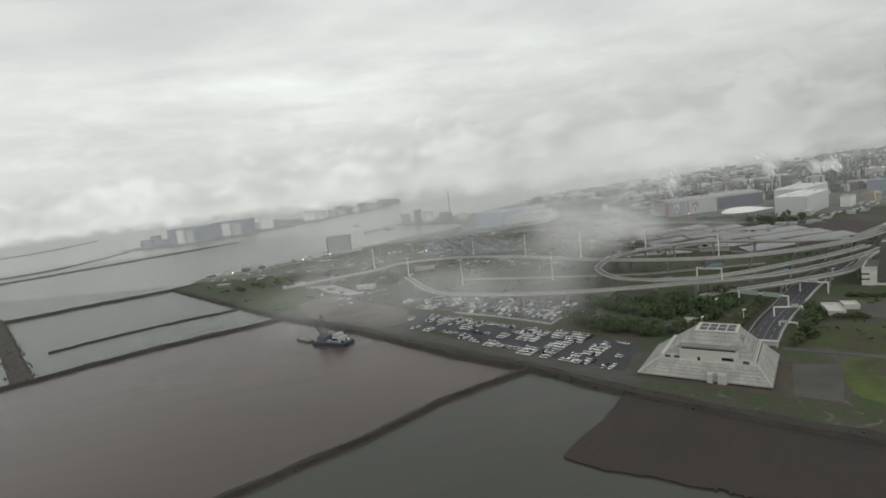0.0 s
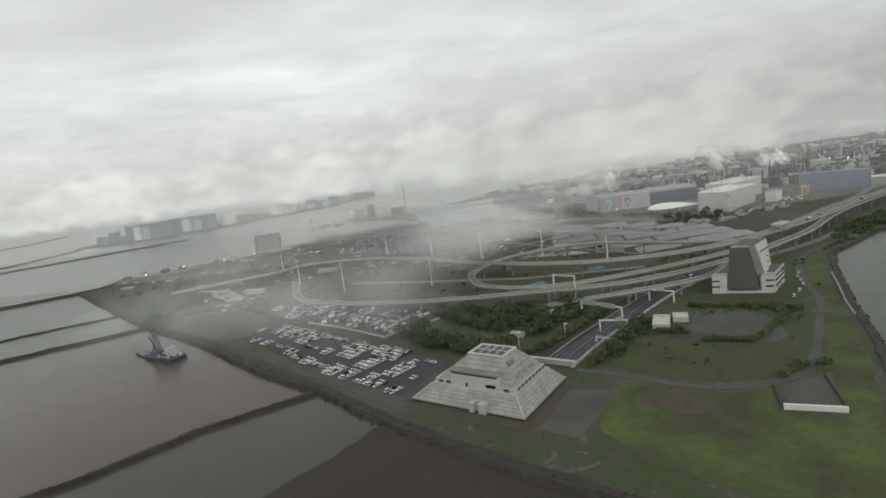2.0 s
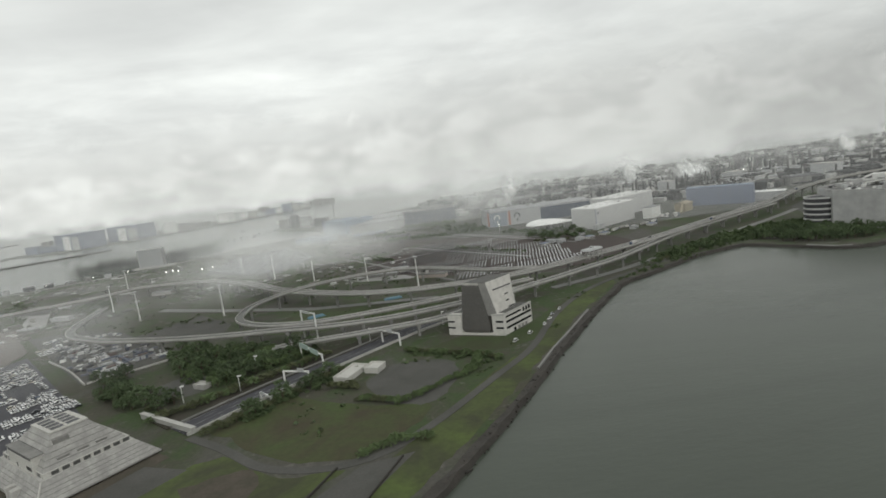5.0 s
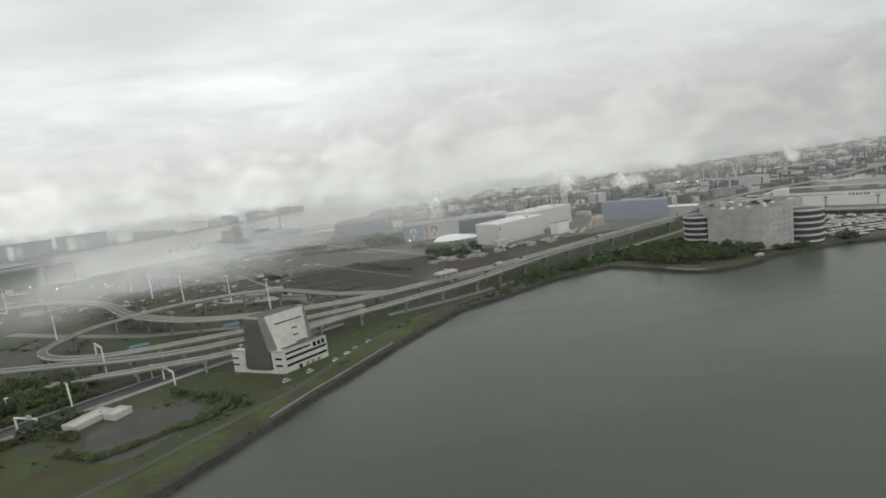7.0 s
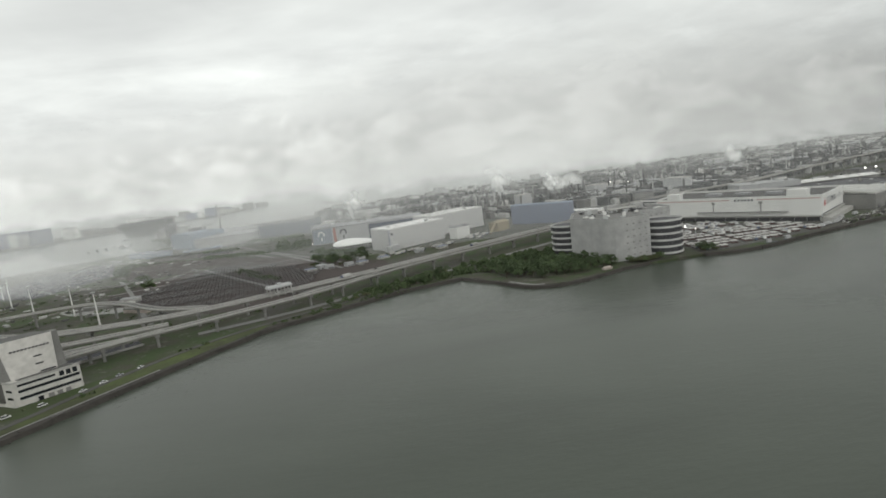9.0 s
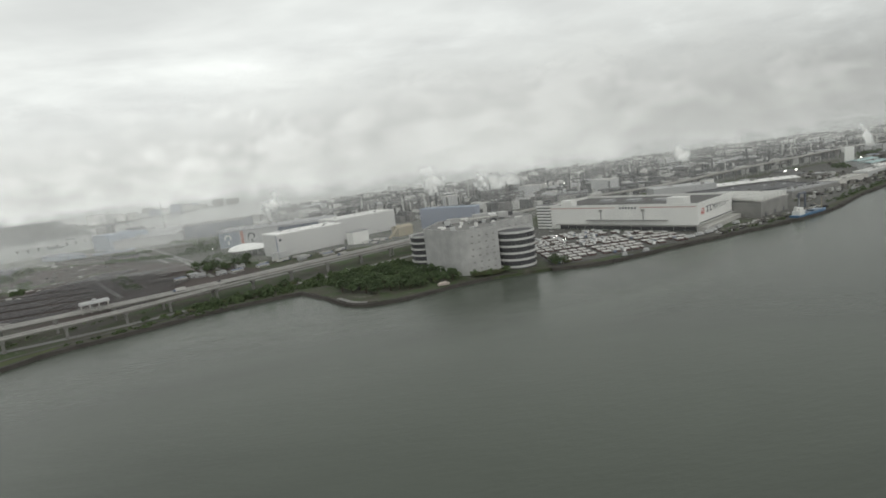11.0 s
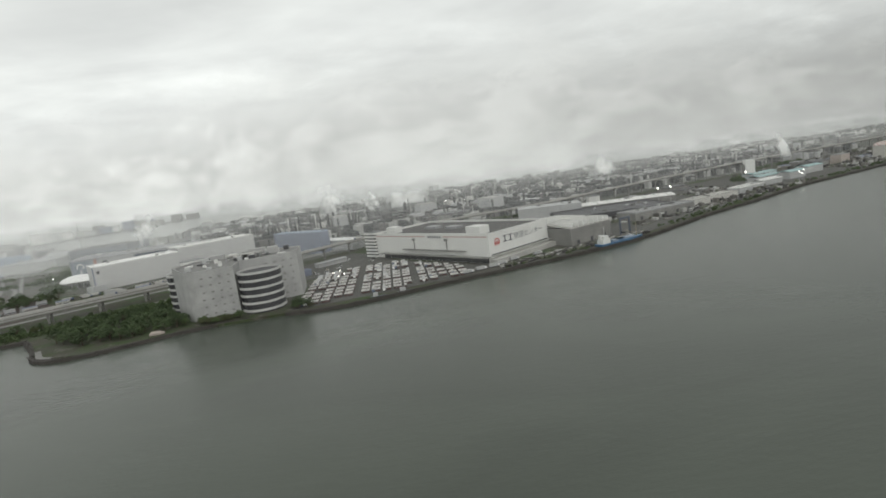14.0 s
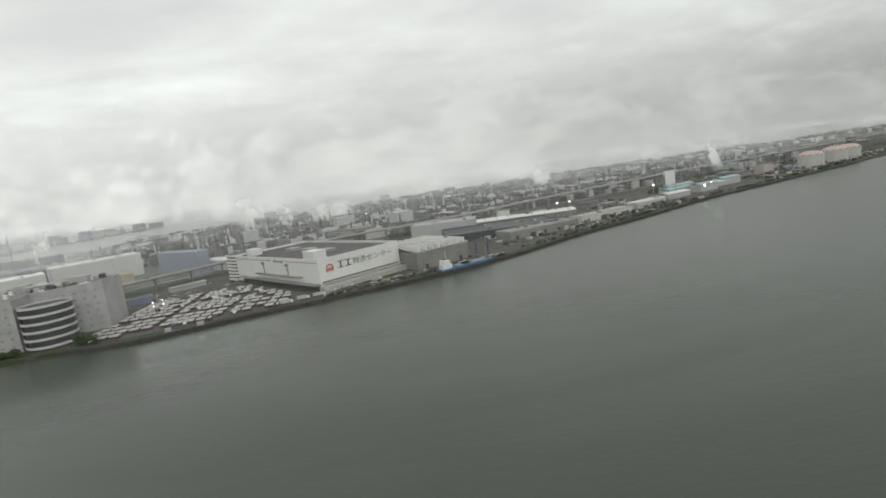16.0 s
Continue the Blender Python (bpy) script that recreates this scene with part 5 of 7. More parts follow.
for i in range(34):
    x, y = rng.uniform(486, 536), rng.uniform(296, 350)
    if inside(x, y, [(486, 294), (500, 294), (540, 318), (536, 340), (524, 358), (500, 344), (480, 314)]):
        copy_thing(CARS[rng.choice((0, 1, 1, 2, 3, 6))], pose(x, y, 1.1, 0, 0, rng.choice((-30, 60)) + rng.uniform(-4, 4)))

# traffic on the expressway
for i, p in enumerate(smooth([(292, 257, 8), (341, 277, 8), (401, 307, 8), (470, 338, 8.5), (530, 376, 9)], 17)):
    if i % 3 != 1:
        side = 1.25 if i % 2 else -1.25
        copy_thing((CARS[0], CARS[1], TRUCKS[1], CARS[3])[i % 4], pose(p[0] - 0.45 * side, p[1] + 0.88 * side, p[2] + 0.02, 0, 0, 27 + (180 if side < 0 else 0)))


# ---- boats ----
def hull(bm, n, w, z0, z1, bow=0.25):
    pts = [(-n / 2, -w / 2), (n / 2 - n * bow, -w / 2), (n / 2 - n * bow * 0.4, -w * 0.32), (n / 2, 0), (n / 2 - n * bow * 0.4, w * 0.32), (n / 2 - n * bow, w / 2), (-n / 2, w / 2)]
    return prism(bm, [(x * 0.96, y * 0.85) for x, y in pts], z0, z1, pts)


M_HULLB = mat("bright blue hull paint", (0.09, 0.19, 0.32), (0.07, 0.15, 0.25), 0.5)
M_HULLD = mat("dark hull paint", (0.045, 0.055, 0.075), (0.035, 0.04, 0.05), 0.5)
M_WOOD = mat("weathered deck", (0.26, 0.24, 0.21), (0.18, 0.17, 0.15), 0.8)


def cargo_ship():
    m, n = facing((641.0, 241.0), (672.0, 250.5), 0.0)
    th = thing("cargo_ship", m @ pose(n / 2, 0, 0), "blue coastal cargo ship moored at the quay", "ship")
    part("hull", hull(bmesh.new(), n, 5.2, -0.8, 2.2), M_HULLB, th)
    part("boot_top", hull(bmesh.new(), n * 0.985, 5.0, -0.9, 0.35), M_HULLD, th)
    part("hatch", boxes((-n * 0.22, n * 0.28, -1.9, 1.9, 2.1, 2.9)), M_PALEBLUE, th)
    part("deckhouse", boxes((-n * 0.46, -n * 0.30, -2.0, 2.0, 2.1, 4.4), (-n * 0.43, -n * 0.32, -1.6, 1.6, 4.4, 6.0)), M_WHITE, th)
    part("window_band", boxes((-n * 0.317, -n * 0.312, -1.4, 1.4, 5.0, 5.6)), M_GLASS, th)
    part("funnel", boxes((-n * 0.47, -n * 0.44, -0.6, 0.6, 4.4, 6.8)), M_WHITE, th)
    part("mast", tube(bmesh.new(), -n * 0.36, 0, 6.0, 10.5, 0.14, 0.08, n=6), M_WHITE, th)
    part("mast", tube(bmesh.new(), n * 0.36, 0, 2.1, 9.0, 0.2, 0.1, n=6), M_TAN, th, "tan foremast")
    part("derrick", bar(bmesh.new(), (n * 0.36, 0, 3.0), (n * 0.10, 0, 6.5), 0.16), M_TAN, th)
    part("forecastle", hull(bmesh.new(), n * 0.22, 4.2, 2.1, 2.9, 0.6), M_HULLB, th)
    th.children[-1].matrix_basis = pose(n * 0.38, 0, 0)


cargo_ship()


def dredger():
    th = thing("work_barge", pose(-20.5, 238, 0, 0, 0, -40), "dark work barge with white deckhouse and lattice mast", "boat")
    n = 19
    part("hull", boxes((-n / 2, n / 2, -3.6, 3.6, -0.8, 1.3)), M_HULLD, th)
    part("deck", boxes((-n / 2 + 0.3, n / 2 - 0.3, -3.4, 3.4, 1.3, 1.6)), M_NAVY, th)
    for k in range(12):
        x, y = rng.uniform(-1, 8.5), rng.uniform(-3, 3)
        part("deck_gear", boxes((x - 0.5, x + 0.5, y - 0.35, y + 0.35, 1.55, 1.9 + 0.9 * rng.random())), (M_WHITE, M_GREY, M_HULLD)[k % 3], th)
    part("deckhouse", boxes((2, 7, -2.4, 2.4, 1.6, 3.6), (3, 5.5, -1.8, 1.8, 3.6, 5.2)), M_GREY, th)
    part("window_band", boxes((0.95, 1.0, -2.4, 2.4, 2.6, 3.5), (2, 6, -3.06, -3.0, 2.6, 3.4)), M_GLASS, th)
    part("winch_house", boxes((-7, -2.5, -2.4, 2.4, 1.6, 3.6)), M_NAVY, th)
    bm = bmesh.new()
    for sx, sy in ((-1, -1), (-1, 1), (1, -1), (1, 1)):
        bar(bm, (-5 + sx * 1.5, sy * 1.5, 1.6), (-5 + sx * 0.3, sy * 0.3, 13.2), 0.22)
    for z in (4, 6.5, 9, 11):
        r = 1.5 - 1.2 * (z - 1.6) / 11.6
        for (a, b), (c, d) in (((-1, -1), (1, -1)), ((1, -1), (1, 1)), ((1, 1), (-1, 1)), ((-1, 1), (-1, -1))):
            bar(bm, (-5 + a * r, b * r, z), (-5 + c * r, d * r, z), 0.14)
            bar(bm, (-5 + a * r, b * r, z), (-5 + c * r * 0.85, d * r * 0.85, z + 2.2), 0.1)
    part("lattice_mast", bm, M_HULLD, th, "dark lattice mast")
    part("boom", bar(bmesh.new(), (-5, 0, 2.5), (-12.5, 1.5, 8.5), 0.5), M_HULLD, th)
    part("crane_arm", bar(bmesh.new(), (4, 0, 6), (10, -2, 7.6), 0.35), M_NAVY, th)
    for x in (-8.8, 8.8):
        for y in (-3.0, 3.0):
            part("bollard", tube(bmesh.new(), x, y, 1.5, 2.3, 0.3, n=8), M_DARK, th)
    b = thing("pontoon", pose(-34, 250, 0, 0, 0, -52), "small flat grey pontoon beside the barge", "boat")
    part("hull", boxes((-5, 5, -1.6, 1.6, -0.5, 0.8)), M_HULLD, b)
    part("deck", boxes((-4.8, 4.8, -1.4, 1.4, 0.8, 0.9)), M_WOOD, b)


dredger()
for x, y, n, a in ((40, 800, 16, 20), (-10, 960, 14, 30), (85, 1120, 12, 15), (540, 222, 8, 0), (528, 221, 7, -4)):
    b = thing("small_boat", pose(x, y, 0, 0, 0, a), "small dark working boat on the water", "boat", "small boats")
    part("hull", hull(bmesh.new(), n, n * 0.28, -0.4, 1.1), M_HULLD, b)
    part("deckhouse", boxes((-n * 0.35, -n * 0.05, -n * 0.08, n * 0.08, 1.0, 2.6)), M_GREY, b)
for i in range(9):
    x, y = 3 + 7.0 * i, 782 + 10.5 * i
    d = thing("mooring_dolphin", pose(x, y, 0), "dark mooring dolphin standing in the channel", "dolphin", "mooring dolphins")
    part("pile", tube(bmesh.new(), 0, 0, -1, 2.0, 1.2, n=8), M_HULLD, d)
    part("cap", boxes((-2.2, 2.2, -1.4, 1.4, 2.0, 2.8)), M_CONCD, d)

# ---- trees ----
M_LEAF = [mat("foliage " + n, c, d, 0.9, 0, 0.6, 4, 0.7, 0.0, spread=0.5) for n, c, d in (("green", (0.118, 0.165, 0.068), (0.085, 0.125, 0.050)), ("dark", (0.088, 0.125, 0.057), (0.064, 0.094, 0.043)), ("olive", (0.105, 0.118, 0.055), (0.078, 0.090, 0.042)))]
M_BARK = mat("bark", (0.10, 0.075, 0.055), (0.07, 0.052, 0.04), 0.95)


def tree(seed, h, r, leaf, label, name="tree"):
    """Tapered trunk with limbs, and a crown of many leaf clumps with gaps."""
    rg = random.Random(seed)
    th = thing(name, pose(0, 0, -50), label, "tree", "trees and bushes")
    bm = tube(bmesh.new(), 0, 0, -0.3, h * 0.6, r * 0.09, r * 0.04, n=6)
    for k in range(5):
        a, z = rg.uniform(0, 6.28), h * rg.uniform(0.25, 0.5)
        bar(bm, (0, 0, z), (r * 0.6 * math.cos(a), r * 0.6 * math.sin(a), z + h * 0.25), r * 0.05)
    part("trunk", bm, M_BARK, th)
    bm = bmesh.new()
    for k in range(46):
        a, e, rr = rg.uniform(0, 6.28), rg.uniform(-0.5, 1.45), rg.uniform(0.35, 1.0) ** 0.6
        c = Vector((r * rr * math.cos(a) * math.cos(e), r * rr * math.sin(a) * math.cos(e), h * 0.58 + h * 0.42 * rr * math.sin(e)))
        s = r * rg.uniform(0.16, 0.30)
        for q in range(7):
            d = Vector((rg.gauss(0, 1), rg.gauss(0, 1), rg.gauss(0, 0.8))) * s * 0.5
            t1 = Vector((rg.gauss(0, 1), rg.gauss(0, 1), rg.gauss(0, 0.5))).normalized() * s * 0.55
            t2 = t1.cross(Vector((rg.gauss(0, 1), rg.gauss(0, 1), rg.gauss(0, 1)))).normalized() * s * 0.42
            o = c + d
            bm.faces.new([bm.verts.new(o + v) for v in (t1, t2, -t1 * 0.9, -t2)])
    part("crown", bm, leaf, th)
    return th


TREES = [tree(1, 4.2, 2.3, M_LEAF[0], "broad green leafy tree"), tree(2, 3.4, 2.0, M_LEAF[1], "dense dark green tree"), tree(3, 2.2, 1.8, M_LEAF[2], "low olive green bush", "bush"), tree(4, 5.0, 2.4, M_LEAF[1], "tall dark green tree"), tree(5, 1.5, 1.3, M_LEAF[0], "low green hedge bush", "bush")]
placed = [0] * len(TREES)


def plant(k, x, y, s=1.0, z=1.0):
    m = pose(x, y, z, 0, 0, rng.uniform(0, 360)) @ Matrix.Diagonal((s, s, s * rng.uniform(0.85, 1.15), 1))
    if not placed[k]:
        TREES[k].matrix_basis = m
    else:
        copy_thing(TREES[k], m)
    placed[k] += 1


def grove(outline, step, kinds, size=1.0):
    xs, ys = [p[0] for p in outline], [p[1] for p in outline]
    y = min(ys)
    while y < max(ys):
        x = min(xs)
        while x < max(xs):
            px, py = x + rng.uniform(-0.45, 0.45) * step, y + rng.uniform(-0.45, 0.45) * step
            if inside(px, py, outline):
                plant(rng.choice(kinds), px, py, size * rng.uniform(0.75, 1.25))
            x += step
        y += step


grove([(98, 236), (118, 222), (140, 213), (158, 204), (150, 194), (138, 186), (126, 179), (112, 190), (98, 222)], 4.0, (0, 0, 0, 1, 3))
grove([(77, 210), (86, 186), (98, 174), (112, 168), (120, 172), (110, 177), (97, 187), (86, 212)], 3.6, (1, 2, 3), 1.05)
grove([(128, 178), (140, 189), (158, 199), (150, 203), (134, 192)], 3.6, (2, 0, 1))
grove([(394, 262), (398, 240), (412, 225), (440, 226), (451, 230), (441, 252), (428, 272), (400, 274)], 4.0, (1, 1, 0, 3), 0.95)
grove([(452, 229), (470, 231), (474, 226), (458, 225)], 2.2, (2, 4), 1.1)
grove([(492, 224), (500, 222), (500, 228), (494, 232)], 2.4, (2, 1), 1.0)
grove([(308, 240), (340, 250), (380, 266), (392, 276), (372, 276), (330, 256)], 6.5, (2, 1, 4), 1.0)
grove([(0, 392), (10, 388), (24, 368), (14, 352), (-6, 372)], 5.0, (1, 2), 1.1)
grove([(-120, 420), (-80, 402), (-56, 420), (-80, 450)], 9.0, (2, 4), 1.3)
for line, step, ks, sz in (([(188, 181), (198, 173), (209, 165), (214, 158)], 1.2, (4, 4, 2), 0.75), ([(209, 165), (206, 155), (199, 150)], 1.0, (4,), 0.8), ([(170, 148), (182, 140.5)], 1.0, (2, 4), 0.75), ([(181, 140.5), (190, 145), (199, 151)], 1.0, (4,), 0.65), ([(163, 161), (170, 157)], 1.3, (2,), 1.0), ([(170, 117), (178, 119.5), (186, 119)], 1.6, (4,), 0.8), ([(112, 161), (126, 168), (140, 178), (160, 193)], 2.6, (2, 4), 1.2), ([(131, 145), (140, 151), (152, 162), (164, 173)], 2.6, (2, 2, 1), 1.1), ([(97, 226), (112, 219), (130, 213), (146, 206)], 3.2, (2, 4), 1.2)):
    for p in smooth([(*q, 0.0) for q in line], step):
        plant(rng.choice(ks), p[0] + rng.uniform(-0.6, 0.6), p[1] + rng.uniform(-0.6, 0.6), sz * rng.uniform(0.8, 1.2))
# ---- solar field ----
# the pale base colour stands in for bright sky mirrored by the glass
M_PANEL = mat("solar glass with painted sky sheen", (0.36, 0.36, 0.365), (0.30, 0.30, 0.305), 0.15, 0, 0.3, 4, 0.4, 0.0, spec=0.8)
M_FIELD = mat("dark field soil", (0.068, 0.050, 0.046), (0.046, 0.040, 0.034), 0.9, 0, 0.05, 1, 0.7, 0.4)
SOLAR = [(197, 346), (210, 316), (232, 280), (262, 268), (304, 286), (310, 340), (286, 394), (256, 420), (228, 424)]
patch("solar_ground", [(186, 330), (214, 308), (262, 266), (300, 272), (350, 298), (352, 345), (300, 420), (262, 450), (205, 430), (180, 370)], 1.06, M_FIELD, "dark bare ground under the solar field", "ground")
field = thing("solar_field", Matrix(), "rows of pale tilted solar panels on dark ground", "solar panels")
row_mesh = {}
for i in range(72):
    for s in range(8):
        # a row of panels runs away from the river; four plots one behind the other, their edges stepped
        sway = 1.6 * math.sin(i * 0.12 + s * 1.3)
        cx, cy = 186 + i * 2.05 + 0.30 * s * 23.0 - 22, 268.0 + 0.954 * s * 23.0 + sway
        if not inside(cx, cy, SOLAR) or (i * 7 + s * 3) % 53 == 0:
            continue
        m = pose(cx, cy, 2.0, 0, 0, 72.5) @ pose(0, 0, 0, -24)
        if "panel" not in row_mesh:
            first = part("panel", boxes((-9.6, 9.6, -0.36, 0.36, -0.05, 0.05)), M_PANEL, field)
            row_mesh["panel"] = first.data
            first.matrix_basis = m
            leg = part("support", boxes(*[(x - 0.08, x + 0.08, -0.08, 0.08, -1.1, -0.1) for x in (-9, -4.5, 0, 4.5, 9)]), M_DARK, field)
            row_mesh["leg"] = leg.data
            leg.matrix_basis = pose(cx, cy, 2.0, 0, 0, 72.5)
        else:
            piece("panel", row_mesh["panel"], field, m)
            piece("support", row_mesh["leg"], field, pose(cx, cy, 2.0, 0, 0, 72.5))

# tracks and scrub between the plots
for k, pts in enumerate(([(166, 428), (190, 372), (219, 300), (234, 266)], [(222, 433), (250, 376), (282, 316)], [(160, 540), (224, 508), (264, 478), (300, 402), (324, 342)], [(180, 372), (250, 400), (300, 424)], [(131, 765), (189, 648), (269, 479), (337, 341)], [(190, 609), (232, 526), (272, 444)])):
    line = smooth([(x, y, 1.10 + 0.004 * k) for x, y in pts], 8)
    tagged(part("track", ribbon(bmesh.new(), line, -1.3, 1.3, -0.2, 0.0), M_ROAD), "pale gravel track between dark plots", "road", kind="structure")
patch("plot_back", [(226, 440), (258, 472), (296, 404), (319, 345), (292, 322), (262, 366)], 1.065, M_FIELD, "dark bare plot behind the solar field", "ground")
patch("plot_side", [(162, 446), (150, 520), (216, 500), (252, 474), (216, 438), (178, 424)], 1.067, M_FIELD, "dark bare plot beside the yards", "ground", rag=0.5)
grove([(302, 352), (322, 346), (345, 372), (330, 392), (306, 400)], 6.5, (1, 2, 3), 1.0)
grove([(150, 448), (160, 452), (148, 520), (140, 516)], 6.0, (1, 2, 0), 1.1)


# scrub and weeds over the open ground, far too many to count
M_SCRUB = island_mat("scrub leaves", ((0.055, 0.088, 0.032), (0.075, 0.115, 0.038), (0.085, 0.105, 0.045), (0.060, 0.072, 0.036)))
OPEN = [[(20, 352), (34, 300), (60, 264), (110, 236), (200, 228), (270, 242), (335, 280), (345, 300), (318, 292), (266, 262), (205, 300), (180, 366), (150, 440), (120, 404), (84, 424), (46, 462)], [(150, 535), (262, 486), (318, 372), (345, 345), (360, 378), (300, 470), (296, 600), (180, 640)], [(128, 146), (190, 186), (212, 178), (260, 212), (300, 240), (292, 226), (204, 142), (160, 122)], [(-50, 306), (-30, 340), (-110, 430), (-140, 470), (-86, 366)], [(100, 170), (76, 214), (20, 300), (10, 330), (24, 340), (60, 268), (100, 236), (120, 176)], [(290, 222), (380, 258), (440, 262), (470, 300), (420, 300), (340, 262)]]
SHUT = [[(12, 246), (22, 268), (91, 170), (74, 150)], [(12, 299), (54, 290), (99, 229), (70, 211), (28, 270)], [(58, 326), (100, 296), (150, 264), (210, 246), (212, 256), (152, 276), (102, 309), (60, 340)], [(172, 160), (184, 171), (199, 166), (200, 153), (190, 138), (178, 142)], [(126, 145), (148, 119), (168, 112), (184, 120), (209, 143), (250, 196), (246, 198), (207, 148), (182, 125), (166, 118), (150, 124), (130, 148)], [(210, 176), (240, 178), (238, 196), (206, 196)], [(120, 150), (134, 146), (220, 214), (206, 220)]]
bm = bmesh.new()
for area, n in zip(OPEN, (480, 220, 80, 80, 130, 120)):
    xs, ys = [p[0] for p in area], [p[1] for p in area]
    for i in range(n):
        cx, cy = rng.uniform(min(xs), max(xs)), rng.uniform(min(ys), max(ys))
        for k in range(rng.choice((1, 2, 3, 5))):
            x, y = cx + rng.gauss(0, 2.2), cy + rng.gauss(0, 2.2)
            if not inside(x, y, area) or any(inside(x, y, b) for b in SHUT):
                continue
            r = rng.uniform(0.4, 1.3)
            for q in range(9):
                o = Vector((x + rng.gauss(0, r * 0.55), y + rng.gauss(0, r * 0.55), 1.0 + abs(rng.gauss(0, r * 0.28))))
                t1 = Vector((rng.gauss(0, 1), rng.gauss(0, 1), rng.gauss(0, 0.6))).normalized() * r * 0.5
                t2 = t1.cross(Vector((rng.gauss(0, 1), rng.gauss(0, 1), rng.gauss(0, 1)))).normalized() * r * 0.42
                bm.faces.new([bm.verts.new(o + v) for v in (t1, t2, -t1, -t2)])
tagged(part("scrub", bm, M_SCRUB), "low green scrub and weeds on open ground", "scrub", kind="stuff")

# thickets under and beside the roads
bm = bmesh.new()
for area, n, big in (([(322, 246), (380, 262), (396, 258), (402, 268), (440, 272), (454, 284), (440, 296), (400, 288), (350, 270)], 230, 1.9), ([(98, 236), (118, 222), (140, 213), (158, 204), (150, 194), (138, 186), (126, 179), (112, 190), (98, 222)], 120, 1.6), ([(132, 147), (166, 176), (172, 172), (140, 146)], 60, 1.2), ([(188, 183), (212, 166), (216, 157), (210, 156), (190, 176)], 46, 1.0), ([(292, 224), (332, 240), (378, 258), (376, 264), (330, 250), (292, 230)], 60, 0.9), ([(270, 480), (300, 478), (298, 540), (266, 560)], 70, 2.0), ([(170, 560), (230, 545), (228, 556), (172, 572)], 50, 1.8), ([(-6, 372), (14, 352), (24, 368), (2, 392)], 50, 1.8), ([(206, 500), (262, 476), (266, 484), (210, 510)], 60, 2.0), ([(230, 600), (290, 580), (292, 596), (234, 616)], 60, 2.4), ([(246, 398), (282, 330), (288, 334), (254, 404)], 60, 1.1), ([(300, 440), (330, 400), (338, 408), (306, 452)], 50, 1.8), ([(170, 440), (196, 380), (202, 384), (178, 446)], 60, 1.3), ([(690, 264), (760, 296), (806, 316), (806, 321), (756, 302), (690, 271)], 70, 1.1), ([(806, 316), (880, 350), (940, 369), (940, 375), (876, 356), (806, 321)], 70, 1.2), ([(940, 368), (1117, 426), (1117, 434), (940, 376)], 80, 1.5), ([(886, 424), (925, 432), (948, 448), (900, 450)], 60, 2.6), ([(640, 424), (720, 434), (724, 442), (640, 434)], 60, 2.0), ([(1000, 520), (1080, 540), (1080, 552), (1000, 534)], 50, 2.6), ([(588, 230), (640, 242), (674, 253), (672, 257), (636, 246), (588, 234)], 60, 0.8)):
    xs, ys = [p[0] for p in area], [p[1] for p in area]
    for i in range(n):
        for k in range(20):
            x, y = rng.uniform(min(xs), max(xs)), rng.uniform(min(ys), max(ys))
            if inside(x, y, area):
                break
        else:
            continue
        r = big * rng.uniform(0.6, 1.3)
        for q in range(70):
            a, e, d = rng.uniform(0, 6.28), rng.uniform(0.0, 1.5), r * rng.uniform(0.6, 1.0)
            o = Vector((x + d * math.cos(a) * math.cos(e), y + d * math.sin(a) * math.cos(e), 1.0 + 1.15 * d * math.sin(e)))
            t1 = Vector((rng.gauss(0, 1), rng.gauss(0, 1), rng.gauss(0, 0.6))).normalized() * r * 0.26
            t2 = t1.cross(Vector((rng.gauss(0, 1), rng.gauss(0, 1), rng.gauss(0, 1)))).normalized() * r * 0.2
            bm.faces.new([bm.verts.new(o + v) for v in (t1, t2, -t1, -t2)])
tagged(part("thicket", bm, mat("thicket leaves", (0.092, 0.128, 0.054), (0.058, 0.086, 0.037), 0.9, 0, 0.25, 3, 1.0, 0.0)), "dense green thicket of shrubs beside the roads", "shrubs", kind="stuff")


# ---- the west end and the quay ----
M_PALE = mat("pale wet concrete", (0.30, 0.295, 0.28), (0.20, 0.198, 0.188), 0.5, 0, 0.08, 1.0, 0.8, 0.1)
patch("west_road", [(-150, 512), (-96, 530), (-36, 549), (40, 622), (112, 668), (110, 674), (36, 629), (-40, 556), (-98, 537), (-152, 519)], 1.1, M_ROAD, "grey quay road along the channel", "road")
patch("west_lot", [(-60, 398), (-24, 452), (0, 430), (-30, 385)], 1.08, M_GRAVEL, "grey gravel lot", "pavement")
patch("earth_lot", [(-45, 322), (-42, 340), (-18, 338), (-2, 306), (15, 281), (14, 262), (-6, 263), (-31, 285)], 1.075, mat("pinkish bare earth", (0.165, 0.14, 0.128), (0.095, 0.088, 0.075), 0.95, 0, 0.08, 1, 0.9, 0.4), "pinkish bare earth lot with puddles", "ground", rag=0.6)
patch("pale_lot", [(-44, 397), (-30, 393), (-7, 341), (-11, 331), (-30, 360)], 1.09, M_PALE, "pale wet concrete lot", "pavement")
patch("pale_strip", [(-51, 410), (-25, 443), (-20, 402), (-42, 381)], 1.092, M_PALE, "pale wet concrete strip", "pavement")
patch("far_lot", [(50, 470), (60, 560), (106, 582), (142, 480), (116, 410), (84, 430)], 1.08, M_ASPHALT, "dark asphalt lot full of parked cars", "pavement")
patch("loop_yard", [(62, 272), (90, 300), (112, 268), (112, 244), (84, 252)], 1.07, M_GRAVEL, "grey ground inside the ramp", "ground")
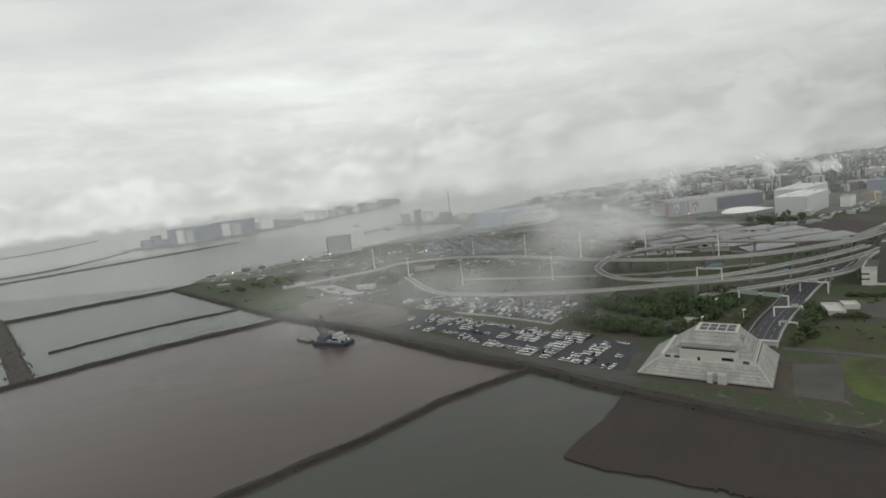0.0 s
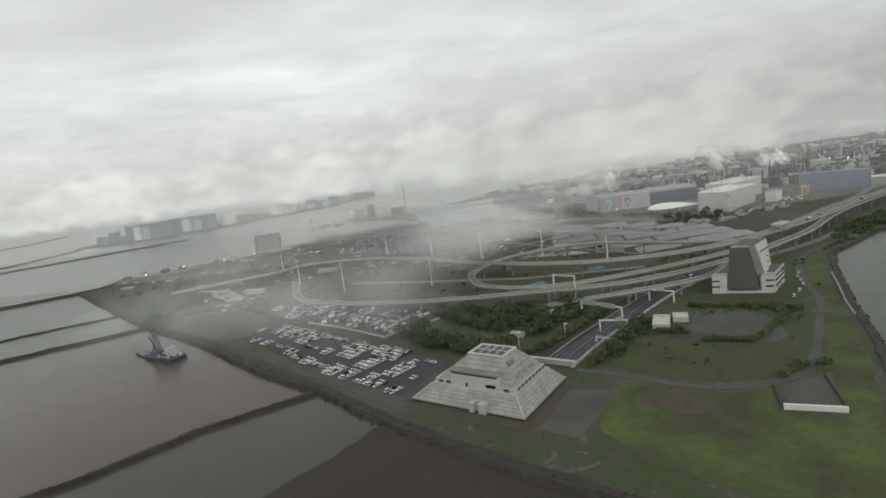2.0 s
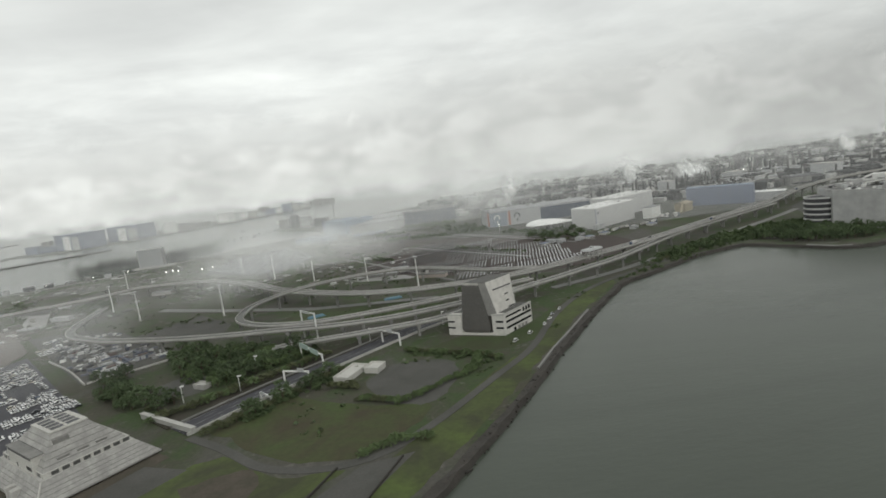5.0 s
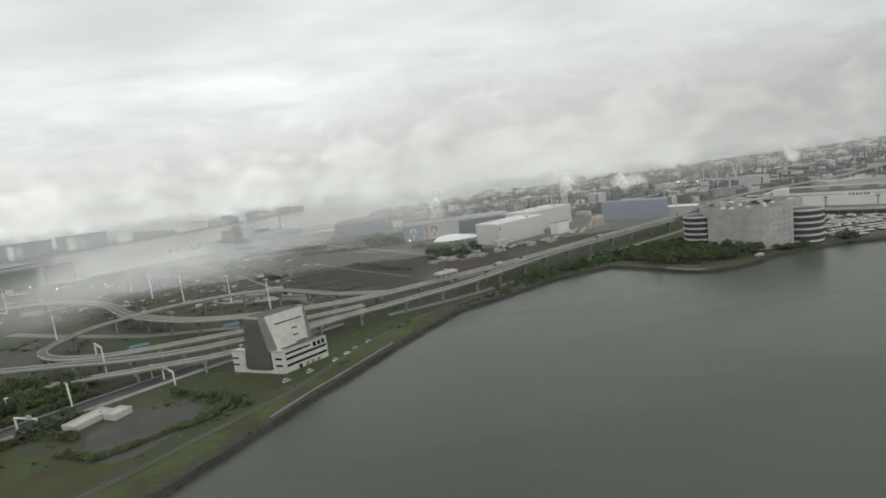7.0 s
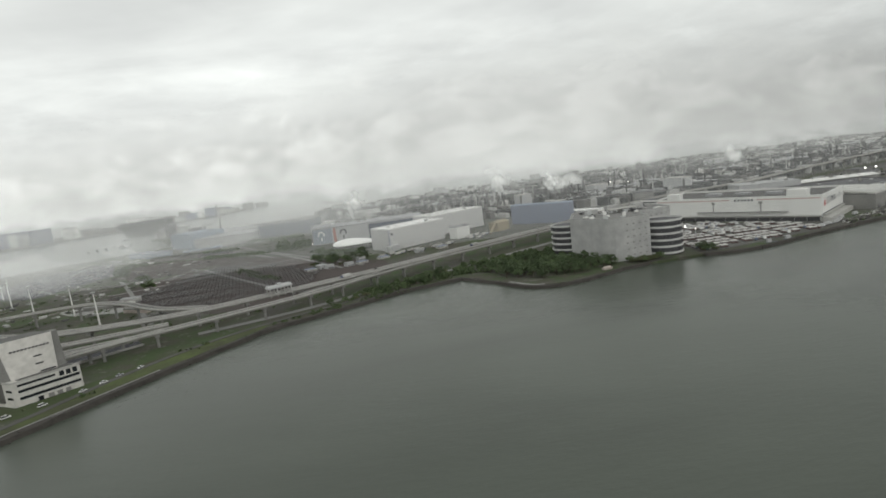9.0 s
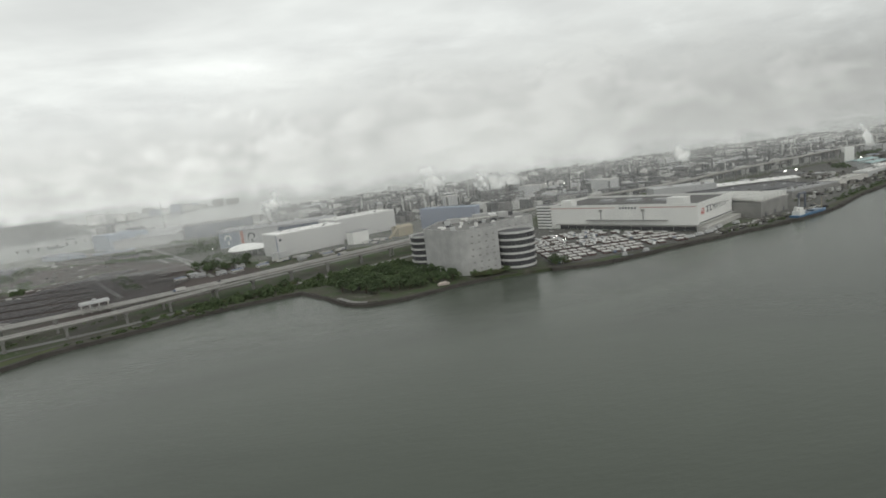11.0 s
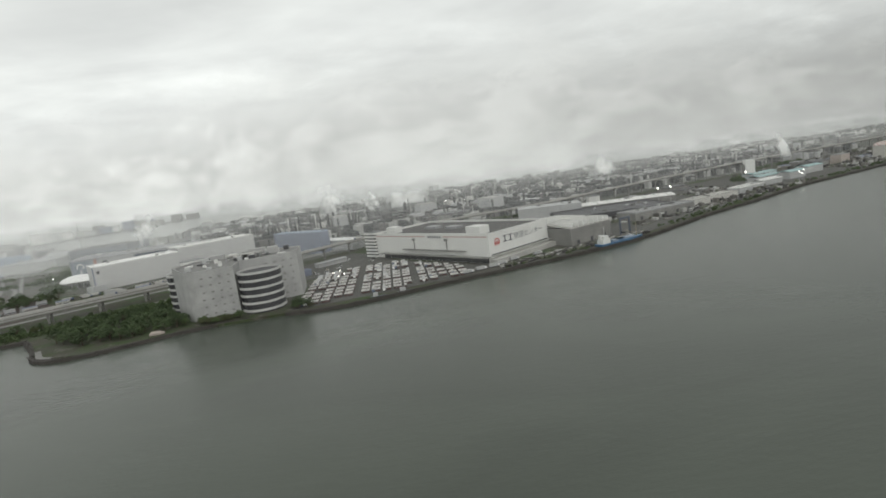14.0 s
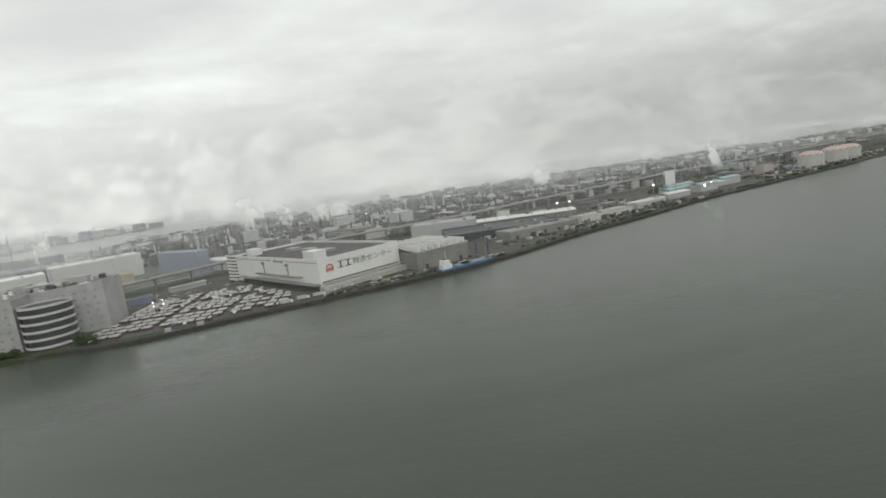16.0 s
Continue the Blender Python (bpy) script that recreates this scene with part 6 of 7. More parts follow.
patch("loop_grass", [(132, 236), (150, 226), (200, 226), (212, 236), (190, 268), (150, 272), (134, 256)], 1.07, M_ROUGH, "green grass inside the ramps", "grass")
patch("loop_road", [(58, 330), (100, 300), (150, 268), (210, 250), (212, 254), (152, 273), (102, 305), (60, 336)], 1.1, M_ROAD, "grey road through the interchange", "road")
for pts in ([(39, 252.5), (56, 232.5), (72.5, 209)], [(73, 209.5), (78, 214), (83, 216)], [(84, 215), (97, 222.5)]):
    tagged(part("lot_wall", ribbon(bmesh.new(), smooth([(x, y, 1.0) for x, y in pts], 4), -0.25, 0.25, -0.2, 0.7), M_CONC), "low pale concrete wall round the storage lot", "wall", kind="structure")
M_TARP = mat("blue tarpaulin", (0.11, 0.21, 0.27), (0.09, 0.17, 0.22), 0.7)
for x0, y0, n, a in ((196, 228, 14, 8), (150, 250, 8, 20), (186, 262, 9, 5)):
    t = thing("tarpaulin", pose(x0, y0, 1.07, 0, 0, a), "blue tarpaulin laid over a low heap", "tarpaulin")
    part("sheet", prism(bmesh.new(), [(0, 0), (n, 0), (n, 4), (0, 4)], 0, 0.7, [(0.8, 0.8), (n - 0.8, 0.8), (n - 0.8, 3.2), (0.8, 3.2)]), M_TARP, t)

# parked cars of the far lot, too many and too small to tell apart
bm = bmesh.new()
for i in range(40):
    for j in range(60):
        x, y = 52 + i * 2.4, 415 + j * 2.8
        if (i % 5 == 4) or rng.random() < 0.55 or not inside(x, y, [(54, 472), (62, 556), (104, 576), (136, 482), (114, 416), (86, 434)]):
            continue
        box(bm, x - 1.1, x + 1.1, y - 0.5, y + 0.5, 1.1, 1.55)
        box(bm, x - 0.6, x + 0.5, y - 0.42, y + 0.42, 1.55, 1.85)
tagged(part("parked_cars", bm, mat("mixed car paint", (0.38, 0.385, 0.39), (0.06, 0.07, 0.09), 0.3, 0, 1.2, 4, 1.6, 0.0)), "hundreds of pale and dark parked cars", "cars", kind="stuff")

hall("factory", (141, 655), (170, 620), 40, 16.0, M_PALEBLUE, "pale blue quayside factory with lower annexes", M_PALEBLUE, seams=4)
hall("factory_annex", (112, 606), (148, 575), 16, 4.6, M_PALEBLUE, "low pale blue annex by the quay", M_BLUE)
hall("factory", (172, 622), (236, 616), 50, 9.5, M_GREY, "long grey factory with a pale roof", M_ROOF, pitch=2.0, vents=5)
hall("factory", (238, 640), (300, 628), 46, 14.0, M_BLUED, "large dark works hall", M_ROOFG, vents=4)
hall("factory", (190, 690), (300, 700), 60, 9.0, M_CONC, "wide pale works with banded roof", M_ROOF, pitch=2.5, vents=6)
hall("shed_row", (150, 545), (196, 530), 9, 3.2, M_CONCD, "low grey shed among dark yards", M_ROOFG)
hall("shed_row", (176, 560), (210, 566), 10, 3.6, M_CONCD, "low grey shed by the works", M_PALEBLUE)
hall("shed_row", (205, 512), (228, 507), 8, 3.0, M_CONCD, "long low grey shed by the fields", M_DARK)
for x, y, w, d, h in ((64, 868, 14, 9, 14), (84, 850, 9, 9, 20), (98, 845, 16, 10, 15), (120, 820, 20, 12, 12), (146, 800, 12, 12, 9)):
    hall("plant_house", (x, y), (x + w, y - 4), d, h, rng.choice((M_CONCD, M_GREY, M_DARK)), "grey plant building on the far quay", category="building", vents=2)
chimney = thing("chimney", pose(150, 893, 1.0), "tall slim chimney with grey bands", "chimney")
for i in range(6):
    part("section", tube(bmesh.new(), 0, 0, 7.2 * i - (0.3 if i == 0 else 0), 7.2 * (i + 1), 1.6 - 0.13 * i, 1.6 - 0.13 * (i + 1), n=12), (M_CONCD, M_GREY)[i % 2], chimney)
for i in range(7):
    x, y = -150 + 15 * i, 520 + 4.5 * i
    hall("quay_hut", (x, y), (x + rng.uniform(4, 8), y + 1.5), rng.uniform(3, 6), rng.uniform(2, 4), rng.choice((M_GREY, M_CONCD, M_DARK)), "small grey hut on the quay", category="hut")
for x, y, w in ((-124, 452, 10), (-30, 402, 8), (-10, 352, 12), (2, 372, 9), (-16, 330, 10), (34, 392, 14), (180, 330, 18), (196, 338, 10)):
    hall("site_shed", (x, y), (x + w, y - w * 0.3), w * 0.4, 2.0, rng.choice((M_CONC, M_GREY, M_CONCD)), "low pale site shed with a flat roof", M_GREY, category="shed")
station = hall("depot", (209, 305), (223, 296), 4.5, 2.0, M_TANP, "low pinkish depot with a taller pale block", M_CONCD, category="depot")
part("stair_block", boxes((0.5, 5.0, 0.5, 4.0, 2.0, 5.6)), M_CONC, station, "pale stair block")
part("block_window", boxes((1.2, 4.4, 0.44, 0.5, 3.4, 4.6)), M_GLASS, station)
patch("depot_apron", [(166, 334), (176, 322), (204, 308), (208, 310), (203, 322), (190, 330), (172, 342)], 1.085, M_PALE, "pale wet concrete apron by the depot", "pavement")

# ---- the far island ----
for x, y, x2, y2, n in ((-384, 1128, -322, 1086, 3), (-318, 1195, -250, 1168, 3)):
    m, w = facing((x, y), (x2, y2), 1.2)
    th = thing("hangar", m, "large dark hangar with white doors", "hangar", "island hangars")
    # lighter grey-blue cladding paints in part of the haze over the bay
    part("wall", boxes((0, w, 0, 50, -0.4, 27)), M_BLUE, th)
    part("roof", boxes((-1, w + 1, -1, 51, 27, 29.5)), M_BLUE, th)
    part("door", boxes((w * 0.34, w * 0.62, -0.3, 0.0, 0, 26)), M_WHITE, th, "tall white hangar door")
    part("door", boxes((w * 0.68, w * 0.97, -0.3, 0.0, 0, 24)), M_GREY, th, "tall grey hangar door")
for i in range(46):
    t = rng.random()
    x, y = -440 + 540 * t, 1090 + 90 * t + 540 * t * t + rng.uniform(15, 110)
    if not inside(x, y, ISLAND) or (-400 < x < -240 and y < 1250):
        continue
    w = rng.uniform(12, 40)
    hall("island_building", (x, y), (x + w, y + rng.uniform(-6, 12)), rng.uniform(10, 22), rng.uniform(5, 24), rng.choice((M_GREY, M_CONC, M_BLUE, M_CONCD, M_WHITE)), "hazy far harbour building on the island", category="building")
for x, y, h in ((20, 1560, 34), (60, 1640, 24), (-160, 1230, 26)):
    c = thing("harbour_crane", pose(x, y, 1.2, 0, 0, rng.uniform(-30, 30)), "far grey harbour crane with a level jib", "crane", "harbour cranes")
    bm = bmesh.new()
    for sx in (-5, 5):
        for sy in (-5, 5):
            bar(bm, (sx, sy, -0.3), (sx * 0.4, sy * 0.4, h * 0.7), 0.8)
    part("legs", bm, M_CONCD, c)
    part("mast", boxes((-0.9, 0.9, -0.9, 0.9, h * 0.68, h)), M_CONCD, c)
    part("jib", bar(bmesh.new(), (-12, 0, h * 0.78), (30, 0, h * 0.8), 0.9), M_CONCD, c)

# ---- works along the river ----
# closed grey walls paint the shaded interior seen through the open sides
cs = hall("wharf_shed", (634, 256), (664, 268), 40, 8.8, M_CONCD, "open-sided wharf shed with a ribbed pale roof", M_CONC, pitch=2.2, category="shed", doors=3)
for i in range(8):
    part("roof_rib", boxes((32.3 * (i + 0.5) / 8 - 0.3, 32.3 * (i + 0.5) / 8 + 0.3, 0, 40, 9.0, 11.6)), M_WHITE, cs)
part("crane_frame", boxes((33, 33.8, -6, -5.2, -0.2, 8.5), (41, 41.8, -6, -5.2, -0.2, 8.5), (33, 41.8, -6, -5.2, 8.5, 9.5)), M_BLUED, cs, "slate blue loading frame")
hall("store_grey", (655, 386), (700, 370), 24, 9.5, M_GREY, "pale grey flat store beside the expressway", M_GREY, seams=2)
hall("store_dark", (668, 330), (742, 318), 44, 5.0, M_DARK, "wide low dark store behind the quay", M_DARK, doors=6)
hall("store_ribbed", (700, 392), (782, 372), 18, 4.2, M_CONCD, "long shed with bright ribbed roof", M_WHITE, pitch=1.5)
hall("store_low", (700, 300), (752, 312), 16, 5.0, M_CONCD, "low weathered store on the river wall", M_ROOF, doors=5)
hall("store_river", (760, 322), (808, 336), 12, 4.2, M_PYRW, "low cream shed along the river wall", M_CONC, doors=4)
hall("store_river", (818, 345), (850, 356), 10, 4.6, M_GREY, "low grey shed along the river wall", M_WHITE)
hall("white_box", (742, 438), (752, 436), 8, 6.5, M_WHITE, "small white cubic building by the expressway", category="building")
M_TEAL = mat("pale teal roof", (0.34, 0.50, 0.50), (0.28, 0.42, 0.43), 0.5)
for i, (x, y, w) in enumerate(((862, 370, 26), (880, 392, 30), (905, 385, 22), (925, 402, 30), (900, 420, 34), (948, 408, 24))):
    hall("teal_shed", (x, y), (x + w, y + w * 0.25), 11, 4.0 + (i % 3), M_GREY, "shed with a pale teal roof by the river", M_TEAL if i % 3 else M_WHITE, pitch=1.2, category="shed")
hall("yard_shed", (503, 324), (520, 334), 5, 2.2, M_GREY, "low open shed with a pale roof", M_ROOF, pitch=0.6, category="shed")
hall("yard_shed", (489, 300), (499, 304), 5, 3.0, M_BLUE, "small blue-grey store in the truck yard", M_BLUE, category="shed")
tw = thing("white_tower", facing((921, 452), (929, 449), 1.0)[0], "slim white slab tower among dark plant", "tower")
part("slab", boxes((0, 9, 0, 6, -0.3, 17.5)), M_WHITE, tw)
part("stair", boxes((-2.2, 0, 1, 4, -0.3, 13)), M_CONCD, tw)


def round_tank(x, y, r, h, label, checks=True):
    th = thing("storage_tank", pose(x, y, 1.0), label, "tank", "river tanks")
    part("shell", tube(bmesh.new(), 0, 0, -0.3, h, r, n=40), M_PYRW, th)
    bm = bmesh.new()
    rows = []
    for j in range(6):
        a = math.pi / 2 * j / 6
        rr, z = r * (1 - 0.02) * math.cos(a * 0.98), h + 4.2 * math.sin(a)
        rows.append([bm.verts.new((rr * math.cos(2 * math.pi * k / 24), rr * math.sin(2 * math.pi * k / 24), z)) for k in range(24)])
    red = bmesh.new()
    for j in range(5):
        for k in range(24):
            q = [rows[j][k], rows[j][(k + 1) % 24], rows[j + 1][(k + 1) % 24], rows[j + 1][k]]
            bm.faces.new(q)
            if checks and (j + k) % 2 == 0:
                red.faces.new([red.verts.new(v.co + v.co.normalized() * 0.12) for v in q])
    bm.faces.new(rows[5])
    dome_part = part("dome", bm, M_WHITE, th)
    if checks:
        part("check", red, M_REDF, dome_part, "red checks")
    else:
        red.free()
    part("rim", tube(bmesh.new(), 0, 0, h - 0.5, h + 0.15, r + 0.3, n=40), M_CONC, th)
    part("doorway", boxes((-1, 1, -r - 0.15, -r + 1.0, 0, 2.5)), M_CONCD, th)
    bm = bmesh.new()
    for k in range(24):
        a = -2.4 + 1.8 * k / 24
        box(bm, -0.6, 0.6, -0.25, 0.25, 0, 0.3, pose((r + 0.4) * math.cos(a), (r + 0.4) * math.sin(a), h * k / 24, 0, 0, math.degrees(a) + 90))
    part("spiral_stair", bm, M_STEEL, th)


round_tank(1083, 441, 11.6, 12.5, "cream storage tank with red and white checked dome")
round_tank(1136, 460, 12, 12.5, "cream storage tank with red and white checked dome")
round_tank(1168, 472, 12, 12.0, "cream storage tank with red and white checked dome")
hall("brick_house", (1030, 446), (1046, 450), 10, 9, M_TANP, "pinkish rendered plant house", category="building")

# ---- refinery and town behind ----
M_PLANT = mat("dull plant steel", (0.115, 0.112, 0.108), (0.06, 0.06, 0.06), 0.7, 0.0, 0.3, 3, 0.7, 0.1, spread=0.7)


def process_tower(h, r):
    th = thing("process_tower", pose(0, 0, -60), "slim grey distillation column with platforms", "plant tower", "refinery columns")
    part("column", tube(bmesh.new(), 0, 0, -0.3, h, r, r * 0.8, n=10), M_PLANT, th)
    part("cap", tube(bmesh.new(), 0, 0, h, h + r, r * 0.8, r * 0.2, n=10), M_STEEL, th)
    part("platform", tube(bmesh.new(), 0, 0, h * 0.7, h * 0.7 + 0.4, r * 1.7, n=10), M_PLANT, th)
    return th


def frame_unit(w, d, h):
    th = thing("process_unit", pose(0, 0, -60), "open steel process frame with decks and vessels", "plant", "refinery frames")
    part("frame", boxes(*[(x - 0.3, x + 0.3, y - 0.3, y + 0.3, -0.3, h) for x in (0, w / 2, w) for y in (0, d)]), M_PLANT, th)
    for k in range(3):
        part("deck", boxes((-0.5, w + 0.5, -0.5, d + 0.5, h * (k + 1) / 3 - 0.4, h * (k + 1) / 3)), M_PLANT, th)
    for k in range(2):
        bm = tube(bmesh.new(), 0, 0, -w * 0.35, w * 0.35, 1.1, n=10)
        bmesh.ops.transform(bm, matrix=pose(w / 2, d / 2, h * k / 3 + 1.5, 0, 90), verts=bm.verts)
        part("vessel", bm, M_STEEL, th)
    return th


def low_house(w, d, h, wall, roof, label):
    th = thing("works_building", pose(0, 0, -60), label, "building", "works and houses")
    part("wall", boxes((-w / 2, w / 2, -d / 2, d / 2, -0.4, h)), wall, th)
    part("roof", boxes((-w / 2 - 0.3, w / 2 + 0.3, -d / 2 - 0.3, d / 2 + 0.3, h, h + 0.5)), roof, th)
    for r in range(max(1, min(2, int(h / 4)))):
        part("window_band", boxes((-w * 0.45, w * 0.45, -d / 2 - 0.06, -d / 2, 1.2 + 3.0 * r, 2.2 + 3.0 * r)), M_GLASS, th)
    return th


def tank_small(r, h):
    th = thing("oil_tank", pose(0, 0, -60), "grey round oil tank with a shallow cone roof", "tank", "refinery tanks")
    part("shell", tube(bmesh.new(), 0, 0, -0.3, h, r, n=24), M_GREY, th)
    part("roof", tube(bmesh.new(), 0, 0, h, h + r * 0.15, r * 1.01, r * 0.1, n=24), M_ROOF, th)
    return th


def sphere_tank(r):
    th = thing("gas_sphere", pose(0, 0, -60), "white spherical gas tank on legs", "tank", "gas spheres")
    bm = bmesh.new()
    bmesh.ops.create_uvsphere(bm, u_segments=18, v_segments=10, radius=r, matrix=pose(0, 0, r * 1.25))
    part("ball", bm, M_CONC, th)
    for k in range(8):
        a = math.pi * k / 4
        part("leg", tube(bmesh.new(), r * 0.85 * math.cos(a), r * 0.85 * math.sin(a), -0.2, r * 1.1, r * 0.06, n=6), M_STEEL, th)
    return th


TOWERS = [process_tower(h, r) for h, r in ((26, 1.3), (20, 1.6), (32, 1.1), (15, 1.9))]
FRAMES = [frame_unit(w, d, h) for w, d, h in ((16, 9, 11), (24, 10, 14))]
HOUSES = [low_house(22, 14, 6, M_GREY, M_ROOF, "low grey works building with a metal roof"), low_house(34, 16, 5, M_CONCD, M_GREY, "long grey shed with a pale roof"), low_house(16, 12, 9, M_CONCD, M_ROOF, "three-storey stained concrete building"), low_house(40, 22, 7, M_CONCD, M_DARK, "wide works hall with a dark roof"), low_house(26, 12, 5, M_PYRW, M_BLUE, "cream shed with a blue-grey roof"), low_house(18, 12, 14, M_GREY, M_CONC, "tall grey office block among the works")]
TANKS = [tank_small(9, 8), tank_small(6, 7)]
SPHERES = [sphere_tank(5.5)]
first_use = set()


def put(ob, m):
    if ob.name in first_use:
        copy_thing(ob, m)
    else:
        first_use.add(ob.name)
        ob.matrix_basis = m


BLOCKED = [[(290, 370), (470, 370), (545, 400), (540, 480), (290, 540)], [(120, 480), (310, 480), (310, 770), (120, 770)], [(640, 340), (800, 340), (800, 420), (640, 420)], [(560, 360), (640, 360), (640, 425), (560, 425)], [(850, 360), (990, 360), (990, 470), (850, 470)]]


def free(x, y):
    return not any(inside(x, y, b) for b in BLOCKED)


# dense process plant: clumps of columns and frames
for cx, cy, n, s in ((610, 620, 18, 60), (690, 650, 16, 55), (540, 590, 10, 40), (780, 700, 12, 60), (470, 640, 10, 50), (900, 760, 10, 60), (395, 640, 10, 40), (1020, 640, 12, 45), (960, 560, 8, 26), (1150, 700, 10, 60), (330, 760, 6, 50), (560, 500, 8, 26)):
    for i in range(n):
        x, y = cx + rng.gauss(0, s * 0.6), cy + rng.gauss(0, s * 0.35)
        if free(x, y) and y > 455:
            f = rng.uniform(0.5, 0.95)
            put(rng.choice(TOWERS), pose(x, y, 1.0, 0, 0, rng.uniform(0, 360)) @ Matrix.Diagonal((1.1, 1.1, f, 1)))
    for i in range(n // 4):
        x, y = cx + rng.gauss(0, s * 0.7), cy + rng.gauss(0, s * 0.4)
        if free(x, y) and y > 455:
            put(rng.choice(FRAMES), pose(x, y, 1.0, 0, 0, rng.uniform(-40, 40)))
for cx, cy, n in ((660, 580, 5), (720, 600, 4), (600, 520, 5), (830, 640, 5), (940, 640, 6), (420, 700, 6), (1250, 800, 8), (540, 720, 6), (360, 880, 8), (700, 1000, 8), (1080, 560, 4)):
    for i in range(n):
        x, y = cx + (i % 3) * 21 + rng.uniform(-2, 2), cy + (i // 3) * 21 + rng.uniform(-2, 2)
        if free(x, y):
            put(rng.choice(TANKS), pose(x, y, 1.0))
for x, y in ((655, 606), (668, 612), (682, 618), (505, 545), (800, 620)):
    put(SPHERES[0], pose(x, y, 1.0))
for i in range(62):
    t = rng.random()
    x = rng.uniform(330, 1500)
    low = 430 + max(0, (x - 560)) * 0.26 if x > 560 else 520
    y = low + 20 + rng.random() ** 1.6 * 560
    if not free(x, y):
        continue
    put(rng.choice(HOUSES), pose(x, y, 1.0, 0, 0, rng.choice((15, 15, 20, 105, -25)) + rng.uniform(-5, 5)) @ Matrix.Diagonal((rng.uniform(0.6, 1.2), rng.uniform(0.7, 1.3), rng.uniform(0.6, 1.3), 1)))
for i in range(36):
    x = rng.uniform(700, 1250)
    y = 0.36 * (x - 700) + 290 + rng.uniform(14, 120)
    if free(x, y) and y < 420 + (x - 700) * 0.24:
        put(rng.choice(HOUSES[:5]), pose(x, y, 1.0, 0, 0, 20 + rng.uniform(-8, 8)) @ Matrix.Diagonal((rng.uniform(0.5, 0.9), rng.uniform(0.5, 0.9), rng.uniform(0.4, 0.8), 1)))
for i in range(40):
    x, y = rng.uniform(300, 480), rng.uniform(330, 400)
    if y > 0.45 * (x - 300) + 305 and not inside(x, y, BLOCKED[0]) and x < 400:
        put(rng.choice((HOUSES[0], HOUSES[4])), pose(x, y, 1.0, 0, 0, 28) @ Matrix.Diagonal((0.3, 0.35, 0.4, 1)))
    if i % 2:
        t = rng.random()
        copy_thing(TRUCKS[1], pose(350 + 90 * t, 345 + 42 * t + rng.uniform(0, 18), 1.05, 0, 0, 26))

# what lies between the works, too small and too many to tell apart
def litter(name, n, material, label, category, pick):
    bm = bmesh.new()
    for i in range(n):
        q = pick()
        if q is None:
            continue
        x, y, w, d, h, a = q
        box(bm, -w / 2, w / 2, -d / 2, d / 2, -0.2, h, pose(x, y, 1.0, 0, 0, a))
    return tagged(part(name, bm, material), label, category, kind="stuff")


def in_plant():
    x = rng.uniform(400, 1250)
    y = (470 if x < 620 else 440 + (x - 620) * 0.27) + rng.random() ** 1.3 * 420
    if not free(x, y):
        return None
    clump = any(math.hypot((x - a) / 1.6, y - b) < 42 for a, b in ((610, 620), (700, 655), (540, 590), (800, 700), (1020, 640), (470, 560)))
    if rng.random() < (0.6 if clump else 0.16):
        x, y = 20 * round(x / 20) + rng.gauss(0, 4), 24 * round(y / 24) + rng.gauss(0, 4)
        return x, y, rng.uniform(0.7, 1.6), rng.uniform(0.7, 1.6), (6 if clump else 3) + 15 * rng.random() ** 2, rng.uniform(0, 90)
    return x, y, rng.uniform(4, 18), rng.uniform(2, 8), rng.uniform(2, 9), rng.choice((15, 105)) + rng.uniform(-8, 8)


def in_town():
    x = rng.uniform(300, 2600)
    y = 650 + max(0, x - 700) * 0.3 + rng.random() * 620
    return (x, y, rng.uniform(6, 22), rng.uniform(6, 16), rng.uniform(3, 11), rng.uniform(0, 90)) if free(x, y) and inside(x, y, LAND) else None


def by_river():
    x = rng.uniform(690, 1250)
    y = 0.355 * (x - 690) + 280 + rng.random() * 110
    return (x, y, rng.uniform(1.2, 6), rng.uniform(1.0, 3.5), 0.5 + 2.6 * rng.random() ** 2, 20 + rng.uniform(-12, 12)) if free(x, y) else None


def on_quay():
    t = rng.random()
    x, y = 588 + 92 * t, 231.5 + 24 * t + rng.uniform(0, 7)
    return x, y, rng.uniform(0.8, 3.2), rng.uniform(0.6, 1.6), rng.uniform(0.3, 1.4), 15 + rng.uniform(-12, 12)


def west():
    x, y = rng.uniform(-140, 230), rng.uniform(300, 640)
    on = inside(x, y, [(-140, 500), (-60, 400), (-20, 300), (20, 320), (60, 350), (200, 300), (215, 420), (230, 600), (130, 640), (40, 600), (-40, 545)])
    return (x, y, rng.uniform(1.2, 7), rng.uniform(0.8, 2.2), 0.3 + 1.1 * rng.random() ** 2, rng.choice((-52, 38, 20)) + rng.uniform(-6, 6)) if on else None


M_MIXED = island_mat("mixed works surfaces", ((0.045, 0.05, 0.045), (0.07, 0.075, 0.065), (0.13, 0.13, 0.125), (0.25, 0.25, 0.24), (0.52, 0.52, 0.50)))
M_YARD = island_mat("mixed yard goods", ((0.045, 0.042, 0.04), (0.09, 0.085, 0.075), (0.17, 0.16, 0.145), (0.13, 0.14, 0.10), (0.42, 0.42, 0.40)))


def in_store():
    x, y = rng.uniform(12, 99), rng.uniform(211, 300)
    if not inside(x, y, [(14, 297), (53, 288), (97, 230), (71, 213), (30, 270)]) or rng.random() < 0.15:
        return None
    return 2.9 * round(x / 2.9), 2.2 * round(y / 2.2), rng.uniform(1.6, 2.6), rng.uniform(0.8, 1.2), rng.uniform(0.5, 1.2), 32


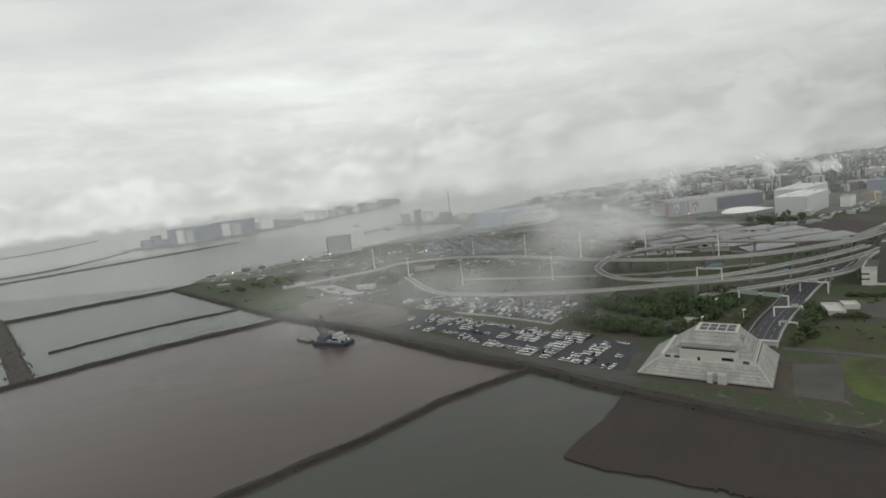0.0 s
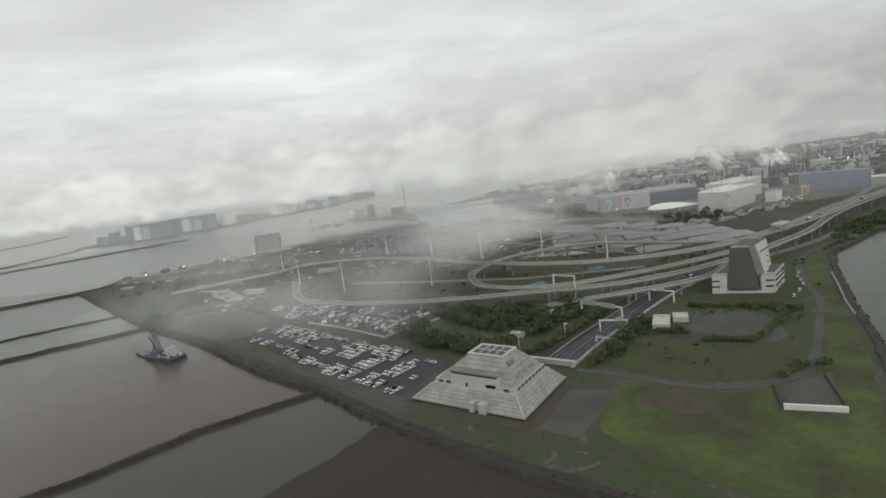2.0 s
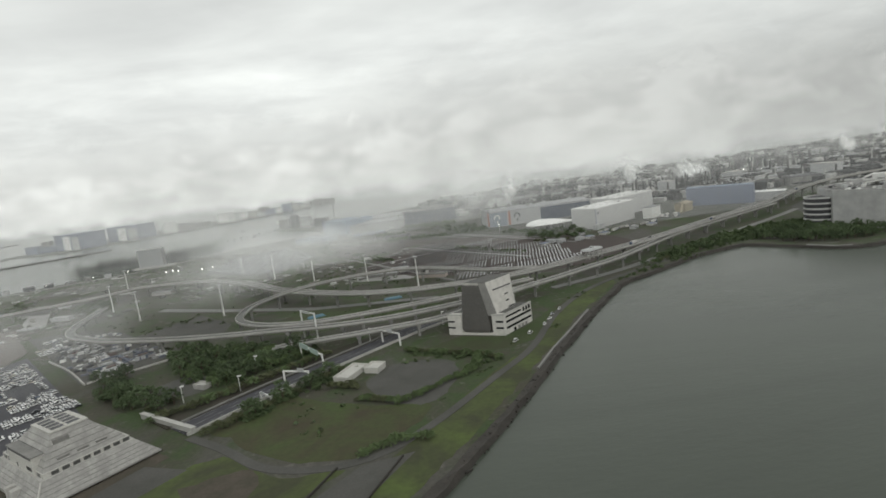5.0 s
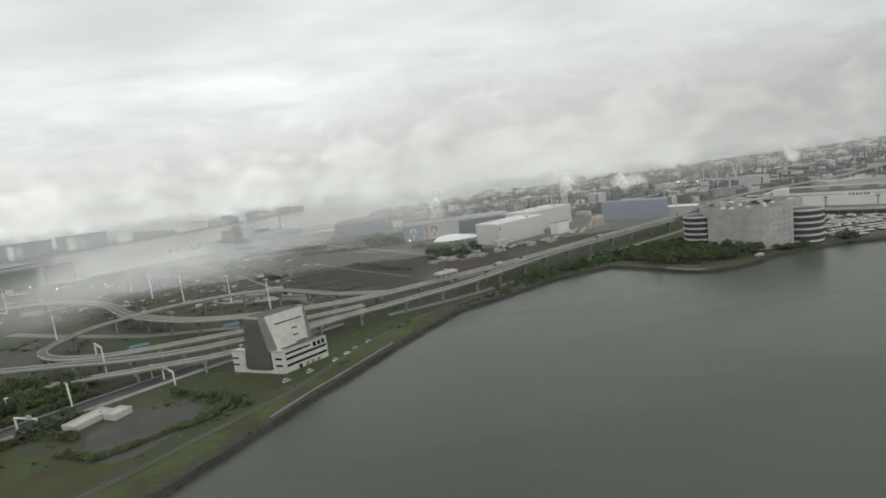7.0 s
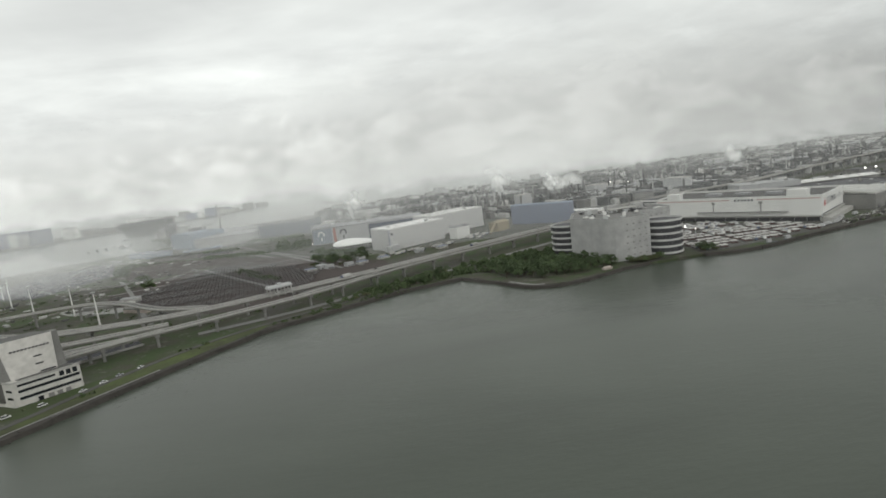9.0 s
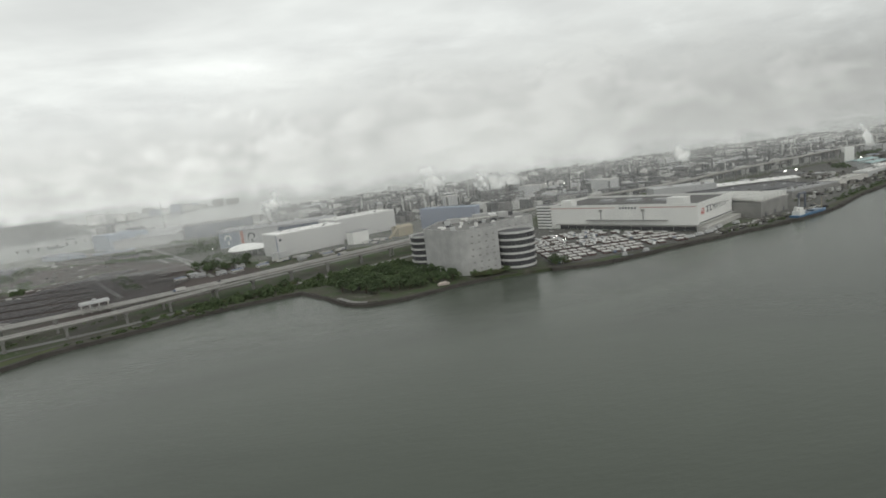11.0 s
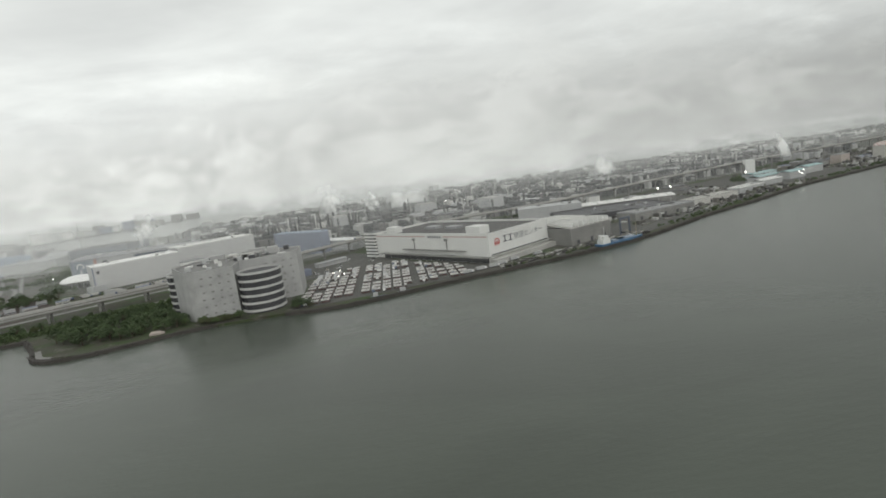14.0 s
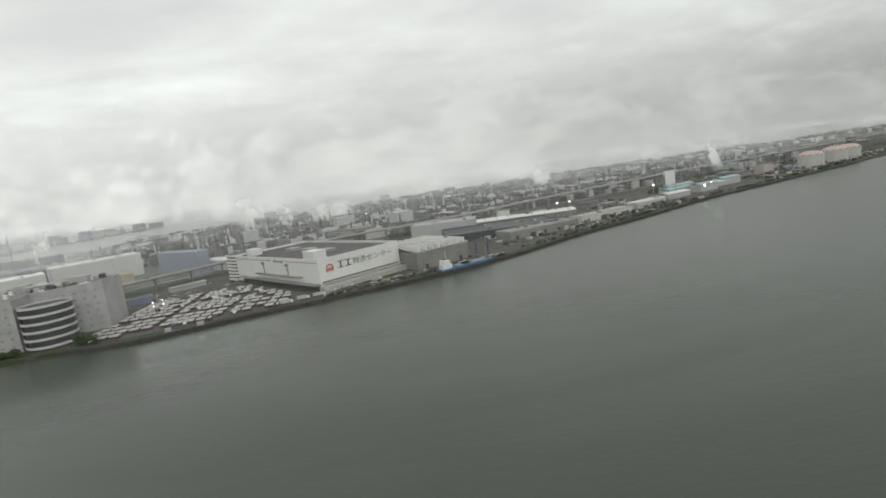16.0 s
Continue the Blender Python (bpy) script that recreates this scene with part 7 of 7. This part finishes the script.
M_SITE = island_mat("mixed site goods", ((0.10, 0.10, 0.095), (0.18, 0.175, 0.165), (0.30, 0.30, 0.285), (0.22, 0.21, 0.19), (0.5, 0.5, 0.48)))
M_DIM = island_mat("dull plant surfaces", ((0.022, 0.024, 0.026), (0.04, 0.042, 0.042), (0.075, 0.075, 0.075), (0.12, 0.115, 0.11), (0.42, 0.42, 0.40)))
litter("plant_clutter", 4600, M_DIM, "dense dark pipework, columns and plant of the refinery", "plant", in_plant)
litter("town_roofs", 2600, M_MIXED, "far grey and white roofs of the town", "town", in_town)
litter("quay_clutter", 260, M_YARD, "dark goods and huts on the quay strip", "goods", on_quay)
litter("yard_clutter", 2400, M_YARD, "stacked goods and huts along the river", "goods", by_river)
patch("river_yards", [(644, 248), (673, 255), (734, 287), (803, 316), (878, 350), (939, 369), (1117, 428), (1117, 520), (866, 470), (708, 414), (640, 400)], 1.06, M_GRAVEL, "dark grey yards along the river wall", "pavement", rag=0.4)
litter("stored_goods", 760, island_mat("mixed stored goods", ((0.06, 0.06, 0.065), (0.14, 0.15, 0.18), (0.55, 0.55, 0.54), (0.30, 0.30, 0.30), (0.68, 0.68, 0.66))), "rows of stored vehicles and goods in the yard", "goods", in_store)
litter("site_clutter", 900, M_SITE, "scattered goods, huts and heaps on open ground", "goods", west)

# parked cars on the roof of the parking building, and a slip at the wooded point
for i in range(16):
    copy_thing(CARS[rng.choice((0, 0, 1, 2))], pose(456 + (i % 8) * 4.4 + rng.uniform(-0.4, 0.4), 262 + (i // 8) * 8 + rng.uniform(-0.4, 0.4), 21.3, 0, 0, 80 + rng.uniform(-5, 5)))
slip = smooth([(x, y, 1.0) for x, y in ((396, 230), (402, 218.5), (407, 215.5))], 3)
tagged(part("slipway", ribbon(bmesh.new(), slip, -1.0, 1.0, -1.0, 0.25), M_CONCD), "pale concrete slip along the point", "slipway", kind="structure")
rb = thing("rowing_boat", pose(441, 222.5, 1.3, 0, 0, 8), "small pinkish covered boat on the bank", "boat")
part("hull", hull(bmesh.new(), 5.5, 1.8, -0.2, 0.7), M_TANP, rb)
part("cover", prism(bmesh.new(), [(-2.4, -0.8), (1.6, -0.8), (1.6, 0.8), (-2.4, 0.8)], 0.7, 1.3, [(-2.0, -0.15), (1.2, -0.15), (1.2, 0.15), (-2.0, 0.15)]), M_TANP, rb)

# floodlights that burn in the dull weather
M_LIT = bpy.data.materials.new("lit lamp")
M_LIT.use_nodes = True
M_LIT.node_tree.nodes["Principled BSDF"].inputs["Emission Color"].default_value = (1.0, 0.97, 0.9, 1)
M_LIT.node_tree.nodes["Principled BSDF"].inputs["Emission Strength"].default_value = 6.0
for x, y, h, s in ((767, 372, 11, 0.8), (777, 371, 11, 0.8), (511, 262, 6, 0.35), (514, 266, 6, 0.35), (516, 260, 5, 0.35), (513, 256, 5, 0.3), (575, 268, 5, 0.25), (-122, 500, 4, 0.6), (-96, 520, 4, 0.5), (-62, 530, 4, 0.5), (-36, 540, 4, 0.6), (20, 470, 6, 0.5), (24, 474, 6, 0.5), (30, 468, 6, 0.5), (52, 455, 6, 0.5), (60, 458, 6, 0.5), (880, 350, 8, 0.6), (890, 362, 8, 0.6), (905, 372, 8, 0.6), (860, 385, 12, 0.8), (60, 890, 9, 1.0), (303, 456, 5, 0.5), (610, 560, 14, 0.6), (640, 566, 14, 0.6), (660, 560, 12, 0.6)):
    th = thing("floodlight", pose(x, y, 1.0), "lit white floodlight on a slim pole", "lamp", "floodlights")
    part("pole", tube(bmesh.new(), 0, 0, -0.2, h, 0.16, 0.1, n=6), M_STEEL, th)
    part("lamp", boxes((-s * 0.6, s * 0.6, -s * 0.4, s * 0.4, h, h + s * 0.8)), M_LIT, th, "lit lamp face")

# ---- low cloud, mist and steam ----


def vapour(name, dense, scale, edge=0.25, lo=0.38, hi=0.72, tone=0.92, warp=0.3, seed=0.0, stretch=(1, 1, 1), flat=0.0, round_edge=False, detail=5.0, lying=False):
    """Thin water vapour: lets light through between its wisps and scatters the light of the whole sky."""
    m = bpy.data.materials.new(name)
    m.use_nodes = True
    tr = m.node_tree
    for n in list(tr.nodes):
        tr.nodes.remove(n)
    out = tr.nodes.new("ShaderNodeOutputMaterial")
    tc = tr.nodes.new("ShaderNodeTexCoord")
    sep = tr.nodes.new("ShaderNodeSeparateXYZ")
    link(tr, tc.outputs["UV"], sep.inputs[0])
    fade = []
    for k in (0, 1):
        d = math_node(tr, "SUBTRACT", 1.0, sep.outputs[k])
        if k == 0 or round_edge:
            d = math_node(tr, "MINIMUM", sep.outputs[k], d)
        f = tr.nodes.new("ShaderNodeMapRange")
        f.interpolation_type = "SMOOTHSTEP"
        f.inputs[1].default_value, f.inputs[2].default_value = 0.0, edge if isinstance(edge, float) else edge[k]
        link(tr, d, f.inputs[0])
        fade.append(f.outputs[0])
    mp = tr.nodes.new("ShaderNodeMapping")
    mp.inputs["Location"].default_value = (seed, seed * 1.7, seed * 0.6)
    mp.inputs["Scale"].default_value = stretch
    link(tr, tc.outputs["Object"], mp.inputs[0])
    w = noise_node(tr, mp.outputs[0], scale, detail, 0.52, warp)
    f = tr.nodes.new("ShaderNodeMapRange")
    f.interpolation_type = "SMOOTHSTEP"
    f.inputs[1].default_value, f.inputs[2].default_value = lo, hi
    f.inputs[3].default_value = flat
    if round_edge:
        # the outline frays where the noise is thin
        w = math_node(tr, "MULTIPLY_ADD", math_node(tr, "MULTIPLY", fade[0], fade[1]), 0.4, math_node(tr, "SUBTRACT", math_node(tr, "MULTIPLY", w, 1.5), 0.6))
    link(tr, w, f.inputs[0])
    alpha = math_node(tr, "MULTIPLY", math_node(tr, "MULTIPLY", fade[0], fade[1]) if not round_edge else math_node(tr, "POWER", math_node(tr, "MULTIPLY", fade[0], fade[1]), 0.4), math_node(tr, "MULTIPLY", f.outputs[0], dense), clamp=True)
    up = tr.nodes.new("ShaderNodeCombineXYZ")
    up.inputs[2].default_value = 1.0
    down = tr.nodes.new("ShaderNodeCombineXYZ")
    down.inputs[2].default_value = -1.0
    dif, trn, add = tr.nodes.new("ShaderNodeBsdfDiffuse"), tr.nodes.new("ShaderNodeBsdfTranslucent"), tr.nodes.new("ShaderNodeAddShader")
    dif.inputs[0].default_value = trn.inputs[0].default_value = (tone, tone * 1.01, tone * 0.995, 1)
    link(tr, up.outputs[0], dif.inputs["Normal"])
    link(tr, down.outputs[0], trn.inputs["Normal"])
    link(tr, dif.outputs[0], add.inputs[0])
    link(tr, trn.outputs[0], add.inputs[1])
    clear, mx = tr.nodes.new("ShaderNodeBsdfTransparent"), tr.nodes.new("ShaderNodeMixShader")
    link(tr, alpha, mx.inputs[0])
    link(tr, clear.outputs[0], mx.inputs[1])
    link(tr, (dif if lying else add).outputs[0], mx.inputs[2])
    link(tr, mx.outputs[0], out.inputs[0])
    return m


def curtain(name, pts, z0, z1, material, label, bulge=0.0, category="cloud"):
    """A bank of vapour standing along a line in plan, leaning back towards its top."""
    line = smooth([(*p, 0.0) for p in pts], 60.0)
    bm = bmesh.new()
    uv = bm.loops.layers.uv.new("UVMap")
    rows, nz = [], 6
    for i, p in enumerate(line):
        s = sides(line, 1.0)[i]
        nx, ny = s[0] - p[0], s[1] - p[1]
        rows.append([bm.verts.new((p[0] + nx * bulge * (k / nz) ** 2, p[1] + ny * bulge * (k / nz) ** 2, z0 + (z1 - z0) * k / nz)) for k in range(nz + 1)])
    n = len(rows) - 1
    for i in range(n):
        for k in range(nz):
            f = bm.faces.new((rows[i][k], rows[i + 1][k], rows[i + 1][k + 1], rows[i][k + 1]))
            for lp, (a, b) in zip(f.loops, ((i, k), (i + 1, k), (i + 1, k + 1), (i, k + 1))):
                lp[uv].uv = (a / n, b / nz)
    me = bpy.data.meshes.new(name)
    bm.to_mesh(me)
    bm.free()
    me.materials.append(material)
    for poly in me.polygons:
        poly.use_smooth = True
    ob = new(name, me)
    ob.visible_shadow = False
    return tagged(ob, label, category, kind="stuff")


def ragged(pts, swing, seed):
    """A line in plan whose course wanders, so that the foot of the cloud frays."""
    rg = random.Random(seed)
    ph = [rg.uniform(0, 6.28) for k in range(4)]
    out = []
    for p in smooth([(*q, 0.0) for q in pts], 30.0):
        s = p[0] + 0.6 * p[1]
        out.append((p[0], p[1] + swing * (0.5 * math.sin(s / 61 + ph[0]) + 0.35 * math.sin(s / 27 + ph[1]) + 0.6 * math.sin(s / 140 + ph[2]) + 0.2 * math.sin(s / 13 + ph[3]))))
    return out


def deck_cloud(name, foot, full, body, top, fray, seed):
    """The plain cloudy distance, glowing by itself: ragged at its foot over the land, thinning upwards into the sky,
    its glow deeper grey towards +x.
    """
    m = bpy.data.materials.new(name)
    m.use_nodes = True
    tr = m.node_tree
    for n in list(tr.nodes):
        tr.nodes.remove(n)
    out = tr.nodes.new("ShaderNodeOutputMaterial")
    tc = tr.nodes.new("ShaderNodeTexCoord")
    px = tr.nodes.new("ShaderNodeSeparateXYZ")
    link(tr, tc.outputs["Object"], px.inputs[0])
    mp = tr.nodes.new("ShaderNodeMapping")
    mp.inputs["Location"].default_value = (seed * 130.0, seed * 70.0, seed * 30.0)
    mp.inputs["Scale"].default_value = (1.0, 1.0, 2.4)
    link(tr, tc.outputs["Object"], mp.inputs[0])
    puff = noise_node(tr, mp.outputs[0], 0.009, 6.0, 0.55, 0.4)
    big = noise_node(tr, mp.outputs[0], 0.0024, 4.0, 0.5, 0.4)

    def step(value, a, b, lo=0.0, hi=1.0, kind="SMOOTHSTEP"):
        f = tr.nodes.new("ShaderNodeMapRange")
        f.interpolation_type = kind
        for i, v in enumerate((a, b, lo, hi)):
            f.inputs[i + 1].default_value = v
        link(tr, value, f.inputs[0])
        return f.outputs[0]

    swing = math_node(tr, "MULTIPLY_ADD", math_node(tr, "ADD", math_node(tr, "MULTIPLY", puff, 0.5), math_node(tr, "MULTIPLY", big, 0.5)), 6.0, -3.0)
    below = step(math_node(tr, "MULTIPLY_ADD", swing, fray, px.outputs[2]), foot, full)
    above = step(math_node(tr, "MULTIPLY_ADD", swing, -3.0 * fray, px.outputs[2]), body, top, 1.0, 0.0)
    alpha = math_node(tr, "MULTIPLY", math_node(tr, "MULTIPLY", below, above), 0.97)
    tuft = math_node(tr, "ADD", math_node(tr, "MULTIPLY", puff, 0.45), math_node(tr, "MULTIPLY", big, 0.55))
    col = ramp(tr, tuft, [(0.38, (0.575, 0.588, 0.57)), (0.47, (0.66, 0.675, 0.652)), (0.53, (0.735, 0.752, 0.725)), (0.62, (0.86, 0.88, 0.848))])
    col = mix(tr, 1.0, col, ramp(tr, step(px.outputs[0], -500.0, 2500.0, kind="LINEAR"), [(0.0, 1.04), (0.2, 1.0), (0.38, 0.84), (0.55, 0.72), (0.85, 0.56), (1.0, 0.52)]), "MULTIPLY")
    # emission stands in for the skylight on the cloud
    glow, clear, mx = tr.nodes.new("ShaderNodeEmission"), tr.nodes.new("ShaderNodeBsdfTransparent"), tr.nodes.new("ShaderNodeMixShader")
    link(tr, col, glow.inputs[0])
    link(tr, alpha, mx.inputs[0])
    link(tr, clear.outputs[0], mx.inputs[1])
    link(tr, glow.outputs[0], mx.inputs[2])
    link(tr, mx.outputs[0], out.inputs[0])
    return m


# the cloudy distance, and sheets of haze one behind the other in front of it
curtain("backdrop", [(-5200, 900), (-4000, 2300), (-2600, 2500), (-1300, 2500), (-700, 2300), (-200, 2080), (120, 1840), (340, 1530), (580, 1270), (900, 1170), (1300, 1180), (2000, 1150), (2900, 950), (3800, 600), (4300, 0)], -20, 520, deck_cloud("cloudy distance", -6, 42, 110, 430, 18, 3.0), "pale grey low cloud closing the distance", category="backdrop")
curtain("cloud_bank_near", ragged([(300, 960), (400, 900), (560, 880), (900, 860), (1300, 900), (2000, 900)], 14, 8), -20, 200, vapour("ragged cloud", 0.145, 0.006, edge=(0.1, 0.8), lo=0.3, hi=0.6, tone=0.95, seed=11.0, flat=0.6, detail=4.0), "ragged mist over the works")
curtain("haze_far", [(-900, 1050), (0, 850), (500, 600), (800, 640), (1300, 720), (2000, 760)], -20, 160, vapour("far haze", 0.12, 0.008, edge=(0.1, 0.8), lo=0.32, hi=0.62, tone=0.94, seed=5.0, stretch=(1, 1, 1.5), flat=0.7, detail=4.0), "thin haze over the works", 30, "mist")
curtain("haze_middle", [(-700, 700), (-100, 480), (250, 395), (480, 375), (700, 440), (1300, 600)], -20, 120, vapour("middle haze", 0.145, 0.008, edge=(0.1, 0.7), lo=0.2, hi=0.7, tone=0.92, seed=9.0, stretch=(1, 1, 1.5), flat=0.85, detail=3.0), "thin haze over the interchange", 20, "mist")
curtain("haze_bay", [(-1600, 700), (-700, 860), (-250, 940), (-60, 1000), (40, 1060)], -20, 150, vapour("bay haze", 0.145, 0.005, edge=(0.15, 0.6), lo=0.1, hi=0.6, tone=0.95, seed=6.0, flat=0.9, detail=2.0), "pale haze over the bay", 30, "mist")
for k in (0, 1):
    curtain("haze_works", [(-140, 668 - 16 * k), (60, 592 - 16 * k), (150, 562 - 16 * k), (240, 588 - 16 * k), (330, 612 - 16 * k), (460, 650 - 16 * k)], -10, 110, vapour("works haze", 0.145, 0.008, edge=(0.2, 0.6), lo=0.1, hi=0.6, tone=0.95, seed=13.0 + 5 * k, flat=0.85, detail=3.0), "pale haze standing over the quays", 10, "mist")
curtain("haze_shore", [(450, 226), (490, 226), (514, 222), (562, 231), (624, 241), (673, 255), (734, 287), (803, 316), (878, 350), (939, 369), (1117, 428)], -5, 80, vapour("shore haze", 0.035, 0.012, edge=(0.12, 0.75), lo=0.2, hi=0.7, tone=0.92, seed=2.0, flat=0.75, detail=3.0), "faint damp haze along the quay", 6, "mist")
# wisps that drift low over the interchange, sheets that rise away from the river
for k, (dx, dy) in enumerate(((0, 0), (10, 16), (20, 34))):
    curtain("wisp", [(-150 + dx, 262 + dy), (-80 + dx, 222 + dy), (-20 + dx, 192 + dy), (30 + dx, 176 + dy), (80 + dx, 176 + dy), (128 + dx, 194 + dy)], 6, 40, vapour("wisp low", 0.2, 0.017, edge=(0.5, 0.5), lo=0.18, hi=0.66, tone=0.88, seed=4.0 + 3 * k, stretch=(1, 1, 1.3), round_edge=True, lying=True), "grey wisp of low cloud over the car lots", 70, "mist")
for k, (dx, dy) in enumerate(((0, 0), (8, 12), (16, 26))):
    curtain("wisp", [(30 + dx, 236 + dy), (80 + dx, 240 + dy), (128 + dx, 254 + dy), (172 + dx, 280 + dy), (214 + dx, 330 + dy), (262 + dx, 400 + dy)], 10, 44, vapour("wisp tall", 0.23, 0.017, edge=(0.5, 0.5), lo=0.14, hi=0.56, tone=0.9, seed=21.0 + 4 * k, stretch=(1, 1, 1.4), round_edge=True, lying=True), "pale wisp of low cloud over the ramps", 70, "mist")
curtain("wisp", [(205, 360), (260, 410), (320, 475), (385, 545)], 18, 66, vapour("wisp far", 0.24, 0.015, edge=(0.5, 0.5), lo=0.14, hi=0.56, tone=0.94, seed=31.0, stretch=(1, 1, 1.4), round_edge=True, lying=True), "pale wisp of low cloud drifting from the works", 90, "mist")


def plume(x, y, w, h, seed, lean=0.5):
    """Steam from a stack: soft ragged sheets, leaning with the wind."""
    m = vapour("steam", 0.75, 3.0 / w, edge=(0.5, 0.5), lo=0.16, hi=0.62, tone=0.95, seed=seed, round_edge=True, detail=5.0, stretch=(1, 1, 0.8))
    curtain("steam_plume", [(x - w * 0.5, y + 3), (x, y), (x + w * 0.5, y + 2)], 4, 4 + h, m, "white steam billowing from the works", h * lean, "steam")


for i, (x, y, w, h) in enumerate(((602, 610, 90, 34), (560, 545, 26, 44), (885, 650, 60, 40), (1040, 520, 34, 40), (345, 540, 46, 52), (520, 600, 40, 54))):
    plume(x, y, w, h, 1.3 * i + 0.7)
